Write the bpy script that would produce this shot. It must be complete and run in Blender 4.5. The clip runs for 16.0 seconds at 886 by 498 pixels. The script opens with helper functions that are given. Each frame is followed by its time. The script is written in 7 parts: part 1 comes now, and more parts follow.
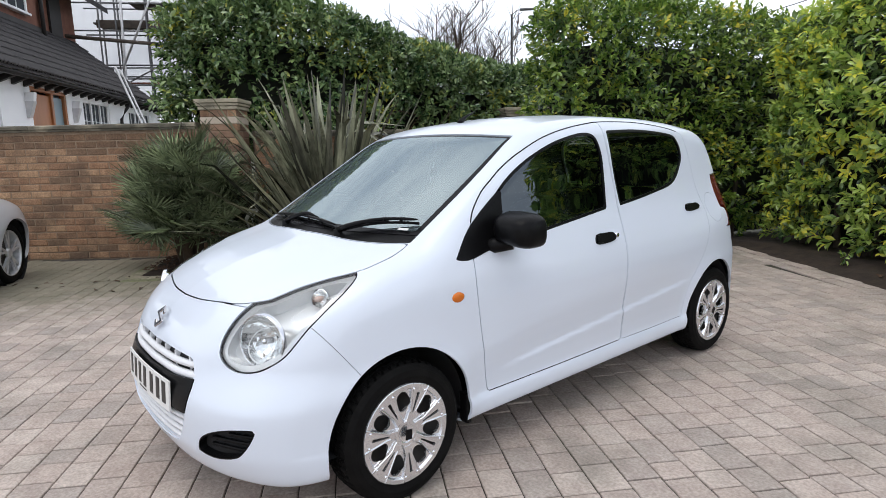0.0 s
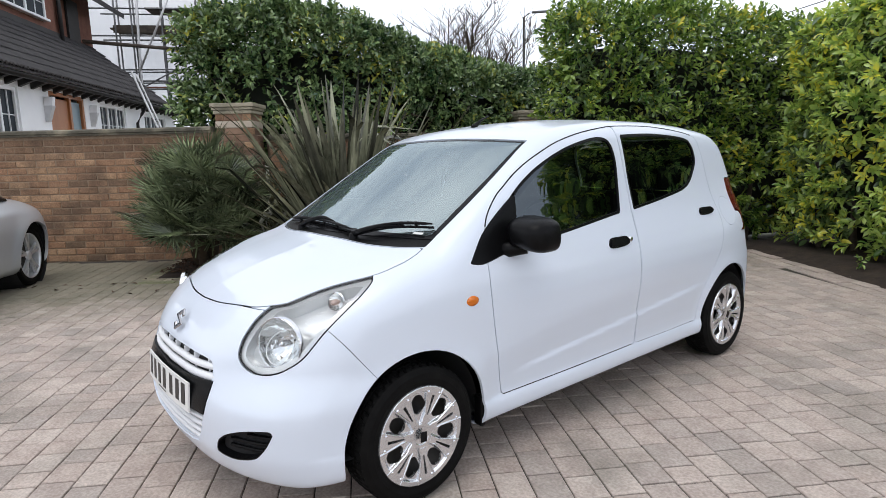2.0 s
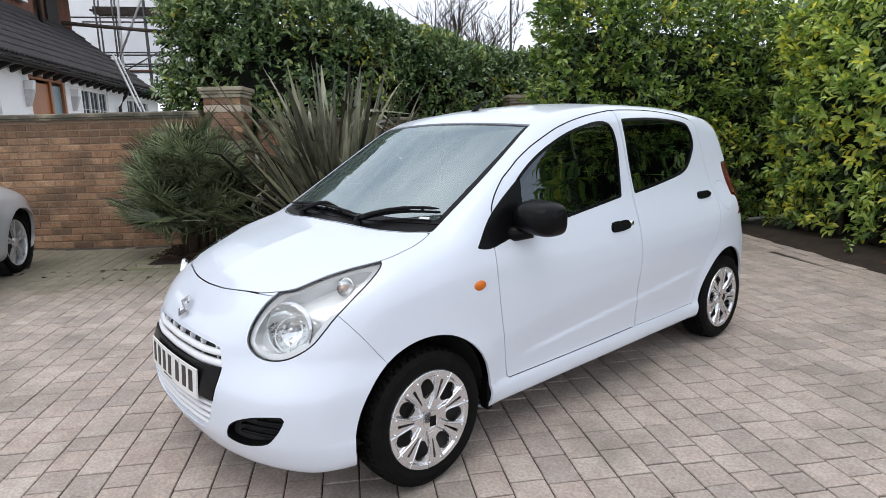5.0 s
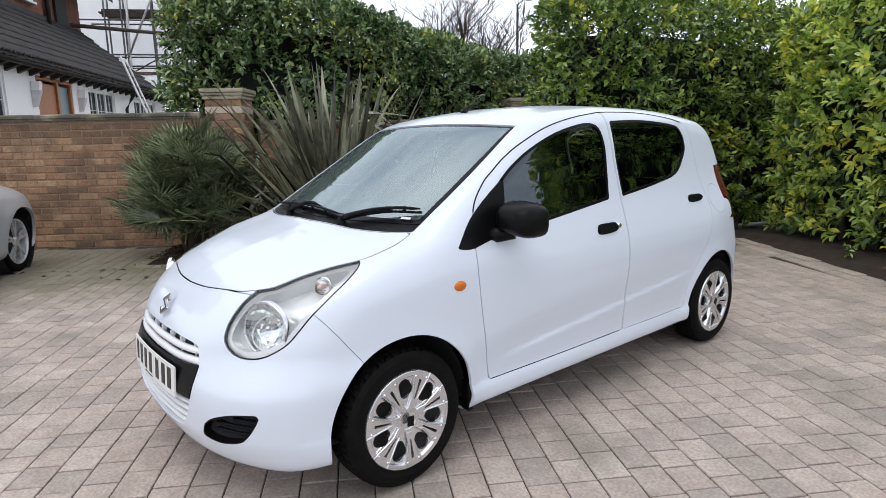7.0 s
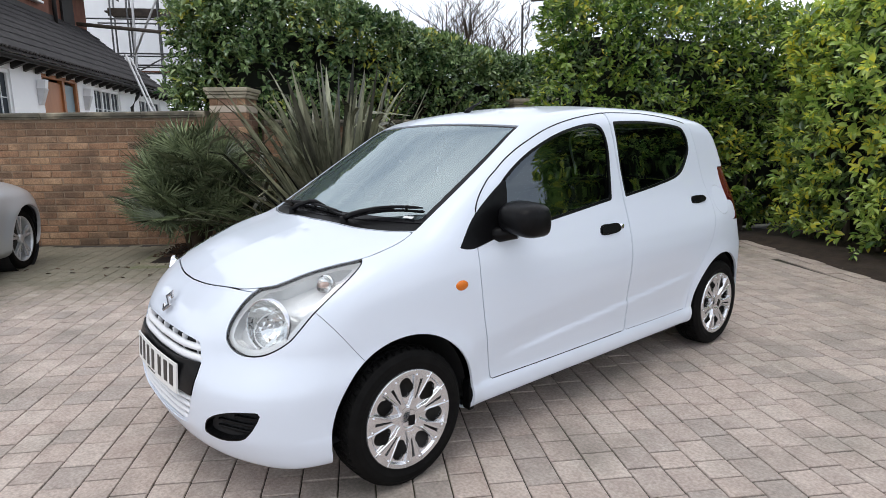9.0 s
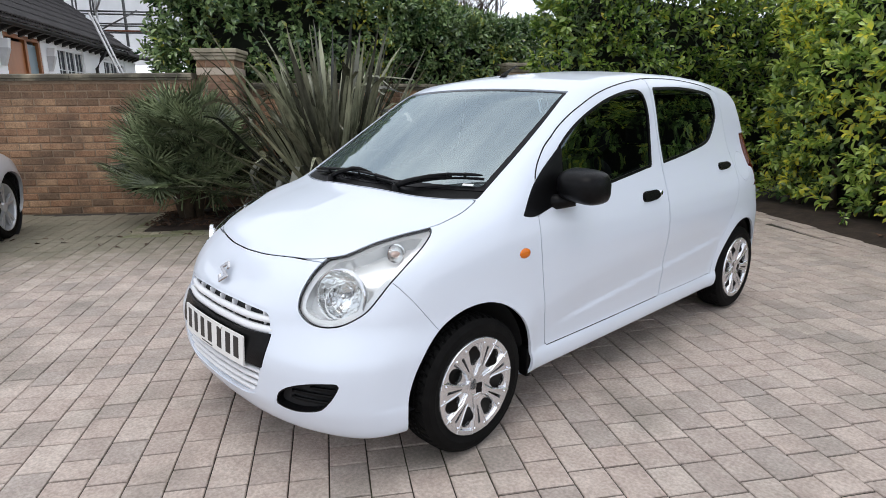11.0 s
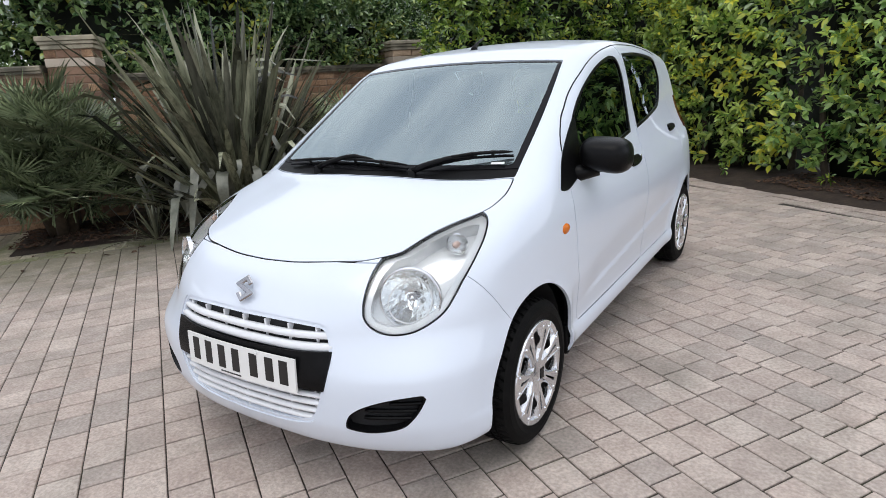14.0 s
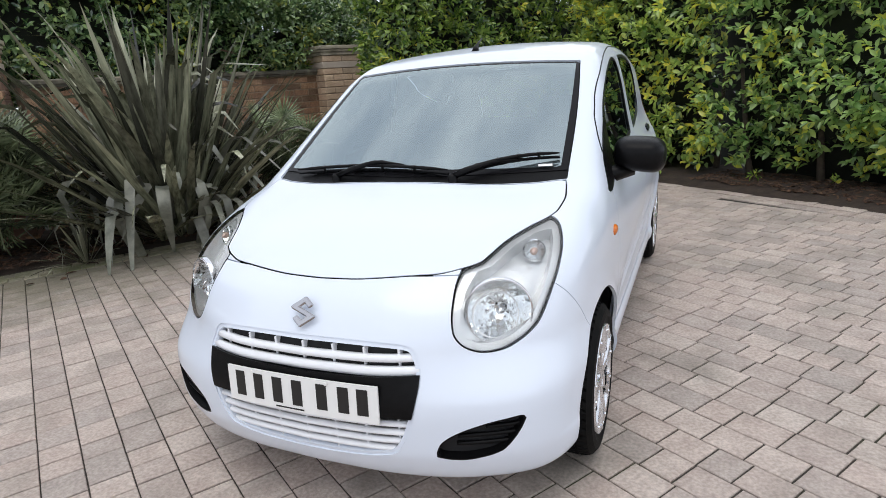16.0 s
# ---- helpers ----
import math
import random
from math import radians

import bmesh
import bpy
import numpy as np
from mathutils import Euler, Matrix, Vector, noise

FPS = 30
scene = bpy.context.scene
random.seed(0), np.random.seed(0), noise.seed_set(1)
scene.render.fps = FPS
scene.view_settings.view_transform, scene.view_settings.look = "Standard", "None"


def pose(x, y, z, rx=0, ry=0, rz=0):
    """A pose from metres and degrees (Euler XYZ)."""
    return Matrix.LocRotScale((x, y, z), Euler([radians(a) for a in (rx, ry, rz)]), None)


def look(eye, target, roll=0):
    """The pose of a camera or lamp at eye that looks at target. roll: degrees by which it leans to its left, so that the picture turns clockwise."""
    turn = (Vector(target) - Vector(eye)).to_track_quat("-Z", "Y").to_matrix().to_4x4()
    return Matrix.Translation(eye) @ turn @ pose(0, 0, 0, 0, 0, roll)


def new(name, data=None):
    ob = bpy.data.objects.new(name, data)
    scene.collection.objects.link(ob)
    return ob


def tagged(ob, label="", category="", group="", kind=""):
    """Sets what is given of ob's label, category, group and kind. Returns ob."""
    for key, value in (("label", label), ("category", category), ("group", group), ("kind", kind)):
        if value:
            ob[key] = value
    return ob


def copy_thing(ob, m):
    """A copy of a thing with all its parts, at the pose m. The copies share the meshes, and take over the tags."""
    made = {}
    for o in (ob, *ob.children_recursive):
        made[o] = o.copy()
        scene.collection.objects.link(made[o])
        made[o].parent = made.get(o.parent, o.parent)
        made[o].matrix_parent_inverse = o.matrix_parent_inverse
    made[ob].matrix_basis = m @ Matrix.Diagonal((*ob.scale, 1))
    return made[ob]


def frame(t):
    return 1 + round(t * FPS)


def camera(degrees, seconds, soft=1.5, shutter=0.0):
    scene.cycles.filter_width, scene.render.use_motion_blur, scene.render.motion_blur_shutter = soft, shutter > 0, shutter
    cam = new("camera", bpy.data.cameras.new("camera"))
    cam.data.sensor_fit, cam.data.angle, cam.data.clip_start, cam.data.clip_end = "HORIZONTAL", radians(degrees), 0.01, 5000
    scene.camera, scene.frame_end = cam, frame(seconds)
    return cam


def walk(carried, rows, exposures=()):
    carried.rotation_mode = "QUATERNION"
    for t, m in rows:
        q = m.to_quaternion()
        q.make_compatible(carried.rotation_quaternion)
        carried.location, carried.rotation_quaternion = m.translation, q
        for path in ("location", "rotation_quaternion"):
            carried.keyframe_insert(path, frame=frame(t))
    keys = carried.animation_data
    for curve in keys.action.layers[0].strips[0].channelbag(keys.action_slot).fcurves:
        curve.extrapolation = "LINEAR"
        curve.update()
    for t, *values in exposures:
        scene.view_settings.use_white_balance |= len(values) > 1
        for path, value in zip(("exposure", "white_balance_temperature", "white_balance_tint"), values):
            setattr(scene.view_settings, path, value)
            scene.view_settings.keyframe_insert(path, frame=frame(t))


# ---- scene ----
cam = camera(73.1, 16.0, soft=0.4)
PATH = [
    (0, (2.408, -1.211, 1.292), (0.908, 0.068, 0.956), -1.3),
    (0.5, (2.412, -1.216, 1.296), (0.907, 0.058, 0.965), -1.4),
    (1, (2.416, -1.223, 1.301), (0.902, 0.043, 0.976), -1.4),
    (1.5, (2.415, -1.231, 1.3), (0.893, 0.026, 0.976), -1.4),
    (2, (2.415, -1.233, 1.302), (0.889, 0.018, 0.975), -1.4),
    (2.5, (2.415, -1.238, 1.305), (0.892, 0.013, 0.966), -1.3),
    (3, (2.407, -1.258, 1.296), (0.897, 0.005, 0.942), -1.3),
    (3.5, (2.383, -1.286, 1.294), (0.889, -0.008, 0.928), -1.4),
    (4, (2.345, -1.313, 1.301), (0.86, -0.026, 0.927), -1.5),
    (4.2, (2.331, -1.323, 1.304), (0.849, -0.033, 0.927), -1.5),
    (6.5, (2.431, -1.216, 1.289), (0.922, 0.042, 0.918), -1.2),
    (7, (2.426, -1.216, 1.287), (0.92, 0.048, 0.922), -1.1),
    (7.5, (2.424, -1.22, 1.289), (0.916, 0.044, 0.93), -1.0),
    (8, (2.426, -1.213, 1.295), (0.916, 0.049, 0.937), -0.9),
    (8.5, (2.428, -1.204, 1.288), (0.916, 0.054, 0.926), -0.8),
    (8.7, (2.439, -1.206, 1.281), (0.922, 0.048, 0.924), -0.8),
    (10.8, (2.204, -1.43, 1.301), (0.767, -0.123, 0.824), -0.3),
    (11, (2.174, -1.475, 1.29), (0.75, -0.154, 0.815), -0.5),
    (11.5, (2.078, -1.544, 1.278), (0.717, -0.165, 0.78), -1.2),
    (12, (1.917, -1.551, 1.254), (0.635, -0.105, 0.738), -2.1),
    (12.5, (1.751, -1.587, 1.276), (0.551, -0.076, 0.75), -2.8),
    (13, (1.606, -1.763, 1.288), (0.471, -0.205, 0.754), -3.2),
    (13.5, (1.543, -1.828, 1.293), (0.453, -0.24, 0.752), -3.4),
    (14, (1.558, -1.776, 1.289), (0.499, -0.17, 0.741), -3.6),
    (14.5, (1.515, -1.838, 1.294), (0.487, -0.214, 0.741), -4.2),
    (15, (1.417, -1.913, 1.295), (0.442, -0.258, 0.742), -4.6),
    (15.5, (1.22, -1.905, 1.286), (0.329, -0.201, 0.736), -4.6),
    (16, (1.04, -1.913, 1.294), (0.26, -0.154, 0.749), -3.9),
]
walk(cam, [(t, look(eye, target, roll)) for t, eye, target, roll in PATH])

# ---- light ----
world = bpy.data.worlds.new("overcast_sky")
scene.world = world
world.use_nodes = True
SUN_DIR = Vector((0.06, -0.28, 0.958)).normalized()


def build_sky():
    nt = world.node_tree
    nt.nodes.clear()
    out = nt.nodes.new("ShaderNodeOutputWorld")
    bg = nt.nodes.new("ShaderNodeBackground")
    bg.inputs["Strength"].default_value = 0.152
    sky = nt.nodes.new("ShaderNodeTexSky")
    sky.sky_type = "NISHITA"
    sky.sun_disc = False
    sky.sun_elevation = math.asin(SUN_DIR.z)
    sky.sun_rotation = math.atan2(SUN_DIR.x, SUN_DIR.y)
    sky.dust_density = 3.0
    tc = nt.nodes.new("ShaderNodeTexCoord")
    mp = nt.nodes.new("ShaderNodeMapping")
    mp.inputs["Scale"].default_value = (1.0, 1.0, 2.6)
    ns = nt.nodes.new("ShaderNodeTexNoise")
    ns.inputs["Scale"].default_value = 2.2
    ns.inputs["Detail"].default_value = 6.0
    ns.inputs["Roughness"].default_value = 0.55
    ramp = nt.nodes.new("ShaderNodeValToRGB")
    ramp.color_ramp.elements[0].position = 0.36
    ramp.color_ramp.elements[0].color = (5.4, 5.9, 6.9, 1)
    ramp.color_ramp.elements[1].position = 0.66
    ramp.color_ramp.elements[1].color = (10.2, 10.4, 10.9, 1)
    mix = nt.nodes.new("ShaderNodeMix")
    mix.data_type = "RGBA"
    mix.inputs["Factor"].default_value = 0.88
    ln = nt.links.new
    ln(tc.outputs["Generated"], mp.inputs["Vector"])
    ln(mp.outputs["Vector"], ns.inputs["Vector"])
    ln(ns.outputs["Fac"], ramp.inputs["Fac"])
    ln(sky.outputs["Color"], mix.inputs["A"])
    ln(ramp.outputs["Color"], mix.inputs["B"])
    sep = nt.nodes.new("ShaderNodeSeparateXYZ")
    ln(tc.outputs["Generated"], sep.inputs["Vector"])
    haze = nt.nodes.new("ShaderNodeMapRange")
    haze.inputs["From Min"].default_value, haze.inputs["From Max"].default_value = 0.0, 0.9
    haze.inputs["To Min"].default_value, haze.inputs["To Max"].default_value = 1.16, 0.94
    ln(sep.outputs["Z"], haze.inputs["Value"])
    lift = nt.nodes.new("ShaderNodeVectorMath")
    lift.operation = "SCALE"
    ln(mix.outputs["Result"], lift.inputs[0])
    ln(haze.outputs["Result"], lift.inputs["Scale"])
    ln(lift.outputs["Vector"], bg.inputs["Color"])
    ln(bg.outputs["Background"], out.inputs["Surface"])


build_sky()
sun = new("sun", bpy.data.lights.new("sun", "SUN"))
sun.data.energy = 0.9
sun.data.angle = radians(46)
sun.data.color = (1.0, 0.98, 0.94)
sun.matrix_world = look(SUN_DIR * 30, (0, 0, 0))

# ---- materials ----


def principled(name, color, rough=0.5, metal=0.0, **more):
    m = bpy.data.materials.new(name)
    m.use_nodes = True
    b = m.node_tree.nodes["Principled BSDF"]
    b.inputs["Base Color"].default_value = (*color, 1)
    b.inputs["Roughness"].default_value = rough
    b.inputs["Metallic"].default_value = metal
    for k, v in more.items():
        b.inputs[k.replace("_", " ")].default_value = v
    return m


def textured(name, c1, c2, scale, rough=0.7, metal=0.0, moss=None, bump=0.0, bump_scale=None, fine=None, vary=0.0, island=False, tint=1.0,
             speck=None, dirt=None, dirt_scale=1.5, dirt_pos=(0.5, 0.7), detail=5.0, coords="Object", stretch=(1, 1, 1), **more):
    """Two-scale procedural surface: c1/c2 by noise, a per-piece tone shift, stains of their own shape, fine relief."""
    m = principled(name, c1, rough, metal, **more)
    nt = m.node_tree
    b = nt.nodes["Principled BSDF"]
    ln = nt.links.new
    tc = nt.nodes.new("ShaderNodeTexCoord")
    geo = nt.nodes.new("ShaderNodeNewGeometry")
    src = geo.outputs["Position"] if coords == "World" else tc.outputs[coords]
    if stretch != (1, 1, 1):
        mp = nt.nodes.new("ShaderNodeMapping")
        mp.inputs["Scale"].default_value = stretch
        ln(src, mp.inputs["Vector"])
        src = mp.outputs["Vector"]
    n1 = nt.nodes.new("ShaderNodeTexNoise")
    n1.inputs["Scale"].default_value = scale
    n1.inputs["Detail"].default_value = detail
    n1.inputs["Roughness"].default_value = 0.62
    ln(src, n1.inputs["Vector"])
    r1 = nt.nodes.new("ShaderNodeValToRGB")
    r1.color_ramp.elements[0].position, r1.color_ramp.elements[1].position = 0.3, 0.7
    r1.color_ramp.elements[0].color, r1.color_ramp.elements[1].color = (*c1, 1), (*c2, 1)
    ln(n1.outputs["Fac"], r1.inputs["Fac"])
    col = r1.outputs["Color"]
    if vary:
        if island:
            rnd = geo.outputs["Random Per Island"]
        else:
            oi = nt.nodes.new("ShaderNodeObjectInfo")
            rnd = oi.outputs["Random"]
        rr = nt.nodes.new("ShaderNodeValToRGB")
        rr.color_ramp.interpolation = "LINEAR"
        e = rr.color_ramp.elements
        e[0].position, e[0].color = 0.0, (1 - vary, 1 - vary, 1 - vary * 0.95, 1)
        e[1].position, e[1].color = 1.0, (1 + vary, 1 + vary * (1 - 0.08 * tint), 1 + vary * (1 - 0.15 * tint), 1)
        mid = e.new(0.5)
        mid.color = (1 + vary * 0.25 * tint, 1 - vary * 0.1 * tint, 1 - vary * 0.2 * tint, 1)
        ln(rnd, rr.inputs["Fac"])
        mx = nt.nodes.new("ShaderNodeMix")
        mx.data_type, mx.blend_type = "RGBA", "MULTIPLY"
        mx.inputs["Factor"].default_value = 1.0
        ln(col, mx.inputs["A"])
        ln(rr.outputs["Color"], mx.inputs["B"])
        col = mx.outputs["Result"]
    if dirt:
        n2 = nt.nodes.new("ShaderNodeTexNoise")
        n2.inputs["Scale"].default_value = dirt_scale
        n2.inputs["Detail"].default_value = 6
        ln(geo.outputs["Position"], n2.inputs["Vector"])
        r2 = nt.nodes.new("ShaderNodeValToRGB")
        r2.color_ramp.elements[0].position, r2.color_ramp.elements[1].position = dirt_pos
        ln(n2.outputs["Fac"], r2.inputs["Fac"])
        mx2 = nt.nodes.new("ShaderNodeMix")
        mx2.data_type = "RGBA"
        mul = nt.nodes.new("ShaderNodeMath")
        mul.operation = "MULTIPLY"
        mul.inputs[1].default_value = 0.75
        ln(r2.outputs["Color"], mul.inputs[0])
        ln(mul.outputs[0], mx2.inputs["Factor"])
        ln(col, mx2.inputs["A"])
        mx2.inputs["B"].default_value = (*dirt, 1)
        col = mx2.outputs["Result"]
    if speck:
        n4 = nt.nodes.new("ShaderNodeTexNoise")
        n4.inputs["Scale"].default_value = speck[0]
        n4.inputs["Detail"].default_value = 3
        ln(src, n4.inputs["Vector"])
        r4 = nt.nodes.new("ShaderNodeValToRGB")
        lo, hi = 1 - speck[1], 1 + speck[1]
        r4.color_ramp.elements[0].position, r4.color_ramp.elements[1].position = 0.34, 0.66
        r4.color_ramp.elements[0].color, r4.color_ramp.elements[1].color = (lo, lo, lo, 1), (hi, hi, hi, 1)
        ln(n4.outputs["Fac"], r4.inputs["Fac"])
        mx4 = nt.nodes.new("ShaderNodeMix")
        mx4.data_type, mx4.blend_type = "RGBA", "MULTIPLY"
        mx4.inputs["Factor"].default_value = 1.0
        ln(col, mx4.inputs["A"])
        ln(r4.outputs["Color"], mx4.inputs["B"])
        col = mx4.outputs["Result"]
    if moss:
        # moss grows on a strip (colour, plan direction and offset, width), with a ragged edge
        dt = nt.nodes.new("ShaderNodeVectorMath")
        dt.operation = "DOT_PRODUCT"
        dt.inputs[1].default_value = (moss[1], moss[2], 0)
        ln(geo.outputs["Position"], dt.inputs[0])
        n5 = nt.nodes.new("ShaderNodeTexNoise")
        n5.inputs["Scale"].default_value = 4.5
        n5.inputs["Detail"].default_value = 8
        n5.inputs["Roughness"].default_value = 0.7
        ln(geo.outputs["Position"], n5.inputs["Vector"])
        ma = nt.nodes.new("ShaderNodeMath")
        ma.operation = "MULTIPLY_ADD"
        ma.inputs[1].default_value = -2.6
        ln(n5.outputs["Fac"], ma.inputs[0])
        ln(dt.outputs["Value"], ma.inputs[2])
        mr = nt.nodes.new("ShaderNodeMapRange")
        mr.inputs["From Min"].default_value, mr.inputs["From Max"].default_value = moss[3] - 1.3, moss[3] - 1.3 + moss[4]
        mr.inputs["To Min"].default_value, mr.inputs["To Max"].default_value = 0.75, 0.0
        ln(ma.outputs[0], mr.inputs["Value"])
        mx5 = nt.nodes.new("ShaderNodeMix")
        mx5.data_type = "RGBA"
        ln(mr.outputs["Result"], mx5.inputs["Factor"])
        ln(col, mx5.inputs["A"])
        mx5.inputs["B"].default_value = (*moss[0], 1)
        col = mx5.outputs["Result"]
    ln(col, b.inputs["Base Color"])
    if bump:
        n3 = nt.nodes.new("ShaderNodeTexNoise")
        n3.inputs["Scale"].default_value = bump_scale or scale * 4
        n3.inputs["Detail"].default_value = 4
        ln(src, n3.inputs["Vector"])
        bp = nt.nodes.new("ShaderNodeBump")
        bp.inputs["Strength"].default_value = bump
        bp.inputs["Distance"].default_value = 0.004
        ln(n3.outputs["Fac"], bp.inputs["Height"])
        ln(bp.outputs["Normal"], b.inputs["Normal"])
    return m


def glass(name, tint, gloss_rough=0.0, ior=1.5, veil_mix=0.0, sheen=(1, 1, 1)):
    """Thin pane: tinted see-through with a Fresnel gloss."""
    m = bpy.data.materials.new(name)
    m.use_nodes = True
    nt = m.node_tree
    nt.nodes.clear()
    out = nt.nodes.new("ShaderNodeOutputMaterial")
    tr = nt.nodes.new("ShaderNodeBsdfTransparent")
    tr.inputs["Color"].default_value = (*tint, 1)
    gl = nt.nodes.new("ShaderNodeBsdfGlossy")
    gl.inputs["Roughness"].default_value = gloss_rough
    gl.inputs["Color"].default_value = (*sheen, 1)
    fr = nt.nodes.new("ShaderNodeFresnel")
    fr.inputs["IOR"].default_value = ior
    mx = nt.nodes.new("ShaderNodeMixShader")
    nt.links.new(fr.outputs["Fac"], mx.inputs["Fac"])
    # pale blue diffuse share, painted in for haze and reflected sky on the pane
    veil = nt.nodes.new("ShaderNodeBsdfDiffuse")
    veil.inputs["Color"].default_value = (0.52, 0.66, 0.70, 1)
    pale = nt.nodes.new("ShaderNodeMixShader")
    pale.inputs["Fac"].default_value = veil_mix
    nt.links.new(tr.outputs["BSDF"], pale.inputs[1])
    nt.links.new(veil.outputs["BSDF"], pale.inputs[2])
    nt.links.new(pale.outputs["Shader"], mx.inputs[1])
    nt.links.new(gl.outputs["BSDF"], mx.inputs[2])
    nt.links.new(mx.outputs["Shader"], out.inputs["Surface"])
    return m


def foliage(name, dark, light, rough=0.35, old=None, translucent=0.15, lift=0.0):
    """Leaf: tone by island or object, patches of brighter growth, some light coming through."""
    m = principled(name, dark, rough, Specular_IOR_Level=0.9)
    nt = m.node_tree
    b = nt.nodes["Principled BSDF"]
    ln = nt.links.new
    geo = nt.nodes.new("ShaderNodeNewGeometry")
    rr = nt.nodes.new("ShaderNodeValToRGB")
    e = rr.color_ramp.elements
    e[0].position, e[0].color = 0.0, (*dark, 1)
    e[1].position, e[1].color = 0.86, (*light, 1)
    if old:
        k = e.new(1.0)
        k.color = (*old, 1)
    n = nt.nodes.new("ShaderNodeTexNoise")
    n.inputs["Scale"].default_value = 1.6
    n.inputs["Detail"].default_value = 3
    ln(geo.outputs["Position"], n.inputs["Vector"])
    ad = nt.nodes.new("ShaderNodeMath")
    ad.operation = "MULTIPLY_ADD"
    ad.inputs[1].default_value = 0.9
    sub = nt.nodes.new("ShaderNodeMath")
    sub.operation = "MULTIPLY_ADD"
    sub.inputs[1].default_value = 1.3
    sub.inputs[2].default_value = -0.62 + lift
    ln(n.outputs["Fac"], sub.inputs[0])
    ln(geo.outputs["Random Per Island"], ad.inputs[0])
    ln(sub.outputs[0], ad.inputs[2])
    ln(ad.outputs[0], rr.inputs["Fac"])
    ln(rr.outputs["Color"], b.inputs["Base Color"])
    if translucent:
        out = nt.nodes["Material Output"]
        tl = nt.nodes.new("ShaderNodeBsdfTranslucent")
        ln(rr.outputs["Color"], tl.inputs["Color"])
        mx = nt.nodes.new("ShaderNodeMixShader")
        mx.inputs["Fac"].default_value = translucent
        ln(b.outputs["BSDF"], mx.inputs[1])
        ln(tl.outputs["BSDF"], mx.inputs[2])
        ln(mx.outputs["Shader"], out.inputs["Surface"])
    return m


def let_through(m, color, amount):
    """Some light passes through a thin sheet."""
    nt = m.node_tree
    out, b = nt.nodes["Material Output"], nt.nodes["Principled BSDF"]
    tl = nt.nodes.new("ShaderNodeBsdfTranslucent")
    tl.inputs["Color"].default_value = (*color, 1)
    mx = nt.nodes.new("ShaderNodeMixShader")
    mx.inputs["Fac"].default_value = amount
    nt.links.new(b.outputs["BSDF"], mx.inputs[1])
    nt.links.new(tl.outputs["BSDF"], mx.inputs[2])
    clear = nt.nodes.new("ShaderNodeBsdfTransparent")
    half_clear = nt.nodes.new("ShaderNodeMixShader")
    half_clear.inputs["Fac"].default_value = amount
    nt.links.new(mx.outputs["Shader"], half_clear.inputs[1])
    nt.links.new(clear.outputs["BSDF"], half_clear.inputs[2])
    nt.links.new(half_clear.outputs["Shader"], out.inputs["Surface"])


PAINT = principled("white_paint", (0.67, 0.725, 0.81), 0.4, Coat_Weight=0.7, Coat_Roughness=0.03)
WHITE_PLASTIC = principled("white_plastic", (0.76, 0.77, 0.79), 0.42)
BLACK_PLASTIC = textured("black_plastic", (0.003, 0.003, 0.0033), (0.0055, 0.0055, 0.006), 60, 0.3, bump=0.15, bump_scale=500, Specular_IOR_Level=0.12)
GLOSS_BLACK = principled("gloss_black", (0.006, 0.006, 0.007), 0.25, Specular_IOR_Level=0.12)
LINING = textured("dark_trim", (0.006, 0.006, 0.007), (0.012, 0.012, 0.013), 12, 0.8)
SEAT_CLOTH = textured("seat_cloth", (0.03, 0.03, 0.035), (0.05, 0.05, 0.055), 40, 0.9)
RUBBER = textured("tyre_rubber", (0.003, 0.003, 0.003), (0.0075, 0.0073, 0.007), 18, 0.7, Specular_IOR_Level=0.09, bump=0.2, bump_scale=160)
SILVER = textured("silver_paint_plastic", (0.66, 0.67, 0.69), (0.78, 0.79, 0.81), 9, 0.24, 0.85)
STEEL = textured("dark_steel", (0.02, 0.02, 0.02), (0.05, 0.045, 0.04), 14, 0.6, 0.4)
CHROME = principled("chrome", (0.80, 0.80, 0.82), 0.2, 1.0)
BADGE_CHROME = principled("badge_chrome", (0.40, 0.40, 0.42), 0.14, 1.0)
REFLECTOR = textured("lamp_reflector", (0.78, 0.79, 0.79), (0.90, 0.91, 0.91), 24, 0.08, 1.0, bump=0.25, bump_scale=40)
LAMP_BEZEL = textured("lamp_bezel", (0.74, 0.75, 0.755), (0.84, 0.845, 0.85), 14, 0.15, 0.38, bump=0.3, bump_scale=14)
AMBER = principled("amber_plastic", (0.80, 0.20, 0.012), 0.12, Transmission_Weight=0.25)
RED_LENS = principled("red_lens", (0.09, 0.011, 0.007), 0.15, Specular_IOR_Level=0.3)
PLATE_WHITE = principled("plate_white", (0.78, 0.78, 0.76), 0.3)
BULB_PINK = principled("coated_bulb", (0.78, 0.58, 0.50), 0.15, 0.3)
PLATE_INK = principled("plate_black", (0.01, 0.01, 0.01), 0.4)
SCREEN_GLASS = glass("windscreen_glass", (0.70, 0.78, 0.79), ior=3.7, veil_mix=0.13, sheen=(0.86, 0.98, 1.0))
SIDE_GLASS = glass("side_glass", (0.34, 0.38, 0.38), ior=1.95, veil_mix=0.0, sheen=(0.84, 0.94, 1.0))
LENS_GLASS = glass("lens_glass", (0.97, 0.98, 0.98), ior=1.45)
PALE_ALLOY = textured("pale_alloy", (0.62, 0.63, 0.65), (0.74, 0.75, 0.77), 9, 0.26, 0.5)
SILVER_PAINT = principled("silver_paint", (0.50, 0.51, 0.53), 0.3, 0.3, Coat_Weight=0.6, Coat_Roughness=0.05)

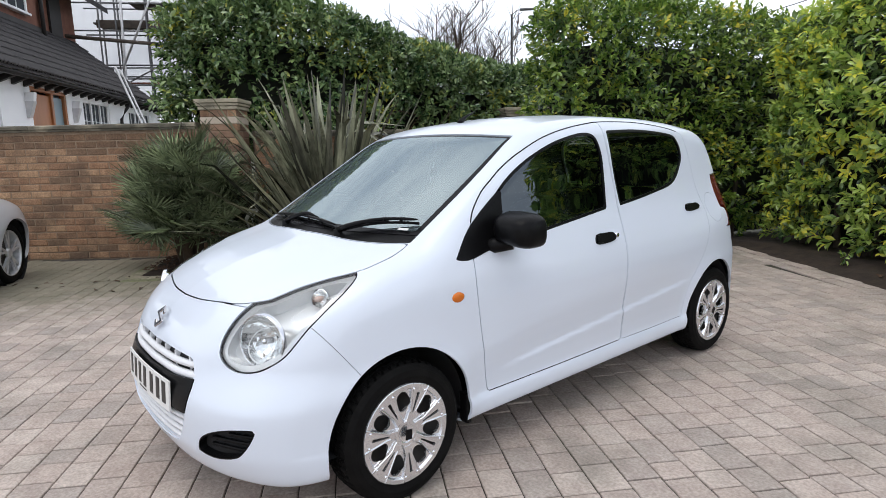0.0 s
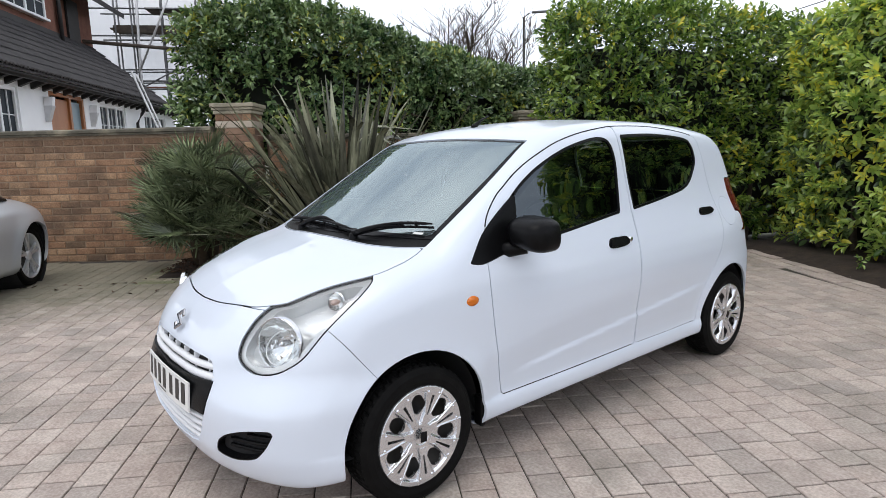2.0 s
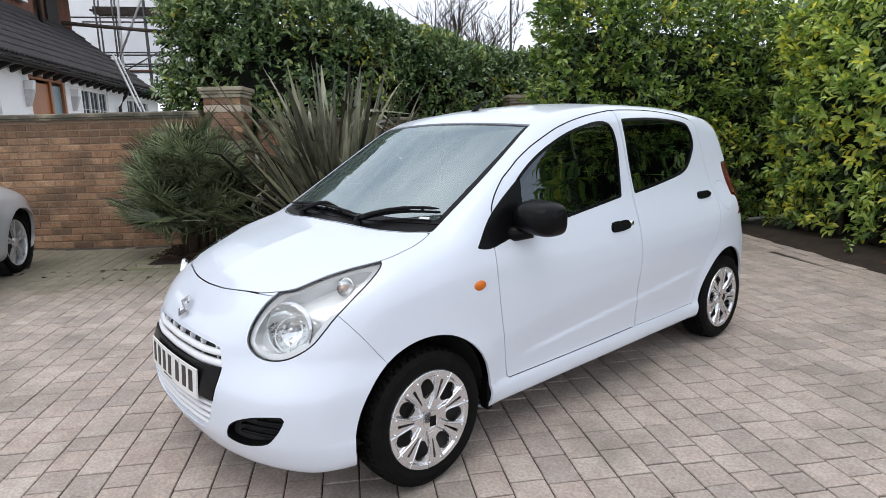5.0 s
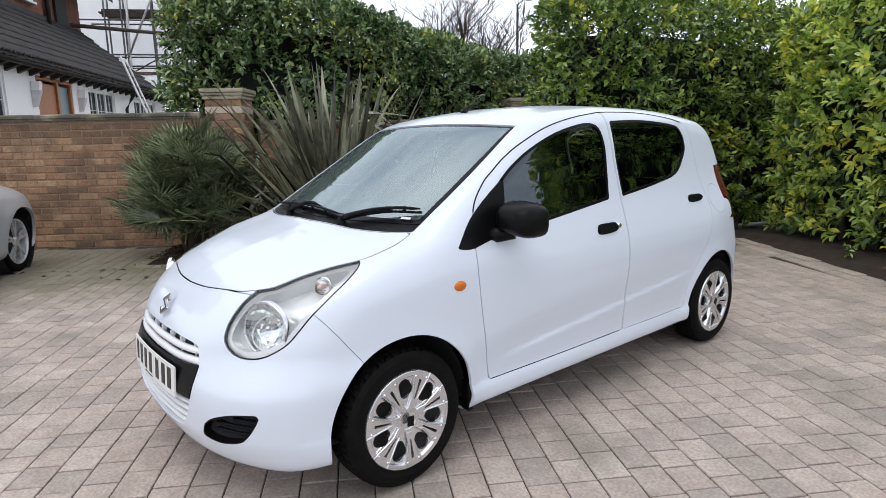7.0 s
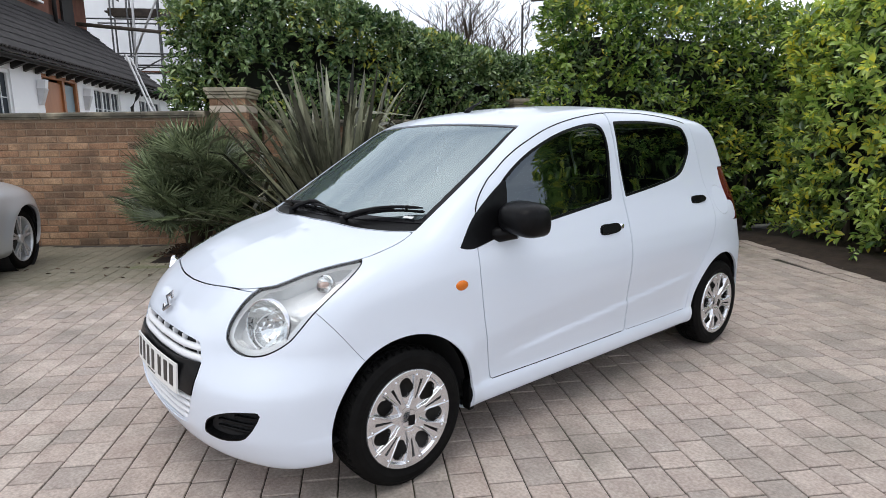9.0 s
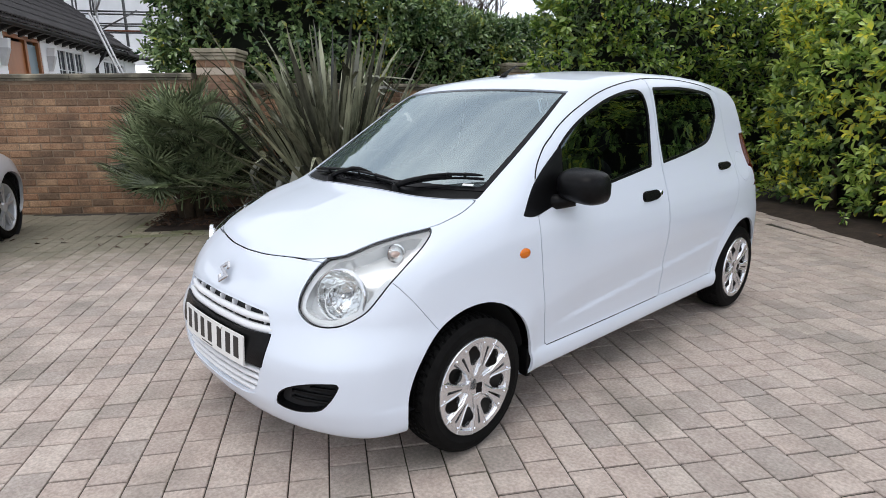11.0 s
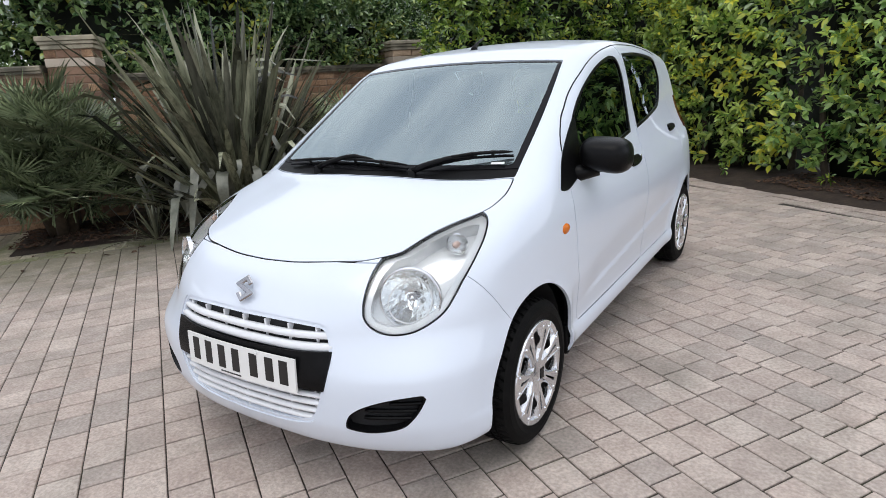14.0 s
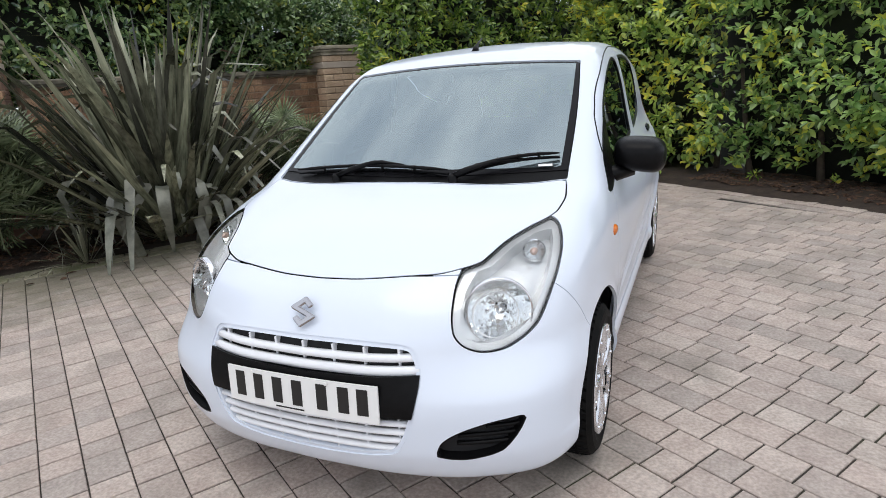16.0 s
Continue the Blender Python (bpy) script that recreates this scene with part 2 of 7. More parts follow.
PAVER = textured("paver_concrete", (0.36, 0.30, 0.262), (0.48, 0.42, 0.372), 11, 0.85, bump=0.6, bump_scale=160, vary=0.14, speck=(75, 0.17),
                 dirt=(0.20, 0.18, 0.15), dirt_scale=2.1, dirt_pos=(0.48, 0.74), detail=9.0, coords="World")
PAVER_ISLAND = textured("paver_concrete_far", (0.36, 0.30, 0.262), (0.48, 0.42, 0.372), 11, 0.85, 0.0, ((0.13, 0.125, 0.075), 0.9, -0.44, -3.6, 1.3), bump=0.6, bump_scale=160, vary=0.14, speck=(75, 0.17),
                        island=True, dirt=(0.20, 0.18, 0.15), dirt_scale=2.1, dirt_pos=(0.48, 0.74), detail=9.0, coords="World")
PAVER_EDGE = textured("edging_concrete", (0.36, 0.30, 0.262), (0.48, 0.42, 0.372), 11, 0.85, bump=0.6, bump_scale=160, vary=0.14, speck=(75, 0.17),
                      island=True, dirt=(0.20, 0.18, 0.15), dirt_scale=2.1, dirt_pos=(0.48, 0.74), detail=9.0, coords="World")
JOINT = textured("joint_sand", (0.028, 0.024, 0.02), (0.065, 0.055, 0.045), 20, 0.95, dirt=(0.05, 0.06, 0.02), dirt_scale=2.0, coords="World")
GROUND = textured("far_ground", (0.05, 0.055, 0.03), (0.10, 0.095, 0.06), 0.6, 0.95, coords="World")
BRICK = textured("red_brick", (0.205, 0.122, 0.068), (0.33, 0.215, 0.13), 8, 0.85, bump=0.6, bump_scale=60, vary=0.42, speck=(60, 0.26),
                 dirt=(0.10, 0.062, 0.04), dirt_scale=2.6, coords="World")
BRICK_DARK = textured("plum_brick", (0.15, 0.088, 0.06), (0.25, 0.158, 0.105), 8, 0.85, bump=0.6, bump_scale=60, vary=0.3, coords="World")
BRICK_BUFF = textured("buff_brick", (0.46, 0.34, 0.22), (0.60, 0.47, 0.33), 8, 0.85, bump=0.6, bump_scale=60, vary=0.22, speck=(90, 0.15), coords="World")
BRICK_FAR = textured("far_brick", (0.13, 0.05, 0.032), (0.20, 0.085, 0.055), 6, 0.85, coords="World")
MORTAR = textured("mortar", (0.22, 0.155, 0.105), (0.32, 0.235, 0.165), 20, 0.95, coords="World")
COPING = textured("coping_stone", (0.24, 0.205, 0.145), (0.36, 0.315, 0.23), 6, 0.85, bump=0.4, bump_scale=70,
                  dirt=(0.03, 0.03, 0.024), dirt_scale=4.0, dirt_pos=(0.30, 0.50), coords="World")
CAP_STONE = textured("cap_stone", (0.33, 0.285, 0.205), (0.47, 0.415, 0.31), 6, 0.85, bump=0.4, bump_scale=70,
                     dirt=(0.08, 0.08, 0.055), dirt_scale=4.0, dirt_pos=(0.5, 0.7), coords="World")
STONE_BAND = textured("stone_band", (0.46, 0.38, 0.30), (0.55, 0.46, 0.37), 7, 0.85, bump=0.3, bump_scale=70, coords="World")
SOIL = textured("soil", (0.02, 0.013, 0.009), (0.05, 0.033, 0.023), 9, 0.95, bump=1.0, bump_scale=45, coords="World")
MULCH = textured("mulch", (0.03, 0.018, 0.012), (0.10, 0.06, 0.035), 30, 0.95, vary=0.5, island=True)
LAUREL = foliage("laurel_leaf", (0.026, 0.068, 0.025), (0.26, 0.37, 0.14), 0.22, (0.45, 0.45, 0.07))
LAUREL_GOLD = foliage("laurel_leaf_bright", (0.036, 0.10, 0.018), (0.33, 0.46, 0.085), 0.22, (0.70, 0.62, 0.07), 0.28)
# yellowish laurel greens, lightened further to paint in the sun on the right hedge
LAUREL_PALE_LIT = foliage("laurel_leaf_pale_lit", (0.075, 0.19, 0.05), (0.47, 0.66, 0.20), 0.17, (0.74, 0.77, 0.12), 0.36, 0.14)
LAUREL_SUNNY = foliage("laurel_leaf_yellow_sunlit", (0.12, 0.25, 0.05), (0.62, 0.76, 0.19), 0.17, (0.90, 0.84, 0.11), 0.38, 0.15)
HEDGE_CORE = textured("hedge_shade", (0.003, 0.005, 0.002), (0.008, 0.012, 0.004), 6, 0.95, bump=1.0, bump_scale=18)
BARK = textured("bark", (0.035, 0.026, 0.02), (0.09, 0.07, 0.05), 15, 0.9, bump=0.8, bump_scale=50)
FLAX = textured("flax_blade", (0.02, 0.023, 0.014), (0.30, 0.31, 0.21), 2.2, 0.26, vary=0.85, tint=0.1, stretch=(6, 6, 0.7))
FLAX_DRY = textured("flax_blade_dry", (0.08, 0.085, 0.065), (0.27, 0.275, 0.22), 5, 0.4, vary=0.45, tint=0.2)
PALM = textured("fan_palm_leaf", (0.014, 0.03, 0.013), (0.27, 0.32, 0.175), 7, 0.22, vary=0.6, tint=0.1)
PALM_STEM = textured("palm_trunk", (0.05, 0.035, 0.02), (0.10, 0.07, 0.045), 20, 0.95, bump=1.0)
VARIEGATED = foliage("variegated_leaf", (0.03, 0.05, 0.012), (0.16, 0.15, 0.05), 0.4, (0.45, 0.42, 0.2))
RENDER_WHITE = textured("white_render", (0.84, 0.86, 0.88), (0.90, 0.91, 0.92), 2, 0.85, bump=0.3, bump_scale=60, coords="World")
ROOF_TILE = textured("roof_tile", (0.022, 0.022, 0.024), (0.05, 0.05, 0.052), 3, 0.8, vary=0.25, island=True, coords="World")
UPVC = principled("white_frame", (0.78, 0.79, 0.80), 0.35)
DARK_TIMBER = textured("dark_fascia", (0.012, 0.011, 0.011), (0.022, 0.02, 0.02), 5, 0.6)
DOOR_WOOD = textured("oak_door", (0.28, 0.105, 0.035), (0.40, 0.16, 0.06), 4, 0.45, stretch=(1, 1, 0.15))
# opaque with little gloss; the dark room behind is put into the colour
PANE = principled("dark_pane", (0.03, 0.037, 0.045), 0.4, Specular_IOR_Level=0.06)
PANE_LIGHT = principled("frosted_pane", (0.17, 0.24, 0.27), 0.3, Specular_IOR_Level=0.3)
GALV = textured("galvanised_tube", (0.08, 0.082, 0.085), (0.17, 0.172, 0.175), 8, 0.45, 0.7)
SCAFF_BOARD = textured("scaffold_board", (0.035, 0.028, 0.023), (0.085, 0.065, 0.05), 5, 0.85)
PAVER_MOSS = textured("mossy_edging", (0.20, 0.19, 0.13), (0.42, 0.38, 0.30), 30, 0.9, bump=0.5, bump_scale=90, vary=0.2, island=True, dirt=(0.10, 0.12, 0.04), dirt_scale=3.0, dirt_pos=(0.36, 0.6), detail=8.0, coords="World")
SHEETING = textured("white_sheeting", (0.80, 0.80, 0.83), (0.90, 0.90, 0.92), 1.2, 0.5, bump=0.6, bump_scale=2.5)
let_through(SHEETING, (0.86, 0.86, 0.88), 0.5)
TUBE_PALE = textured("pale_tube", (0.5, 0.5, 0.51), (0.62, 0.62, 0.63), 6, 0.45, 0.3)

# ---- mesh helpers ----


def obj(name, mesh, mats, parent=None, label=""):
    for m in mats if isinstance(mats, (list, tuple)) else [mats]:
        if m.name not in mesh.materials:
            mesh.materials.append(m)
    ob = new(name, mesh)
    ob.parent = parent
    if label:
        ob["label"] = label
    return ob


def part(name, bm, mat, parent=None, label="", smooth=False):
    me = bpy.data.meshes.new(name)
    bm.normal_update()
    bm.to_mesh(me)
    bm.free()
    if smooth:
        me.shade_smooth()
    return obj(name, me, mat, parent, label)


def raw(name, verts, faces, mat, parent=None, label="", smooth=False):
    me = bpy.data.meshes.new(name)
    me.from_pydata(verts, [], faces)
    me.update()
    if smooth:
        me.shade_smooth()
    return obj(name, me, mat, parent, label)


def empty(name, label, category, group="", m=None, kind=""):
    e = new(name)
    e.empty_display_size = 0.1
    if m is not None:
        e.matrix_world = m
    return tagged(e, label, category, group, kind)


def box(bm, cx, cy, cz, sx, sy, sz, bevel=0.0, m=None, segments=2):
    r = bmesh.ops.create_cube(bm, size=1.0)
    vs = r["verts"]
    bmesh.ops.scale(bm, vec=(sx, sy, sz), verts=vs)
    bmesh.ops.translate(bm, vec=(cx, cy, cz), verts=vs)
    if bevel:
        es = list({e for v in vs for e in v.link_edges})
        r = bmesh.ops.bevel(bm, geom=es, offset=bevel, segments=segments, affect="EDGES", profile=0.5)
        vs = list({v for v in r["verts"]} | {v for v in vs if v.is_valid})
    if m is not None:
        bmesh.ops.transform(bm, matrix=m, verts=[v for v in vs if v.is_valid])
    return bm


def boxed(*a, **k):
    return box(bmesh.new(), *a, **k)


def tube(points, radii, sides=8, close=True):
    """A round tube through points with a radius at each."""
    bm = bmesh.new()
    pts = [Vector(p) for p in points]
    if not isinstance(radii, (list, tuple)):
        radii = [radii] * len(pts)
    rings = []
    up = Vector((0.123, 0.311, 0.94)).normalized()
    for i, p in enumerate(pts):
        d = (pts[min(i + 1, len(pts) - 1)] - pts[max(i - 1, 0)]).normalized()
        a = d.cross(up)
        if a.length < 1e-3:
            a = d.cross(Vector((1, 0, 0)))
        a.normalize()
        b = d.cross(a)
        rings.append([bm.verts.new(p + (a * math.cos(2 * math.pi * k / sides) + b * math.sin(2 * math.pi * k / sides)) * radii[i]) for k in range(sides)])
    for r0, r1 in zip(rings, rings[1:]):
        for k in range(sides):
            bm.faces.new((r0[k], r0[(k + 1) % sides], r1[(k + 1) % sides], r1[k]))
    if close:
        bm.faces.new(rings[0][::-1])
        bm.faces.new(rings[-1])
    bmesh.ops.recalc_face_normals(bm, faces=bm.faces)
    return bm


def lathe(profile, sides=48, axis="x"):
    """Turns (axial, radius) points round the axis."""
    bm = bmesh.new()
    rings = []
    for a, r in profile:
        ring = []
        for k in range(sides):
            c, s = math.cos(2 * math.pi * k / sides) * r, math.sin(2 * math.pi * k / sides) * r
            ring.append(bm.verts.new((a, c, s) if axis == "x" else (c, a, s) if axis == "y" else (c, s, a)))
        rings.append(ring)
    for r0, r1 in zip(rings, rings[1:]):
        for k in range(sides):
            bm.faces.new((r0[k], r0[(k + 1) % sides], r1[(k + 1) % sides], r1[k]))
    bmesh.ops.recalc_face_normals(bm, faces=bm.faces)
    return bm


def prism(outline, d0, d1, axes="xz"):
    """A flat outline pushed from d0 to d1 along the remaining axis."""
    bm = bmesh.new()

    def at(p, d):
        return {"xz": (p[0], d, p[1]), "yz": (d, p[0], p[1]), "xy": (p[0], p[1], d)}[axes]
    a = [bm.verts.new(at(p, d0)) for p in outline]
    b = [bm.verts.new(at(p, d1)) for p in outline]
    bm.faces.new(a)
    bm.faces.new(b[::-1])
    n = len(a)
    for i in range(n):
        bm.faces.new((a[i], b[i], b[(i + 1) % n], a[(i + 1) % n]))
    bmesh.ops.recalc_face_normals(bm, faces=bm.faces)
    return bm


# ---- smooth curves, implicit surfaces and cutting ----


def curve(*pts):
    """A smooth monotone curve through (u, v) points, held flat beyond its ends."""
    u, v = np.array([p[0] for p in pts], float), np.array([p[1] for p in pts], float)
    h, d = np.diff(u), np.diff(v) / np.diff(u)
    m = np.zeros(len(u))
    for i in range(1, len(u) - 1):
        if d[i - 1] * d[i] > 0:
            w1, w2 = 2 * h[i] + h[i - 1], h[i] + 2 * h[i - 1]
            m[i] = (w1 + w2) / (w1 / d[i - 1] + w2 / d[i])
    m[0], m[-1] = d[0], d[-1]
    g = np.linspace(u[0], u[-1], 500)
    k = np.clip(np.searchsorted(u, g) - 1, 0, len(h) - 1)
    t = (g - u[k]) / h[k]
    val = ((2 * t**3 - 3 * t**2 + 1) * v[k] + (t**3 - 2 * t**2 + t) * h[k] * m[k] + (-2 * t**3 + 3 * t**2) * v[k + 1] + (t**3 - t**2) * h[k] * m[k + 1])
    return lambda x: np.interp(x, g, val)


def slope(f, x, e=0.004):
    return (f(x + e) - f(x - e)) / (2 * e)


def smax(a, b, k):
    h = np.clip(0.5 + 0.5 * (a - b) / k, 0, 1)
    return b + (a - b) * h + k * h * (1 - h)


def smin(a, b, k):
    return -smax(-a, -b, k)


def step(a, b, x):
    t = np.clip((x - a) / (b - a), 0, 1)
    return t * t * (3 - 2 * t)


def gradient(F, P, e=0.003):
    g = np.empty_like(P)
    for k in range(3):
        d = np.zeros(3)
        d[k] = e
        g[:, k] = (F(*(P + d).T) - F(*(P - d).T)) / (2 * e)
    return g


def isosurface(F, lo, hi, h):
    """Surface nets of F = 0, pulled onto the surface: points, outward normals, quads."""
    ax = [np.arange(lo[i], hi[i] + h, h) for i in range(3)]
    G = F(*np.meshgrid(*ax, indexing="ij", sparse=False))
    n = np.array(G.shape)
    cells = n - 1
    acc, cnt = np.zeros((*cells, 3)), np.zeros(cells)
    base = np.stack(np.meshgrid(*[a[:-1] for a in ax], indexing="ij"), -1)
    corner = [np.array(c) for c in [(i, j, k) for i in (0, 1) for j in (0, 1) for k in (0, 1)]]

    def sub(c):
        return G[c[0]:c[0] + cells[0], c[1]:c[1] + cells[1], c[2]:c[2] + cells[2]]
    for a in corner:
        for k in range(3):
            if a[k] == 0:
                b = a.copy()
                b[k] = 1
                fa, fb = sub(a), sub(b)
                m = (fa < 0) != (fb < 0)
                t = np.where(m, fa / np.where(m, fa - fb, 1), 0)
                cnt += m
                for q in range(3):
                    acc[..., q] += np.where(m, a[q] + (t if q == k else 0), 0)
    use = cnt > 0
    ids = np.full(tuple(cells), -1, int)
    ids[use] = np.arange(use.sum())
    P = base[use] + h * acc[use] / cnt[use][:, None]
    quads = []
    for k in range(3):
        u, v = [(1, 2), (2, 0), (0, 1)][k]
        s0 = [slice(1, -1)] * 3
        s1 = [slice(1, -1)] * 3
        s0[k], s1[k] = slice(0, -1), slice(1, None)
        fa, fb = G[tuple(s0)], G[tuple(s1)]
        idx = np.argwhere((fa < 0) != (fb < 0))
        if not len(idx):
            continue
        neg = fa[tuple(idx.T)] < 0
        o = idx.copy()
        o[:, [u, v]] += 1
        e_u, e_v = np.eye(3, dtype=int)[u], np.eye(3, dtype=int)[v]
        q = np.stack([ids[tuple((o - e_u - e_v).T)], ids[tuple((o - e_v).T)], ids[tuple(o.T)], ids[tuple((o - e_u).T)]], 1)
        q[~neg] = q[~neg][:, ::-1]
        quads.append(q)
    quads = np.concatenate(quads)
    quads = quads[(quads >= 0).all(1)]
    for _ in range(5):
        g = gradient(F, P)
        step_ = (F(*P.T) / np.maximum((g * g).sum(1), 0.05))[:, None] * g
        ln = np.linalg.norm(step_, axis=1, keepdims=True)
        P = P - step_ * np.minimum(1, 0.5 * h / np.maximum(ln, 1e-9))
    g = gradient(F, P)
    N = g / np.maximum(np.linalg.norm(g, axis=1, keepdims=True), 1e-9)
    return Shell(P, N, [tuple(q) for q in quads.tolist()])


class Shell:
    """A surface with its normals that can be cut along signed-distance outlines."""

    def __init__(self, P, N, faces):
        self.P, self.N, self.faces = P, N, faces

    def cut(self, phi):
        """The pieces inside (phi < 0) and outside."""
        P, N = list(self.P), list(self.N)
        made = {}
        ins, outs = [], []
        side = (phi < 0).tolist()
        val = phi

        def cross(i, j):
            key = (i, j) if i < j else (j, i)
            if key not in made:
                t = val[key[0]] / (val[key[0]] - val[key[1]])
                made[key] = len(P)
                P.append(self.P[key[0]] * (1 - t) + self.P[key[1]] * t)
                nn = self.N[key[0]] * (1 - t) + self.N[key[1]] * t
                N.append(nn / max(np.linalg.norm(nn), 1e-9))
            return made[key]
        for f in self.faces:
            s = [side[i] for i in f]
            if all(s):
                ins.append(f)
            elif not any(s):
                outs.append(f)
            else:
                a, b = [], []
                n = len(f)
                for q in range(n):
                    i, j = f[q], f[(q + 1) % n]
                    (a if side[i] else b).append(i)
                    if side[i] != side[j]:
                        c = cross(i, j)
                        a.append(c)
                        b.append(c)
                for w, keep in ((a, ins), (b, outs)):
                    w = [v for q, v in enumerate(w) if v != w[q - 1]]
                    if len(w) > 2:
                        keep.append(tuple(w))
        P, N = np.array(P), np.array(N)
        return Shell(P, N, ins).packed(), Shell(P, N, outs).packed()

    def packed(self):
        used = np.zeros(len(self.P), bool)
        for f in self.faces:
            used[list(f)] = True
        idx = np.cumsum(used) - 1
        return Shell(self.P[used], self.N[used], [tuple(int(idx[i]) for i in f) for f in self.faces])

    def panel(self, phi, gap=0.0025):
        """The panel inside the outline and the rest, with a shut line between them."""
        inside, _ = self.cut(phi + gap)
        _, rest = self.cut(phi - gap)
        return inside, rest

    def moved(self, d):
        return Shell(self.P + self.N * d, self.N, self.faces)

    def __add__(self, other):
        n = len(self.P)
        return Shell(np.vstack([self.P, other.P]), np.vstack([self.N, other.N]), self.faces + [tuple(i + n for i in f) for f in other.faces])

    def build(self, name, mat, parent=None, label="", rim=0.0):
        P, N, faces = self.P, self.N, list(self.faces)
        if rim:
            count = {}
            for f in faces:
                for q in range(len(f)):
                    i, j = f[q], f[(q + 1) % len(f)]
                    key = (min(i, j), max(i, j))
                    count[key] = None if key in count else (i, j)
            edge = [e for e in count.values() if e]
            ids = sorted({i for e in edge for i in e})
            n = len(P)
            top = {i: n + q for q, i in enumerate(ids)}
            low = {i: n + len(ids) + q for q, i in enumerate(ids)}
            out = np.zeros((len(P), 3))
            for i, j in edge:
                o = np.cross(P[j] - P[i], N[i])
                out[i] += o
                out[j] += o
            o = out[ids]
            o = o / np.maximum(np.linalg.norm(o, axis=1, keepdims=True), 1e-9)
            P = np.vstack([P, P[ids], P[ids] - N[ids] * rim])
            N = np.vstack([N, o, o])
            faces += [(top[j], top[i], low[i], low[j]) for i, j in edge]
        me = bpy.data.meshes.new(name)
        me.from_pydata(P.tolist(), [], faces)
        me.update()
        me.shade_smooth()
        me.normals_split_custom_set_from_vertices(N.tolist())
        return obj(name, me, mat, parent, label)


def outline_sdf(u, v, pts):
    """Signed distance of (u, v) from a closed outline, negative inside."""
    pts = np.array(pts, float)
    d2 = np.full(u.shape, 1e9)
    inside = np.zeros(u.shape, bool)
    for a, b in zip(pts, np.roll(pts, -1, axis=0)):
        e = b - a
        t = np.clip(((u - a[0]) * e[0] + (v - a[1]) * e[1]) / max(e @ e, 1e-12), 0, 1)
        d2 = np.minimum(d2, (u - a[0] - t * e[0]) ** 2 + (v - a[1] - t * e[1]) ** 2)
        if a[1] != b[1]:
            c = ((a[1] > v) != (b[1] > v)) & (u < (b[0] - a[0]) * (v - a[1]) / (b[1] - a[1]) + a[0])
            inside ^= c
    return np.where(inside, -1, 1) * np.sqrt(d2)


def smooth_loop(pts, n=6, tension=0.5):
    """A closed Catmull-Rom loop through the points; a point given twice stays a corner."""
    p = [np.array(q, float) for q in pts]
    out = []
    m = len(p)
    for i in range(m):
        a, b, c, d = p[i - 1], p[i], p[(i + 1) % m], p[(i + 2) % m]
        if np.allclose(b, c):
            continue
        m1 = (c - a) * tension if not np.allclose(a, b) else (c - b) * 0.6
        m2 = (d - b) * tension if not np.allclose(c, d) else (c - b) * 0.6
        for k in range(n):
            t = k / n
            out.append((2 * t**3 - 3 * t**2 + 1) * b + (t**3 - 2 * t**2 + t) * m1 + (-2 * t**3 + 3 * t**2) * c + (t**3 - t**2) * m2)
    return out

# ---- white hatchback: body form (x to its left, y backwards from the front axle, z up) ----
WHEELBASE, HUB_X, HUB_Z = 2.36, 0.757, 0.265
front_y = curve((0.10, -0.50), (0.15, -0.575), (0.19, -0.615), (0.24, -0.645), (0.30, -0.664), (0.40, -0.668), (0.50, -0.652), (0.60, -0.628), (0.673, -0.594), (0.72, -0.562), (0.78, -0.50), (0.86, -0.38), (1.6, 0.9))
plan_low = curve((0, 0), (0.2, 0.007), (0.315, 0.021), (0.43, 0.048), (0.53, 0.088), (0.631, 0.15), (0.70, 0.235), (0.745, 0.345), (0.77, 0.50), (0.79, 0.80), (0.95, 4.0))
plan_up = curve((0, 0), (0.2, 0.008), (0.30, 0.026), (0.36, 0.046), (0.43, 0.076), (0.5, 0.118), (0.58, 0.172), (0.666, 0.245), (0.72, 0.345), (0.757, 0.56), (0.785, 1.0), (0.95, 4.0))
flank = curve((0.10, 0.60), (0.15, 0.69), (0.19, 0.738), (0.22, 0.754), (0.26, 0.757), (0.285, 0.752), (0.305, 0.744), (0.36, 0.748), (0.42, 0.757), (0.5, 0.769), (0.6, 0.778), (0.68, 0.779), (0.76, 0.77), (0.84, 0.749), (0.90, 0.729), (0.975, 0.705), (1.1, 0.677), (1.25, 0.645), (1.362, 0.612), (1.5, 0.56))
rear_y = curve((0.10, 2.70), (0.18, 2.80), (0.26, 2.838), (0.45, 2.845), (0.58, 2.84), (0.70, 2.80), (0.80, 2.775), (0.95, 2.745), (1.1, 2.70), (1.25, 2.635), (1.36, 2.57), (1.5, 2.45))
plan_rear = curve((0, 0), (0.3, 0.018), (0.5, 0.055), (0.62, 0.085), (0.70, 0.125), (0.745, 0.18), (0.775, 0.30), (0.95, 2.0))
bonnet_z = curve((-0.80, 0.45), (-0.62, 0.665), (-0.55, 0.728), (-0.5, 0.758), (-0.432, 0.794), (-0.3, 0.838), (-0.1, 0.893), (0.05, 0.930), (0.15, 0.953), (0.3, 0.98), (0.6, 1.02))
bonnet_crown = curve((0, 0), (0.2, 0.004), (0.35, 0.012), (0.45, 0.020), (0.55, 0.026), (0.62, 0.032), (0.7, 0.052), (0.8, 0.11), (0.95, 0.25))
roof_z = curve((0.3, 1.22), (0.6, 1.335), (0.77, 1.380), (0.983, 1.417), (1.2, 1.443), (1.5, 1.458), (1.8, 1.454), (2.1, 1.437), (2.4, 1.402), (2.65, 1.36))


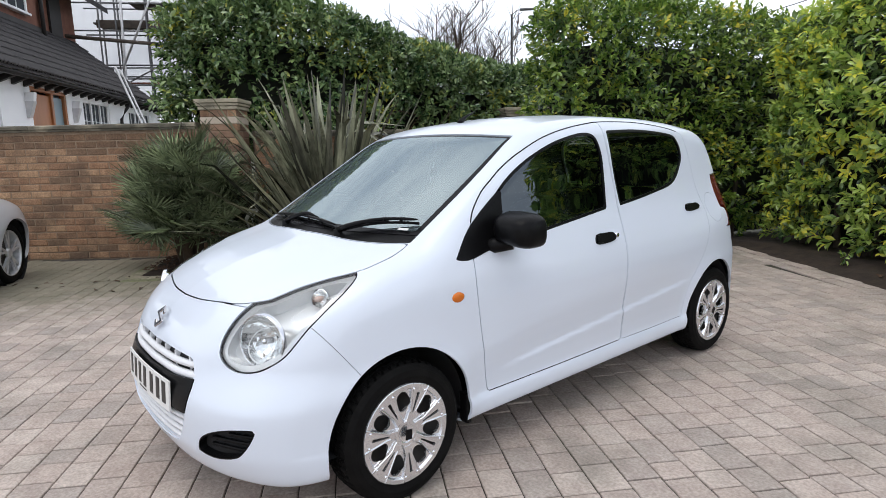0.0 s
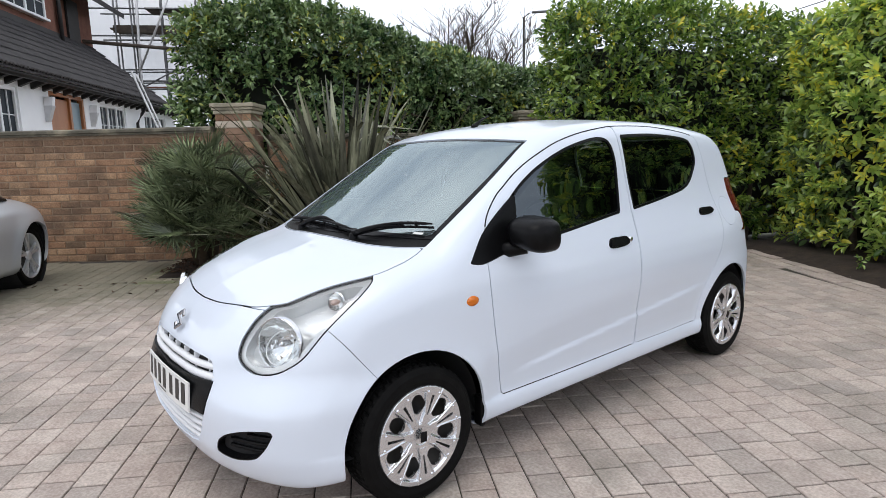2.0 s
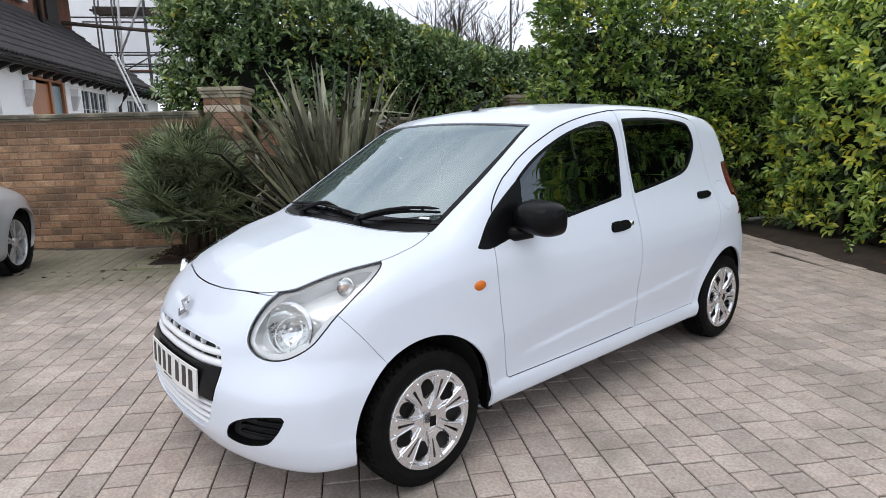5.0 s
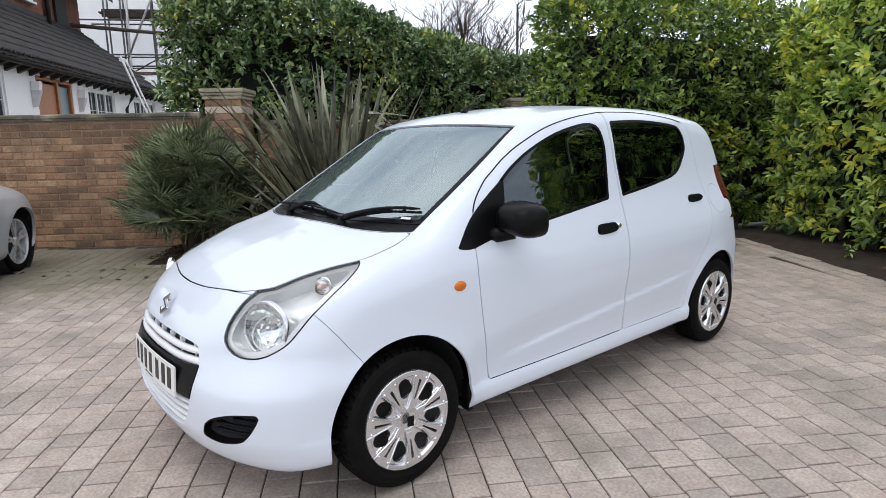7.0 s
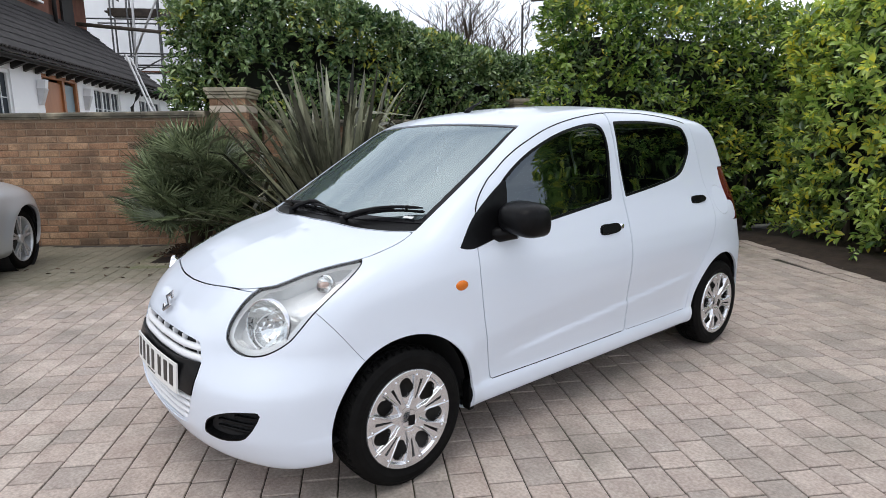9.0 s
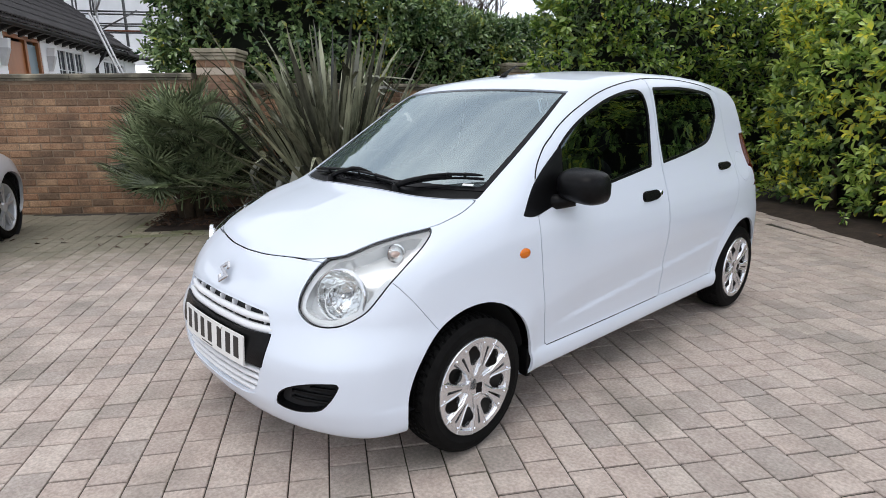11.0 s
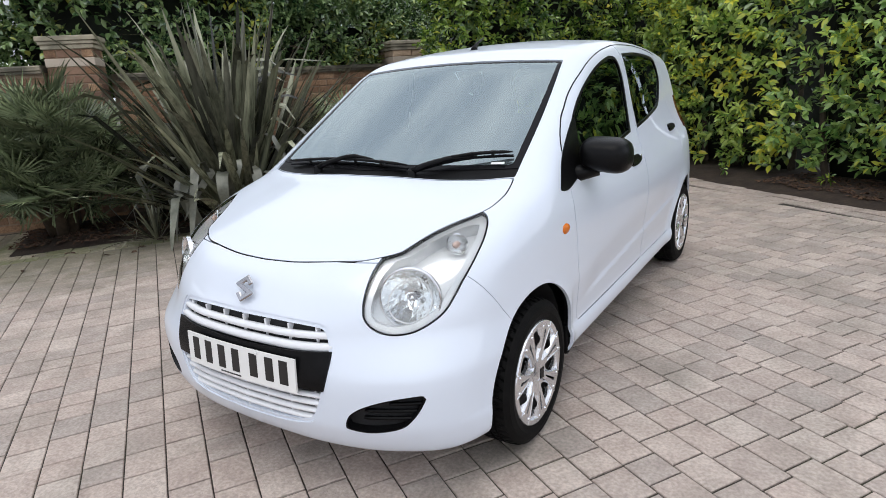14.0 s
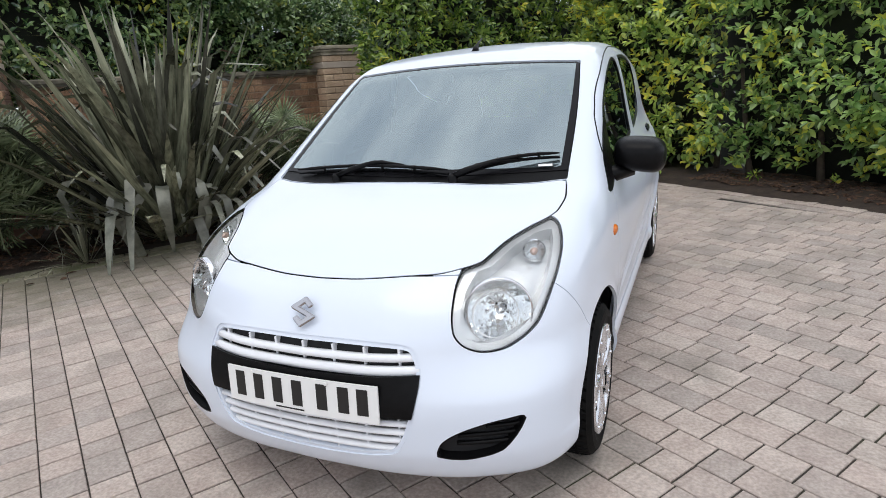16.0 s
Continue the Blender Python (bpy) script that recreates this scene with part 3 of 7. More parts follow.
def width_at(y, z):
    w = flank(z) - 0.05 * step(1.4, 2.9, y) * step(0.75, 1.1, z)
    for wy in (0.0, WHEELBASE):
        r = np.hypot(y - wy, z - HUB_Z)
        w = w + 0.017 * np.exp(-(((r - 0.315) / 0.05) ** 2)) * step(0.15, 0.3, z)
    crease = 0.375 + 0.085 * (y - 0.45)
    return w - 0.009 * step(crease + 0.20, crease + 0.03, z) * step(crease - 0.014, crease + 0.012, z) * step(0.45, 0.7, y) * step(2.15, 1.8, y)


def body_form(x, y, z):
    ax = np.abs(x)
    t = step(0.44, 0.58, z)
    dx = plan_low(ax) * (1 - t) + plan_up(ax) * t
    sl = slope(plan_low, ax) * (1 - t) + slope(plan_up, ax) * t
    front = (front_y(z) + dx - y) / np.sqrt(1 + sl**2 + slope(front_y, z) ** 2)
    side = (ax - width_at(y, z)) / np.sqrt(1 + slope(flank, z) ** 2)
    rear = (y - rear_y(z) + plan_rear(ax)) / np.sqrt(1 + slope(plan_rear, ax) ** 2 + slope(rear_y, z) ** 2)
    bonnet = (z - bonnet_z(y) + bonnet_crown(ax)) / np.sqrt(1 + slope(bonnet_z, y) ** 2 + slope(bonnet_crown, ax) ** 2)
    screen = (0.035 + (z - 0.93) * 1.66 + 0.30 * ax**2 - y) / np.sqrt(1 + 1.66**2)
    roof = (z - roof_z(y) + 0.11 * ax**2) / np.sqrt(1 + slope(roof_z, y) ** 2)
    top = smin(bonnet, smax(screen, roof, 0.05), 0.02)
    f = smax(front, side, 0.05)
    f = smax(f, top, 0.085)
    f = smax(f, rear, 0.07)
    under = 0.157 + 0.03 * step(-0.35, 0.2, y) - z
    return smax(f, under, 0.05)


def skin_x(y, z):
    """Half width of the bodywork at a place on its flank."""
    lo, hi = 0.3, 0.9
    for _ in range(24):
        mid = (lo + hi) / 2
        lo, hi = (mid, hi) if body_form(np.array([mid]), np.array([y]), np.array([z]))[0] < 0 else (lo, mid)
    return lo


car = empty("car", "white five-door hatchback parked on the paved driveway", "car")
shell = isosurface(body_form, (-0.86, -0.74, 0.08), (0.86, 2.92, 1.53), 0.0145)


def coords(s):
    return np.abs(s.P[:, 0]), s.P[:, 1], s.P[:, 2], s.P[:, 0]


WINDOW_F = smooth_loop([(0.36, 0.89), (0.36, 0.89), (0.47, 1.01), (0.583, 1.12), (0.745, 1.218), (0.939, 1.292), (1.124, 1.334), (1.249, 1.346), (1.315, 1.32), (1.336, 1.232), (1.322, 1.08), (1.306, 0.975), (1.306, 0.975), (0.891, 0.927), (0.60, 0.898)])
WINDOW_R = smooth_loop([(1.415, 1.357), (1.415, 1.357), (1.725, 1.362), (2.06, 1.338), (2.135, 1.30), (2.157, 1.235), (2.135, 1.17), (2.006, 1.065), (1.756, 1.020), (1.423, 0.981), (1.423, 0.981), (1.41, 1.15)])
DOOR_F = smooth_loop([(0.432, 0.297), (0.432, 0.297), (0.410, 0.40), (0.386, 0.52), (0.369, 0.64), (0.361, 0.75), (0.365, 0.87), (0.385, 0.97), (0.42, 1.036), (0.494, 1.106), (0.557, 1.149), (0.639, 1.202), (0.756, 1.262), (0.924, 1.325), (1.136, 1.370), (1.385, 1.401), (1.385, 1.401), (1.388, 1.2), (1.40, 0.93), (1.385, 0.607), (1.397, 0.297), (1.397, 0.297), (0.9, 0.295)])
DOOR_R = smooth_loop([(1.404, 0.297), (1.404, 0.297), (1.392, 0.607), (1.407, 0.93), (1.395, 1.2), (1.392, 1.401), (1.392, 1.401), (1.774, 1.398), (2.164, 1.352), (2.23, 1.27), (2.27, 1.05), (2.29, 0.86), (2.22, 0.68), (2.05, 0.48), (2.0, 0.297), (2.0, 0.297), (1.7, 0.295)])
LAMP = smooth_loop([(-0.066, 0.638), (-0.052, 0.685), (-0.014, 0.742), (0.050, 0.788), (0.112, 0.814), (0.19, 0.838), (0.281, 0.855), (0.358, 0.861), (0.376, 0.846), (0.350, 0.810), (0.298, 0.760), (0.246, 0.708), (0.212, 0.667), (0.174, 0.625), (0.126, 0.594), (0.075, 0.573), (0.015, 0.568), (-0.032, 0.581), (-0.060, 0.608)])
GRILLE = smooth_loop([(0, 0.611), (0.2, 0.611), (0.315, 0.604), (0.345, 0.590), (0.358, 0.565), (0.368, 0.525), (0.360, 0.45), (0.338, 0.37), (0.312, 0.318), (0.275, 0.287), (0.15, 0.268), (0, 0.264),
                      (-0.15, 0.268), (-0.275, 0.287), (-0.312, 0.318), (-0.338, 0.37), (-0.360, 0.45), (-0.368, 0.525), (-0.358, 0.565), (-0.345, 0.590), (-0.315, 0.604), (-0.2, 0.611)])
FOG = smooth_loop([(0.409, 0.288), (0.409, 0.308), (0.424, 0.338), (0.470, 0.368), (0.545, 0.393), (0.626, 0.404), (0.636, 0.396), (0.622, 0.36), (0.602, 0.328), (0.575, 0.300), (0.528, 0.284), (0.472, 0.277)])
SAIL = smooth_loop([(0.275, 0.866), (0.275, 0.866), (0.345, 0.945), (0.408, 0.999), (0.496, 1.060), (0.590, 1.119), (0.590, 1.119), (0.578, 1.02), (0.562, 0.905), (0.562, 0.905), (0.42, 0.872), (0.34, 0.858)])
bonnet_lead = curve((0, -0.496), (0.12, -0.489), (0.20, -0.478), (0.30, -0.455), (0.36, -0.437), (0.43, -0.395), (0.50, -0.33))
bonnet_tail = curve((0, 0.045), (0.3, 0.06), (0.5, 0.105), (0.62, 0.155), (0.8, 0.2))
bonnet_side = curve((-0.6, 0.30), (-0.43, 0.433), (-0.38, 0.461), (-0.334, 0.482), (-0.259, 0.512), (-0.169, 0.561), (-0.092, 0.610), (-0.05, 0.626), (0.03, 0.632), (0.10, 0.622), (0.2, 0.60))
screen_half = curve((0.88, 0.622), (0.94, 0.612), (1.1, 0.592), (1.25, 0.563), (1.335, 0.540), (1.42, 0.51))

pane_half = curve((0.90, 0.589), (1.0, 0.578), (1.2, 0.551), (1.36, 0.522))


def opening_phi(s):
    ax, y, z, x = coords(s)
    return np.maximum.reduce([bonnet_tail(ax) - y, ax - screen_half(z), z - (1.354 - 0.07 * ax**2), 0.86 - z, y - 1.1])


def bonnet_phi(s):
    ax, y, z, x = coords(s)
    return np.maximum.reduce([(bonnet_lead(ax) - y) * 0.9, (ax - bonnet_side(y)) * 0.85, y - bonnet_tail(ax) + 0.006, 0.66 - z])


def side_phi(s, pts, low=0.0):
    ax, y, z, x = coords(s)
    return np.maximum.reduce([outline_sdf(y, z, pts), 0.42 - ax, low - z])


def front_phi(s, pts, mirrored=True, back=0.1):
    ax, y, z, x = coords(s)
    return np.maximum(outline_sdf(ax if mirrored else x, z, pts), y - back)


def lamp_phi(s):
    ax, y, z, x = coords(s)
    return np.maximum.reduce([outline_sdf((ax + y) * 0.7071, z, LAMP), y - 0.1, 0.30 - ax])


def lens_phi(s):
    """The lamp opening where the bonnet edge bounds it too."""
    return np.maximum(lamp_phi(s), -bonnet_phi(s))


def arch_phi(s):
    ax, y, z, x = coords(s)
    r = np.minimum(np.hypot(y - 0.004, z - 0.268), np.hypot(y - WHEELBASE, z - 0.268))
    return np.maximum(r - 0.317, 0.42 - ax)


def tail_phi(s):
    ax, y, z, x = coords(s)
    return np.maximum(outline_sdf(ax, z, smooth_loop([(0.60, 1.07), (0.635, 1.09), (0.68, 1.02), (0.738, 0.80), (0.738, 0.765), (0.60, 0.765), (0.56, 0.80), (0.57, 0.95)])), 2.50 - y)


def rear_glass_phi(s):
    ax, y, z, x = coords(s)
    return np.maximum(outline_sdf(x, z, smooth_loop([(-0.5, 1.31), (0, 1.335), (0.5, 1.31), (0.56, 1.02), (0.52, 0.985), (0, 0.975), (-0.52, 0.985), (-0.56, 1.02)])), 2.3 - y)


def by_side(s):
    return s.cut(-s.P[:, 0])


# dark lining inside the skin, with its own openings
lining = shell.moved(-0.028)
for phi in (lambda s: arch_phi(s) - 0.01, lambda s: np.maximum(opening_phi(s) + 0.03, 0.96 - s.P[:, 2]), lambda s: side_phi(s, WINDOW_F) + 0.012, lambda s: side_phi(s, WINDOW_R) + 0.012,
            lambda s: lamp_phi(s) - 0.012, rear_glass_phi):
    lining = lining.cut(phi(lining))[1]
lining.build("interior_lining", LINING, car, "dark interior trim")

skin = shell.cut(arch_phi(shell))[1]
# windscreen with its black border and the cowl below it
front_glass, skin = skin.panel(opening_phi(skin), 0.002)
ax, y, z, x = coords(front_glass)
scr, rest = front_glass.cut(np.maximum.reduce([opening_phi(front_glass) + 0.008, ax - pane_half(z), 0.977 - 0.01 * ax - z]))
frit, cowl = rest.cut(0.955 + 0.01 * np.abs(rest.P[:, 0]) - rest.P[:, 2])
windscreen = scr.moved(-0.003).build("windscreen", SCREEN_GLASS, car, "sloping clear windscreen reflecting the sky")
windscreen.visible_shadow = False
frit.moved(-0.003).build("windscreen_border", GLOSS_BLACK, car, "glossy black windscreen edge", 0.01)
cowl.moved(-0.006).build("cowl", BLACK_PLASTIC, car, "black plastic scuttle panel", 0.012)
# bonnet
bonnet, skin = skin.panel(bonnet_phi(skin), 0.0023)
bonnet.build("bonnet", PAINT, car, "", 0.003)
# headlights
lamps, skin = skin.panel(lamp_phi(skin), 0.0018)
# grille and fog recesses
grille_skin, skin = skin.cut(front_phi(skin, GRILLE, False))
fog_skin, skin = skin.cut(front_phi(skin, FOG))
# tail lights and rear window
tails, skin = skin.panel(tail_phi(skin), 0.002)
rear_pane, skin = skin.panel(rear_glass_phi(skin), 0.003)
for s in by_side(tails):
    s.build("tail_light", RED_LENS, car, "red tail light", 0.03)
rear_pane.build("rear_window", SIDE_GLASS, car, "tinted rear window").visible_shadow = False
# fuel flap on the left flank
flap, skin = skin.panel(np.maximum(np.hypot(skin.P[:, 1] - 2.405, skin.P[:, 2] - 0.897) - 0.085, 0.5 - skin.P[:, 0]), 0.0009)
flap.build("fuel_flap", PAINT, car, "round white fuel flap", 0.008)
# front bumper, split from the wings along a thin seam
ax, y, z, x = coords(skin)
bumper, skin = skin.panel(np.maximum(y - (-0.325 + (0.731 - z) * 0.75) * (z > 0.5) - (-0.152) * (z <= 0.5), z - 0.757), 0.0012)
bumper.build("front_bumper", PAINT, car, "", 0.010)
# black corner trims ahead of the front windows
sails, skin = skin.panel(side_phi(skin, SAIL, 0.8), 0.001)
for s in by_side(sails):
    s.moved(0.001).build("mirror_sail", BLACK_PLASTIC, car, "black plastic corner trim", 0.01)
# doors
for pts, win in ((DOOR_F, WINDOW_F), (DOOR_R, WINDOW_R)):
    doors, skin = skin.panel(side_phi(skin, pts, 0.28), 0.002 if pts is DOOR_F else 0.0011)
    for s in by_side(doors):
        pane, frame_ = s.cut(side_phi(s, win))
        door = frame_.build("door", PAINT, car, "", 0.02)
        ring_out, rest_ = pane.cut(-(side_phi(pane, win) + 0.013))
        rest_.moved(-0.006).build("window_glass", SIDE_GLASS, door, "tinted side glass").visible_shadow = False
        ring_out.moved(-0.001).build("window_seal", BLACK_PLASTIC, door, "black rubber seal", 0.012)
skin.build("body", PAINT, car, "", 0.012)
# dark roof channels over the doors
for sgn in (1, -1):
    upper = [q for q in DOOR_F if q[1] > 0.985 and q[0] < 1.384] + [q for q in DOOR_R if q[1] > 1.34 and 1.40 < q[0] < 2.165]
    pts = []
    for yy, zz in upper:
        pts.append((sgn * skin_x(yy, zz), yy, zz))
    part("roof_channel", tube(pts, 0.0030, 6), BLACK_PLASTIC, car, "black roof channel seal", smooth=True)

# ---- headlights ----


def lamp_bowl(name, centre, aim, radius, depth, parent, mat):
    prof = [(-depth * (1 - (k / 9) ** 2), radius * k / 9 + 0.004) for k in range(10)] + [(0.004, radius + 0.004), (0.0, radius + 0.008), (-0.012, radius + 0.008)]
    bm = lathe(prof, 26, "z")
    r_ = random.Random(3)
    for v in bm.verts:
        if v.co.z < -0.006:
            v.co.z += r_.uniform(-0.016, 0.016) * depth
    ob = part(name, bm, mat, parent)
    ob.matrix_basis = Matrix.Translation(centre) @ Vector(aim).to_track_quat("Z", "Y").to_matrix().to_4x4()
    return ob


for sgn, piece in zip((1, -1), by_side(lamps)):
    lens = piece.build("headlight", LENS_GLASS, car, "clear headlight with chrome reflector bowls", 0.0)
    lens.visible_shadow = False
    edge, _ = piece.cut(-(lens_phi(piece) + 0.0032))
    edge.moved(-0.001).build("lens_rim", GLOSS_BLACK, lens, "dark lens edge", 0.015)
    edge2, _ = piece.cut(-(lens_phi(piece) + 0.022))
    edge2.moved(-0.012).build("bezel", LAMP_BEZEL, lens, "silver bezel", 0.062)
    back = piece.moved(-0.056)
    for spot, aim_, r_ in (((sgn * 0.541, -0.428, 0.660), (sgn * 0.45, -1, 0.10), 0.086), ((sgn * 0.593, -0.231, 0.783), (sgn * 0.5, -1, 0.35), 0.030)):
        a_ = np.array(aim_) / np.linalg.norm(aim_)
        rel = back.P - np.array(spot)
        off = np.linalg.norm(rel - (rel @ a_)[:, None] * a_, axis=1)
        back = back.cut(np.maximum(off - r_, -0.93 * r_ * (1 - np.minimum(off / r_, 1) ** 2) - rel @ a_))[1]
    back.build("reflector", LAMP_BEZEL, lens, "bright inner housing", 0.0)
    lamp_bowl("main_beam_bowl", (sgn * 0.541, -0.428, 0.660), (sgn * 0.45, -1, 0.10), 0.086, 0.08, lens, REFLECTOR)
    lamp_bowl("turn_signal_bowl", (sgn * 0.593, -0.231, 0.783), (sgn * 0.5, -1, 0.35), 0.027, 0.03, lens, REFLECTOR)
    ring_ = lathe([(-0.012, 0.091), (0.000, 0.092), (0.003, 0.094), (0.000, 0.096), (-0.014, 0.097)], 48, "z")
    ring_ob = part("chrome_ring", ring_, CHROME, lens, "polished ring round the main beam", smooth=True)
    ring_ob.matrix_basis = Matrix.Translation((sgn * 0.541, -0.430, 0.660)) @ Vector((sgn * 0.45, -1, 0.10)).to_track_quat("Z", "Y").to_matrix().to_4x4()
    b = part("bulb", lathe([(-0.05, 0.004), (-0.048, 0.011), (-0.02, 0.012), (-0.012, 0.010), (-0.006, 0.0)], 16, "y"), CHROME, lens, smooth=True)
    b.matrix_basis = pose(sgn * 0.541, -0.437, 0.660) @ pose(0, 0, 0, 0, 0, 180)
    b = part("turn_signal_bulb", lathe([(0.02, 0.004), (0.01, 0.010), (-0.006, 0.011), (-0.014, 0.006), (-0.017, 0.0)], 14, "y"), BULB_PINK, lens, "pale coated bulb", smooth=True)
    b.matrix_basis = pose(sgn * 0.593, -0.236, 0.783)

# ---- grille ----
pocket, _ = grille_skin.moved(-0.055).cut(front_phi(grille_skin, GRILLE, False) - 0.0)
grille = pocket.build("grille", BLACK_PLASTIC, car, "white slatted grille with a black number plate panel", 0.0)
# side walls of the recess
ring, _ = grille_skin.cut(-(front_phi(grille_skin, GRILLE, False) + 0.012))
ring.moved(-0.004).build("grille_surround", PAINT, grille, "white recess edge", 0.055)


def fascia_y(x, z):
    t = step(0.44, 0.58, z)
    return float(front_y(z) + plan_low(abs(x)) * (1 - t) + plan_up(abs(x)) * t)


def slat(name, z0, half, thick, depth, proud, mat, droop=0.0, lean=0.0):
    bm = bmesh.new()
    n = 28
    rings = []
    for i in range(n + 1):
        x = -half + 2 * half * i / n
        zz = z0 - droop * (x / half) ** 2
        yy = fascia_y(x, zz) - proud
        ring = []
        for k in range(8):
            a = 2 * math.pi * k / 8
            ca, sa = math.cos(a), math.sin(a)
            ring.append(bm.verts.new((x, yy + depth * 0.5 + depth * 0.5 * math.copysign(abs(ca) ** 0.7, ca), zz + lean * ca + thick * 0.5 * math.copysign(abs(sa) ** 0.7, sa))))
        rings.append(ring)
    for r0, r1 in zip(rings, rings[1:]):
        for k in range(8):
            bm.faces.new((r0[k], r1[k], r1[(k + 1) % 8], r0[(k + 1) % 8]))
    bm.faces.new(rings[0])
    bm.faces.new(rings[-1][::-1])
    bmesh.ops.recalc_face_normals(bm, faces=bm.faces)
    return part(name, bm, mat, grille, smooth=True)


for z0, half, th in ((0.563, 0.352, 0.019), (0.528, 0.362, 0.026)):
    slat("slat", z0, half, th, 0.022, -0.004, WHITE_PLASTIC, -0.004, 0.003)
for z0, half in ((0.380, 0.338), (0.353, 0.328), (0.326, 0.316), (0.300, 0.298)):
    slat("slat", z0, half, 0.013, 0.020, -0.006, WHITE_PLASTIC, -0.004, 0.003)
zx = grille_skin.P[:, 2] - 0.012 * (grille_skin.P[:, 0] / 0.36) ** 2
band, _ = grille_skin.cut(np.maximum(zx - 0.514, 0.408 - grille_skin.P[:, 2]))
band, _ = band.cut(front_phi(band, GRILLE, False) + 0.003)
band.moved(0.003).build("plate_panel", BLACK_PLASTIC, grille, "black plastic band behind the plate", 0.04)
for xx in (-0.30, -0.20, -0.10, 0.0, 0.10, 0.20, 0.30):
    y0 = fascia_y(xx, 0.565)
    part("grille_rib", boxed(xx, y0 + 0.033, 0.553, 0.007, 0.03, 0.080, 0.002), WHITE_PLASTIC, grille)
    y0 = fascia_y(xx, 0.345)
    part("grille_rib", boxed(xx, y0 + 0.030, 0.335, 0.006, 0.024, 0.12, 0.002), WHITE_PLASTIC, grille)

# number plate with the characters as plain bars
BOW = 0.16


def bowed(bm):
    """Bends a flat piece round the nose."""
    for v in bm.verts:
        v.co.y += BOW * v.co.x**2
    return bm


plate_bm = bmesh.new()
bmesh.ops.create_grid(plate_bm, x_segments=26, y_segments=4, size=0.5, matrix=Matrix.Rotation(math.pi / 2, 4, "X"))
for v in plate_bm.verts:
    v.co = Vector((v.co.x * 0.52, 0.0, v.co.z * 0.111))
bmesh.ops.solidify(plate_bm, geom=plate_bm.faces[:], thickness=0.006)
low = min(v.co.y for v in plate_bm.verts)
for v in plate_bm.verts:
    v.co.y -= low
plate = part("number_plate", bowed(plate_bm), PLATE_WHITE, car, "white number plate with black bars for characters")
plate.matrix_basis = pose(0.0, -0.674, 0.448, -4)
for cx in (-0.207, -0.137, -0.067, 0.003, 0.087, 0.157, 0.217):
    part("character_bar", bowed(boxed(cx - 0.004, -0.0008, 0.004, 0.034, 0.0016, 0.078, 0.0)), PLATE_INK, plate)
part("maker_bar", bowed(boxed(-0.03, -0.0008, -0.047, 0.10, 0.0016, 0.004)), PLATE_INK, plate)
for cx in (-0.16, 0.10):
    part("screw_cap", lathe([(0.0, 0.006), (-0.003, 0.006), (-0.004, 0.004), (-0.004, 0.0)], 12, "y"), PLATE_WHITE, plate).location = (cx, BOW * cx * cx - 0.001, 0.048)

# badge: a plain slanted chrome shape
badge_bm = prism([(0.002, 0.047), (0.034, 0.022), (0.018, 0.010), (0.002, 0.024), (-0.012, 0.013), (0.045, -0.008), (0.045, -0.014), (-0.002, -0.047), (-0.034, -0.022), (-0.018, -0.010), (-0.002, -0.024), (0.012, -0.013), (-0.045, 0.008), (-0.045, 0.014)], 0, 0.008)
bmesh.ops.bevel(badge_bm, geom=badge_bm.edges[:], offset=0.0038, segments=1, affect="EDGES")
badge = part("badge", badge_bm, BADGE_CHROME, car, "chrome bonnet badge")
badge.matrix_basis = pose(0, -0.600, 0.676, -31)

# fog recesses
for sgn, piece in zip((1, -1), by_side(fog_skin)):
    ring, _ = piece.cut(-(front_phi(piece, FOG) + 0.004))
    fog = piece.moved(-0.03).build("fog_recess", BLACK_PLASTIC, car, "black plastic fog light blank", 0.0)
    ring.build("recess_wall", BLACK_PLASTIC, fog, "", 0.034)
    for k in (0.322, 0.347, 0.371):
        x0, x1 = (0.455, 0.60) if k < 0.33 else (0.46, 0.618) if k < 0.36 else (0.53, 0.625)
        pts = [(sgn * (x0 + (x1 - x0) * i / 8), fascia_y(x0 + (x1 - x0) * i / 8, k) + 0.022, k) for i in range(9)]
        part("louvre", tube(pts, 0.006, 6), BLACK_PLASTIC, fog, smooth=True)

# ---- wheels ----


def tyre_mesh():
    R, w = HUB_Z - 0.001, 0.155
    prof = [(-w / 2 + 0.012, 0.178), (-w / 2 + 0.002, 0.19), (-w / 2 - 0.006, 0.215), (-w / 2 - 0.003, 0.238), (-w / 2 + 0.012, 0.257), (-w / 2 + 0.024, R - 0.002)]
    t = []
    for g in (-0.028, 0.0, 0.028):
        t += [(g - 0.0055, R), (g - 0.005, R - 0.007), (g + 0.005, R - 0.007), (g + 0.0055, R)]
    prof = prof + t + [(-a, r) for a, r in reversed(prof)]
    n = 288
    bm = bmesh.new()
    rings = []
    for i, (ax_, r) in enumerate(prof):
        ring = []
        for k in range(n):
            rr = r
            if r > 0.2605 and abs(ax_) > 0.034 and k % 6 in ((0, 1) if ax_ > 0 else (3, 4)):
                rr -= 0.008
            if r > R - 0.004 and abs(ax_) < 0.034 and (k + int(ax_ * 300)) % 4 == 0:
                rr -= 0.005
            a = 2 * math.pi * k / n + 0.35 * abs(ax_)
            ring.append(bm.verts.new((ax_, math.cos(a) * rr, math.sin(a) * rr)))
        rings.append(ring)
    for r0, r1 in zip(rings, rings[1:]):
        for k in range(n):
            bm.faces.new((r0[k], r0[(k + 1) % n], r1[(k + 1) % n], r1[k]))
    bmesh.ops.recalc_face_normals(bm, faces=bm.faces)
    return bm


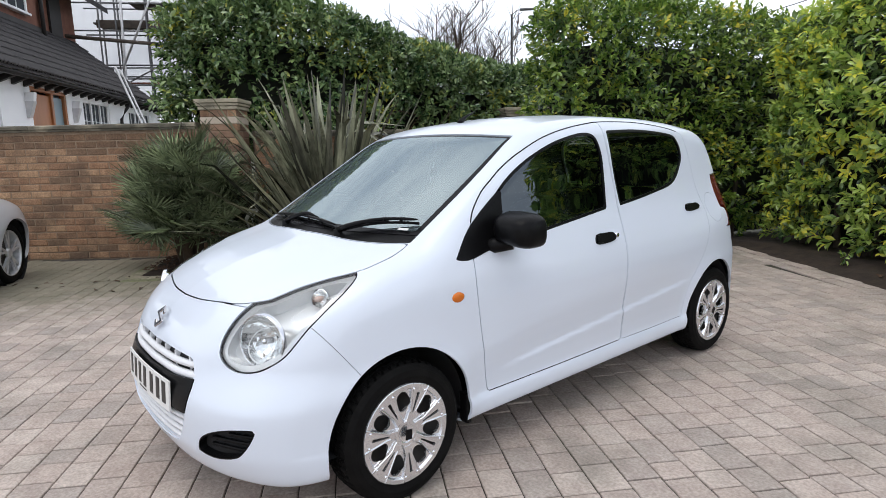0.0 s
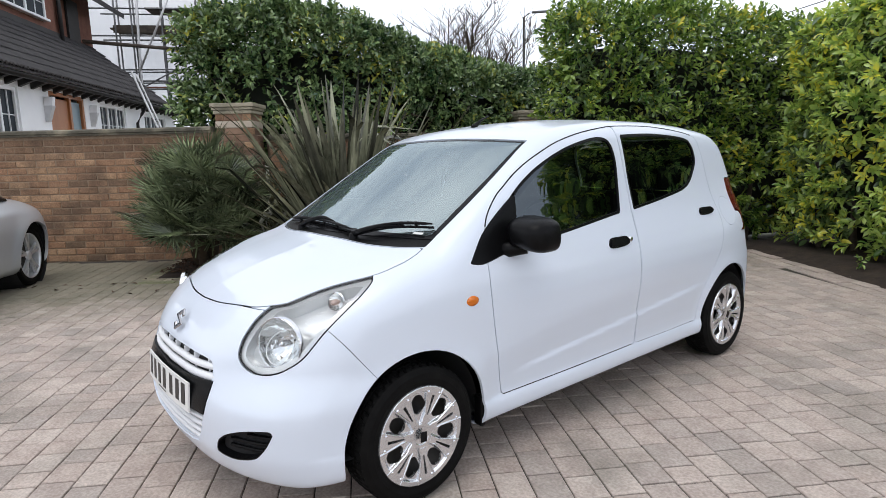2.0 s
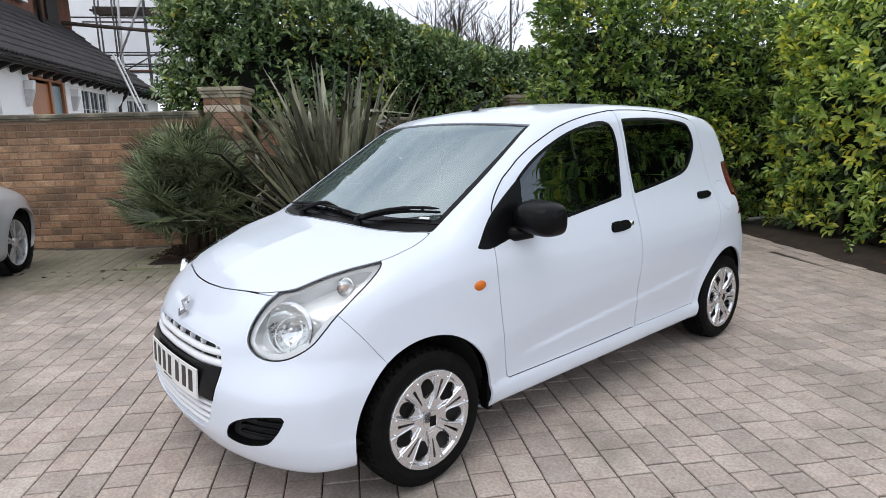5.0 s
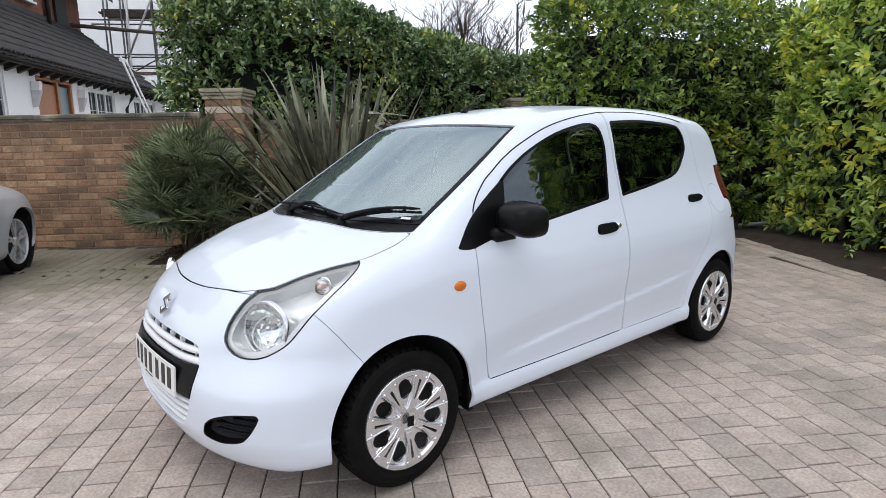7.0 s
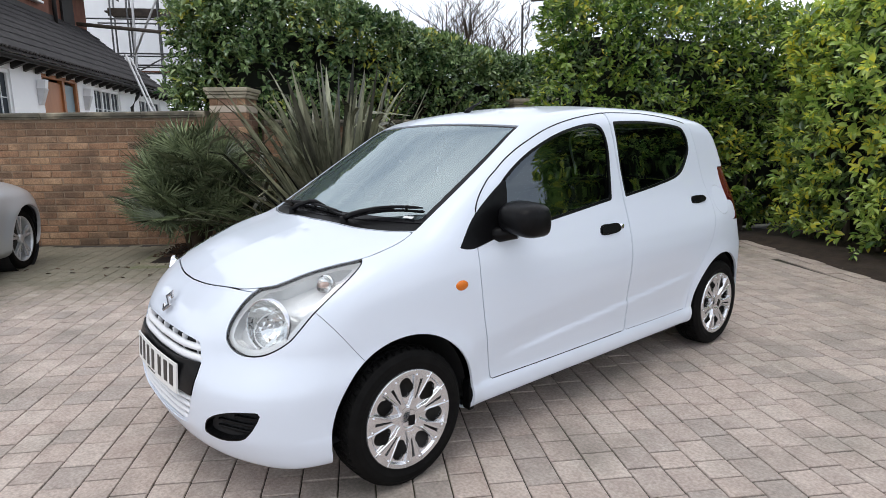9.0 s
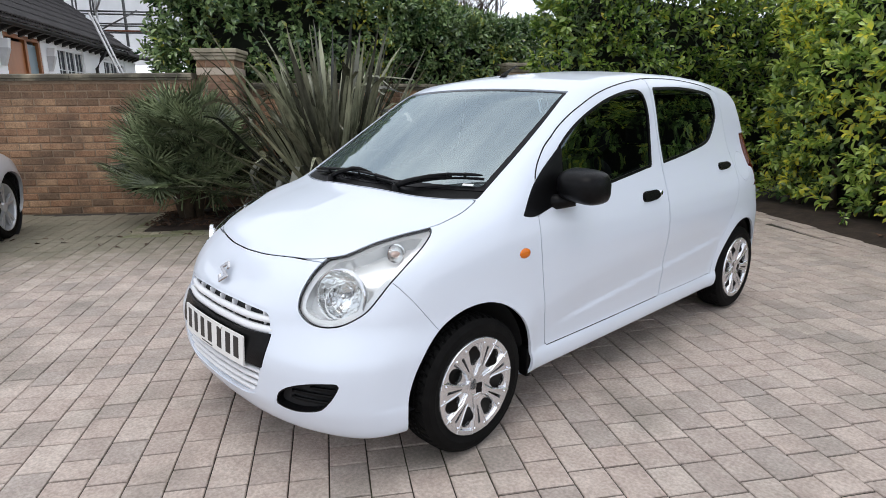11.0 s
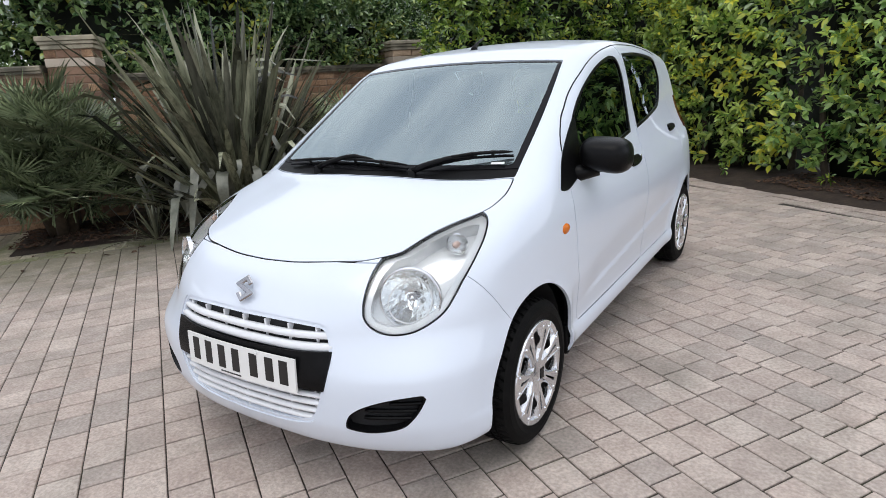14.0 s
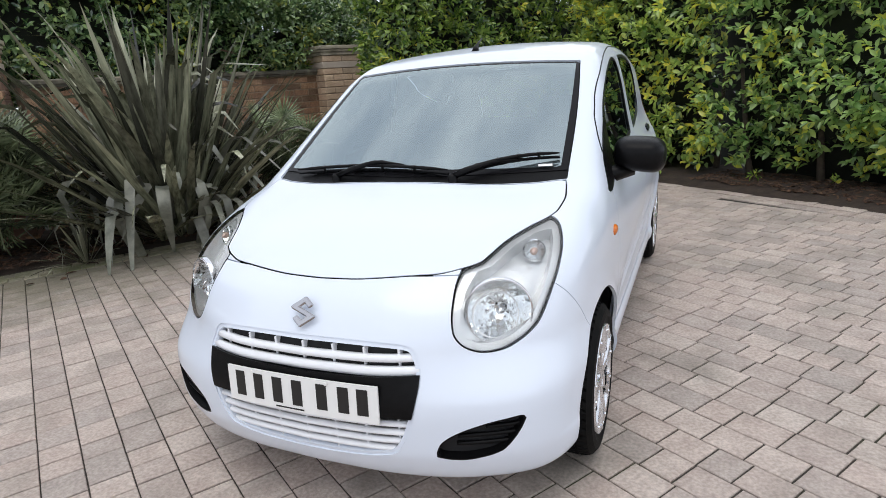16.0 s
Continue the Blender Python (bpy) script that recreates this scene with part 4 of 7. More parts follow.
def wheel_cover_shell():
    """A dished cover with seven paired spokes, openings between them."""
    nr, na, R = 64, 504, 0.192
    r = np.linspace(0.0, R, nr)
    a = np.linspace(0, 2 * np.pi, na, endpoint=False)
    rr, aa = np.meshgrid(r, a, indexing="ij")
    per = 2 * np.pi / 7

    def height(rr, aa):
        d = (aa + per / 2) % per - per / 2
        arc = np.abs(d) * rr
        arm = 0.017 + 0.30 * np.maximum(rr - 0.085, 0) ** 1.02
        spoke = step(arm + 0.004, arm - 0.004, arc) * step(0.036, 0.05, rr)
        bead = np.exp(-(((arc - arm + 0.005) / 0.0035) ** 2)) * step(0.06, 0.08, rr)
        hub = step(0.050, 0.043, rr)
        rim = step(0.160, 0.167, rr)
        top = np.maximum.reduce([spoke * 0.011 + bead * 0.003, hub * 0.012 - 0.003 * step(0.036, 0.032, rr), rim * 0.011])
        return -0.030 + 0.006 * step(0.03, 0.17, rr) + top - 0.022 * step(0.182, 0.189, rr)
    H = height(rr, aa)
    P = np.stack([H, rr * np.cos(aa), rr * np.sin(aa)], -1)
    e = 5e-4
    hr = (height(rr + e, aa) - height(rr - e, aa)) / (2 * e)
    ha = (height(rr, aa + 1e-3) - height(rr, aa - 1e-3)) / (2e-3) / np.maximum(rr, 0.004)
    N = np.stack([np.ones_like(H), -hr * np.cos(aa) + ha * np.sin(aa), -hr * np.sin(aa) - ha * np.cos(aa)], -1)
    N /= np.linalg.norm(N, axis=-1, keepdims=True)
    idx = np.arange(nr * na).reshape(nr, na)
    q = np.stack([idx[:-1], idx[1:], np.roll(idx, -1, 1)[1:], np.roll(idx, -1, 1)[:-1]], -1).reshape(-1, 4)
    s = Shell(P.reshape(-1, 3), N.reshape(-1, 3), [tuple(v) for v in q.tolist()])
    y, z = s.P[:, 1], s.P[:, 2]
    rr, aa = np.hypot(y, z), np.arctan2(z, y)
    d = (aa + per) % per - per / 2
    u, v = rr * np.cos(d) - 0.118, rr * np.sin(d)
    hole = np.hypot(u / 1.25, v / (0.92 + 2.2 * u)) - 0.0300
    g = (aa + per / 2) % per - per / 2
    slot = np.maximum.reduce([np.abs(g) * rr - 0.0025 - 0.045 * np.maximum(rr - 0.075, 0), 0.076 - rr, rr - 0.150])
    hole = np.minimum(hole, slot)
    return s.cut(hole)[1]



def build_wheel():
    hub = new("wheel")
    hub.empty_display_size = 0.1
    hub.parent = car
    part("tyre", tyre_mesh(), RUBBER, hub, "black rubber tyre", smooth=False).location.x = -0.085
    part("rim", lathe([(-0.16, 0.17), (-0.165, 0.185), (-0.15, 0.172), (-0.03, 0.168), (-0.015, 0.174), (-0.012, 0.182), (-0.006, 0.184), (-0.004, 0.179), (-0.02, 0.165), (-0.05, 0.15), (-0.055, 0.06), (-0.03, 0.05), (-0.03, 0.0)], 56), STEEL, hub, "dark steel wheel rim", smooth=True).location.x = -0.022
    cover = wheel_cover_shell().build("wheel_cover", SILVER, hub, "silver plastic wheel cover with paired spokes", 0.012)
    cover.matrix_basis = Matrix.Translation((0.010, 0, 0)) @ Matrix.Diagonal((1.0, 1.03, 1.03, 1))
    for k in range(7):
        for s in (-1, 1):
            a = 2 * math.pi * k / 7 + s * 0.16
            st = part("cover_stud", lathe([(-0.012, 0.0055), (0.001, 0.0055), (0.003, 0.004), (0.003, 0.0)], 10), CHROME, cover, smooth=True)
            st.location = (-0.012, 0.162 * math.cos(a), 0.162 * math.sin(a))
    part("hub_emblem", prism([(-0.019, -0.012), (0.006, -0.023), (0.019, 0.012), (-0.006, 0.023)], -0.0065, -0.0035, "yz"), GLOSS_BLACK, cover, "dark centre emblem")
    return hub


first = build_wheel()
first.matrix_basis = pose(HUB_X + 0.012, 0, HUB_Z, 17)
copy_thing(first, pose(HUB_X + 0.012, WHEELBASE, HUB_Z, -10))
copy_thing(first, pose(-HUB_X - 0.012, 0, HUB_Z, 40, 0, 180))
copy_thing(first, pose(-HUB_X - 0.012, WHEELBASE, HUB_Z, 75, 0, 180))
# wheel housings
for sx in (1, -1):
    for wy in (0.0, WHEELBASE):
        bm = lathe([(0.40, 0.02), (0.40, 0.322), (0.715, 0.322)], 48)
        ob = part("wheel_housing", bm, LINING, car, "black wheel arch liner", smooth=True)
        ob.matrix_basis = Matrix.Diagonal((sx, 1, 1, 1))
        ob.location = (0, wy, 0.272)
        bmh = [v for v in ob.data.vertices if v.co.z < -0.02]
        for v in bmh:
            v.co.z = -0.02
for sx in (1, -1):
    part("mud_flap", boxed(sx * 0.725, 0.325, 0.255, 0.05, 0.03, 0.13, 0.01), BLACK_PLASTIC, car)
part("underbody", boxed(0, 1.1, 0.215, 1.05, 3.1, 0.06, 0.01), LINING, car, "dark underside")
# extra low slab, added to block light and deepen the shade under the car
part("floor_shade_pan", boxed(0, 1.18, 0.178, 1.34, 1.62, 0.05, 0.01), LINING, car, "dark floor pan added to shut out light below the car")

# ---- mirrors, handles, wipers, antenna, repeaters ----


def mirror_form(x, y, z):
    u, v, w = (x - 0.818) / 0.098, (y - 0.560) / 0.100, (z - 0.962) / 0.070
    w = (w + 0.08 * u) / np.where(w > 0, 1.0 - 0.10 * np.abs(v), 0.94 + 0.10 * u)
    body = (np.abs(u) ** 3.6 + np.abs(v) ** 2.6 + np.abs(w) ** 3.0) ** (1 / 3.0) - 1
    back = (y - 0.606) / 0.072
    return smax(body, back, 0.12) * 0.08


ms = isosurface(mirror_form, (0.66, 0.43, 0.85), (0.96, 0.68, 1.08), 0.009)
for sgn in (1, -1):
    P, N = ms.P * (sgn, 1, 1), ms.N * (sgn, 1, 1)
    mir = Shell(P, N, ms.faces if sgn > 0 else [f[::-1] for f in ms.faces]).build("door_mirror", BLACK_PLASTIC, car, "black plastic door mirror")
    if sgn < 0:
        mir.matrix_basis = Matrix.Translation((-0.70, 0.50, 0)) @ Matrix.Rotation(radians(-78), 4, "Z") @ Matrix.Translation((0.70, -0.50, 0))
    part("mirror_glass", prism(smooth_loop([(sgn * 0.745, 0.915), (sgn * 0.745, 1.005), (sgn * 0.815, 1.018), (sgn * 0.89, 0.998), (sgn * 0.895, 0.93), (sgn * 0.82, 0.908)], 4), 0.602, 0.608), CHROME, mir, "mirror glass")
    part("mirror_arm", tube([(sgn * 0.70, 0.47, 0.890), (sgn * 0.735, 0.50, 0.897), (sgn * 0.79, 0.535, 0.910)], [0.034, 0.032, 0.030], 10), BLACK_PLASTIC, mir, smooth=True)


def handle(sgn, y0, y1, z0, z1):
    """A flush flap handle over a shallow cup."""
    w = float(width_at(np.array((y0 + y1) / 2), np.array((z0 + z1) / 2)))
    tilt = math.degrees(math.atan(float(slope(flank, np.array((z0 + z1) / 2)))))
    bm = prism(smooth_loop([(y0, z0 + 0.006), (y0 + 0.012, z1 - 0.003), ((y0 + y1) / 2, z1), (y1 - 0.012, z1 - 0.004), (y1, z0 + 0.012), ((y0 + y1) / 2, z0)], 3), -0.012, 0.014, "yz")
    bmesh.ops.bevel(bm, geom=[e for e in bm.edges if e.verts[0].co.x > 0 and e.verts[1].co.x > 0], offset=0.006, segments=2, affect="EDGES")
    bmesh.ops.translate(bm, vec=(0, 0, -(z0 + z1) / 2), verts=bm.verts)
    h = part("door_handle", bm, BLACK_PLASTIC, car, "black plastic flap handle", smooth=False)
    h.matrix_basis = Matrix.Diagonal((sgn, 1, 1, 1)) @ pose(w - 0.004, 0, (z0 + z1) / 2, 0, tilt)
    cup = part("handle_cup", lathe([(0.003, 0.045), (0.0, 0.042), (-0.004, 0.03), (-0.006, 0.0)], 20, "x"), PAINT, h, "white hand recess", smooth=True)
    cup.matrix_basis = pose(0.0, (y0 + y1) / 2, -0.030) @ Matrix.Diagonal((1, 1.3, 0.8, 1))
    return w


for sgn in (1, -1):
    handle(sgn, 1.158, 1.316, 0.815, 0.866)
    handle(sgn, 2.068, 2.225, 0.893, 0.938)
    w = float(width_at(np.array(1.337), np.array(0.845)))
    part("key_barrel", lathe([(-0.01, 0.013), (0.003, 0.013), (0.004, 0.011), (0.003, 0.0)], 18), CHROME, car, "chrome door lock", smooth=True).matrix_basis = Matrix.Diagonal((sgn, 1, 1, 1)) @ pose(w, 1.337, 0.845)
    rep = part("side_repeater", lathe([(-0.006, 0.024), (0.002, 0.024), (0.007, 0.019), (0.010, 0.010), (0.011, 0.0)], 26), AMBER, car, "amber side indicator", smooth=True)
    rep.matrix_basis = Matrix.Diagonal((sgn, 1, 1, 1)) @ pose(skin_x(0.262, 0.727) - 0.001, 0.262, 0.727, 0, 8, -4) @ Matrix.Diagonal((1, 1.25, 0.85, 1))
part("antenna", tube([(0, 0.985, 1.412), (0, 0.99, 1.425), (0, 1.03, 1.452), (0, 1.09, 1.478)], [0.022, 0.015, 0.006, 0.003], 10), BLACK_PLASTIC, car, "short black roof antenna", smooth=True)


def on_screen(x, z, off=0.0):
    return Vector((x, 0.035 + (z - 0.93) * 1.66 + 0.30 * x * x - off * 0.52, z + off * 0.85))


for piv, left, top, tip in ((Vector((-0.285, 0.085, 0.944)), (-0.50, 0.962), (-0.09, 1.008), (0.195, 0.980)), (Vector((0.215, 0.075, 0.944)), (0.235, 0.962), (0.385, 1.004), (0.572, 1.016))):
    mid, a, b = on_screen(top[0], top[1] - 0.026, 0.026), on_screen(left[0], left[1] - 0.012, 0.012), on_screen(tip[0], tip[1] - 0.024, 0.012)
    wiper = part("wiper", tube([piv + Vector((0, 0, 0.010)), piv.lerp(mid, 0.35) + Vector((0, -0.012, 0.014)), piv.lerp(mid, 0.8) + Vector((0, -0.006, 0.010)), mid, mid.lerp(b, 0.35)], [0.013, 0.011, 0.009, 0.008, 0.006], 8), BLACK_PLASTIC, car, "black windscreen wiper", smooth=True)
    arch = [a.lerp(b, k / 10) + Vector((0, 0, 0.016 * math.sin(math.pi * k / 10))) for k in range(11)]
    part("wiper_blade", tube([p + Vector((0, -0.004, 0.012)) for p in arch], [0.003] + [0.007] * 9 + [0.003], 6), BLACK_PLASTIC, wiper, smooth=True)
    part("wiper_rubber", tube([p + Vector((0, 0.004, -0.004)) for p in arch], 0.0055, 5), BLACK_PLASTIC, wiper)
    for k in (2, 4, 6, 8):
        part("blade_claw", tube([arch[k] + Vector((0, 0.0, -0.006)), arch[k] + Vector((0, -0.006, 0.018))], [0.005, 0.008], 6), BLACK_PLASTIC, wiper)
    part("wiper_cap", lathe([(-0.02, 0.020), (0.012, 0.018), (0.020, 0.010), (0.021, 0.0)], 16, "z"), BLACK_PLASTIC, wiper, smooth=True).location = piv
st = part("cowl_label", boxed(0, 0, 0, 0.05, 0.012, 0.001), PLATE_WHITE, car, "small pale sticker")
st.matrix_basis = Matrix.Translation(on_screen(0.53, 0.972, 0.006)) @ pose(0, 0, 0, 33, 0, 12)

# ---- cabin ----


def rounded(name, c, half, power, mat, parent, label="", tilt=0.0, h=0.02):
    def form(x, y, z):
        u, v, w = x / half[0], y / half[1], z / half[2]
        return ((np.abs(u) ** power + np.abs(v) ** power + np.abs(w) ** power) ** (1 / power) - 1) * min(half)
    s = isosurface(form, tuple(-q - h * 2 for q in half), tuple(q + h * 2 for q in half), h)
    ob = s.build(name, mat, parent, label)
    ob.matrix_basis = pose(*c, tilt)
    return ob


for sx in (0.36, -0.36):
    rounded("seat_back", (sx, 1.12, 0.70), (0.22, 0.06, 0.33), 3.2, SEAT_CLOTH, car, "dark cloth front seat back", -17, 0.03)
    rounded("headrest", (sx, 1.245, 1.10), (0.125, 0.045, 0.075), 3.0, SEAT_CLOTH, car, "dark headrest", -12)
    rounded("seat_cushion", (sx, 0.84, 0.44), (0.23, 0.26, 0.08), 3.2, SEAT_CLOTH, car, "dark cloth seat cushion", 6, 0.03)
rounded("rear_bench", (0, 2.12, 0.72), (0.58, 0.07, 0.30), 4, SEAT_CLOTH, car, "dark cloth rear bench back", -20, 0.04)
dash = rounded("dashboard", (0, 0.42, 0.855), (0.60, 0.28, 0.085), 4, LINING, car, "dark grey dashboard", 4, 0.03)
ring_pts = [(0.18 * math.cos(2 * math.pi * k / 32), 0, 0.18 * math.sin(2 * math.pi * k / 32)) for k in range(33)]
sw = part("steering_wheel", tube(ring_pts, 0.013, 8), LINING, car, "black steering wheel", smooth=True)
sw.matrix_basis = pose(-0.36, 0.70, 0.89, -28)
part("steering_boss", boxed(0, 0.01, 0, 0.30, 0.03, 0.06, 0.012), LINING, sw)
mirror_in = rounded("rear_view_mirror", (0.0, 0.80, 1.245), (0.105, 0.02, 0.032), 4, LINING, car, "interior mirror", 0, 0.01)

# ---- ground, paving and beds ----
COURSE = radians(-32.0)
E1 = Vector((math.cos(COURSE), math.sin(COURSE), 0))
E2 = Vector((-math.sin(COURSE), math.cos(COURSE), 0))
ground = raw("ground", [(-400, -400, -0.06), (400, -400, -0.06), (400, 400, -0.06), (-400, 400, -0.06)], [(0, 1, 2, 3)], GROUND)
tagged(ground, "open ground beyond the driveway", "ground", kind="structure")
driveway = raw("driveway", [(-8.2, -8, -0.0075), (7.5, -8, -0.0075), (7.5, 3, -0.0075), (3.6, 3.2, -0.0075), (-0.9, 6.55, -0.0075), (-3.0, 6.55, -0.0075), (-8.2, 3.0, -0.0075)], [tuple(range(7))], JOINT)
tagged(driveway, "block-paved driveway of grey-brown concrete setts in courses", "driveway", kind="structure")

# added out-of-view plane in paver colour, brightens the car's flank by bounce
outer = raw("driveway_outer", [(-3.4, -30, -0.006), (40, -30, -0.006), (40, -5.35, -0.006), (-3.4, -5.35, -0.006), (6.65, -5.35, -0.006), (6.65, 2.2, -0.006), (40, 2.2, -0.006)], [(0, 1, 2, 4, 3), (4, 2, 6, 5)], PAVER)
tagged(outer, "unseen paver-coloured plane that bounces light onto the parked car", "driveway", kind="structure")


def bed_side(x, y):
    """Positive where planting beds lie."""
    in_left = 0.815 * (x + 4.5) - 0.58 * (y - 0.35) < 0.0 and (x + 4.5) * 0.55 + (y - 0.35) * 0.83 > 0
    in_right = 0.6 * x + 0.8 * y > 4.28
    return in_left or in_right


def block(l, w, d=0.05, c=0.0028, top=0.0):
    """A sett with a worn chamfer."""
    a, b = l / 2, w / 2
    v = [(-a, -b, top - c), (a, -b, top - c), (a, b, top - c), (-a, b, top - c),
         (-a + c, -b + c, top), (a - c, -b + c, top), (a - c, b - c, top), (-a + c, b - c, top),
         (-a, -b, top - d), (a, -b, top - d), (a, b, top - d), (-a, b, top - d)]
    f = [(4, 5, 6, 7), (0, 1, 5, 4), (1, 2, 6, 5), (2, 3, 7, 6), (3, 0, 4, 7), (8, 9, 1, 0), (9, 10, 2, 1), (10, 11, 3, 2), (11, 8, 0, 3)]
    return v, f


class Pile:
    """Collects many small pieces for one mesh."""

    def __init__(self):
        self.v, self.f = [], []

    def add(self, v, f, m=None):
        n = len(self.v)
        self.v += [tuple(m @ Vector(p)) for p in v] if m is not None else v
        self.f += [tuple(i + n for i in q) for q in f]


LENGTHS = (0.192, 0.158, 0.124)
COURSE_W = 0.14
rng = random.Random(5)
far_setts = Pile()
near_setts = []
for row in range(-66, 50):
    n0 = 0.97 + COURSE_W * row
    s = -9.5 + rng.random() * 0.2
    while s < 9.5:
        l = rng.choice(LENGTHS)
        c = E1 * (s + l / 2) + E2 * (n0 + COURSE_W / 2)
        s += l
        if not (-7.9 < c.x < 6.5 and -5.2 < c.y < 6.4) or bed_side(c.x, c.y):
            continue
        if 0.766 * (c.x + 5.2) - 0.643 * (c.y - 1.4) < 0.12:
            continue
        m = Matrix.Translation((c.x, c.y, rng.uniform(-0.0015, 0.0015))) @ Euler((rng.uniform(-0.006, 0.006), rng.uniform(-0.006, 0.006), COURSE + rng.uniform(-0.006, 0.006))).to_matrix().to_4x4()
        if len(near_setts) < 300 and -0.6 < c.x < 2.3 and -1.3 < c.y < 1.6 and (c.x > 0.3 or c.y < -0.4):
            near_setts.append((l, m))
        else:
            v, f = block(l - 0.0078, COURSE_W - 0.0052)
            far_setts.add(v, f, m)


def edging(p, d, count, length, width, pile):
    d = Vector((*d, 0)).normalized()
    for k in range(count):
        c = Vector((*p, 0)) + d * (k + 0.5) * length
        v, f = block(length - 0.007, width - 0.006, 0.06)
        pile.add(v, f, Matrix.Translation((c.x, c.y, rng.uniform(0.0, 0.006))) @ Euler((rng.uniform(-0.01, 0.01), rng.uniform(-0.01, 0.01), math.atan2(d.y, d.x) + rng.uniform(-0.01, 0.01))).to_matrix().to_4x4())


edge_pile = Pile()
for off in (4.37, 4.53, 4.67):
    edging((0.6 * off - 0.8 * 4.4, 0.8 * off + 0.6 * 4.4), (0.8, -0.6), 46, 0.205, 0.145, edge_pile)
moss_pile = Pile()
edging((-4.46, 0.27), (0.58, 0.815), 30, 0.2, 0.15, moss_pile)
edging((-4.46, 0.30), (-0.83, 0.55), 6, 0.2, 0.15, moss_pile)
edging((-4.36, 0.16), (0.58, 0.815), 40, 0.1, 0.12, moss_pile)

for nm, p, d, q in (("bed_kerb", (-3.52 + 0.6 * 4.2, 2.64 + 0.8 * 4.2), (0.8, -0.6), (0.6, 0.8)), ("bed_kerb", (-4.36, 0.10), (0.58, 0.815), (-0.815, 0.58))):
    n_ = 9.4 if q[0] > 0 else 6.2
    w_ = 0.55 if q[0] > 0 else 0.3
    strip = raw(nm, [(p[0], p[1], -0.008), (p[0] + d[0] * n_, p[1] + d[1] * n_, -0.008), (p[0] + d[0] * n_ + q[0] * w_, p[1] + d[1] * n_ + q[1] * w_, -0.008), (p[0] + q[0] * w_, p[1] + q[1] * w_, -0.008)], [(0, 1, 2, 3)], PAVER_MOSS)
    tagged(strip, "mortar bed under the edging setts", "edging", kind="structure")

# soil


def soil_patch(name, corners, nx, ny, label, z0=0.0, swell=0.05, seed=1):
    a, b, c, d = [Vector(p) for p in corners]
    v, f = [], []
    for i in range(nx + 1):
        for j in range(ny + 1):
            p = (a.lerp(b, i / nx)).lerp(d.lerp(c, i / nx), j / ny)
            edge = min(1, 4 * min(i / nx, 1 - i / nx, j / ny, 1 - j / ny) * 2)
            h = z0 + edge * (swell + 0.03 * noise.noise((p.x * 3, p.y * 3, seed)) + 0.018 * noise.noise((p.x * 11, p.y * 11, seed)))
            v.append((p.x, p.y, h))
    for i in range(nx):
        for j in range(ny):
            k = i * (ny + 1) + j
            f.append((k, k + ny + 1, k + ny + 2, k + 1))
    return tagged(raw(name, v, f, SOIL, smooth=True), label, "soil", kind="structure")


soil_patch("soil_bed_left", [(-4.52, 0.37, 0), (-1.4, 4.8, 0), (-3.6, 6.4, 0), (-5.75, 1.2, 0)], 60, 30, "dark bare soil in the planting bed along the wall")
soil_patch("soil_bed_right", [(-1.4, 6.75, 0), (5.6, 1.52, 0), (6.9, 3.2, 0), (-0.1, 8.4, 0)], 80, 26, "dark mulched soil under the laurel hedge")
soil_patch("soil_bed_back", [(-2.2, 4.1, 0), (-0.9, 6.4, 0), (-2.2, 7.6, 0), (-3.6, 5.6, 0)], 30, 26, "dark soil under the clipped hedge")
mulch = Pile()
for k in range(5200):
    if k % 3:
        s, t = rng.uniform(-4.4, 2.4), rng.uniform(4.74, 5.5)
        x, y = 0.6 * t + 0.8 * -s, 0.8 * t + 0.6 * s
    else:
        s, t = rng.uniform(0, 3.0), rng.uniform(0.08, 1.0)
        x, y = -4.46 + 0.58 * s - 0.815 * t, 0.35 + 0.815 * s + 0.58 * t
    l, w = rng.uniform(0.012, 0.045), rng.uniform(0.005, 0.016)
    mulch.add([(-l, -w, 0), (l, -w * 0.6, 0.004), (l * 0.8, w, 0), (-l * 0.7, w * 0.8, 0.006), (0, 0, 0.010)], [(0, 1, 4), (1, 2, 4), (2, 3, 4), (3, 0, 4), (3, 2, 1, 0)],
              Matrix.Translation((x, y, 0.05 + 0.03 * noise.noise((x * 3, y * 3, 1)))) @ Euler((rng.uniform(-0.4, 0.4), rng.uniform(-0.4, 0.4), rng.uniform(0, 6.3))).to_matrix().to_4x4())
tagged(raw("bark_mulch", mulch.v, mulch.f, MULCH), "brown bark chips and dead leaves on the soil", "mulch", kind="stuff")

# ---- brick walls ----
PITCH_L, PITCH_H = 0.25, 0.086


def brick_block(l, w, h, c=0.006):
    a, b, e = l / 2, w / 2, h / 2
    # front chamfered face towards -y
    v = [(-a + c, -b, -e + c), (a - c, -b, -e + c), (a - c, -b, e - c), (-a + c, -b, e - c),
         (-a, -b + c, -e), (a, -b + c, -e), (a, -b + c, e), (-a, -b + c, e),
         (-a, b, -e), (a, b, -e), (a, b, e), (-a, b, e)]
    f = [(0, 1, 2, 3), (4, 5, 1, 0), (5, 6, 2, 1), (6, 7, 3, 2), (7, 4, 0, 3), (8, 9, 5, 4), (9, 10, 6, 5), (10, 11, 7, 6), (11, 8, 4, 7)]
    return v, f


brick_meshes = {}


def brick_mesh(l, h=PITCH_H - 0.012, w=0.05):
    key = (round(l, 3), round(h, 3), round(w, 3))
    if key not in brick_meshes:
        me = bpy.data.meshes.new("brick")
        v, f = brick_block(l, w, h)
        me.from_pydata(v, [], f)
        me.update()
        brick_meshes[key] = me
    return brick_meshes[key]


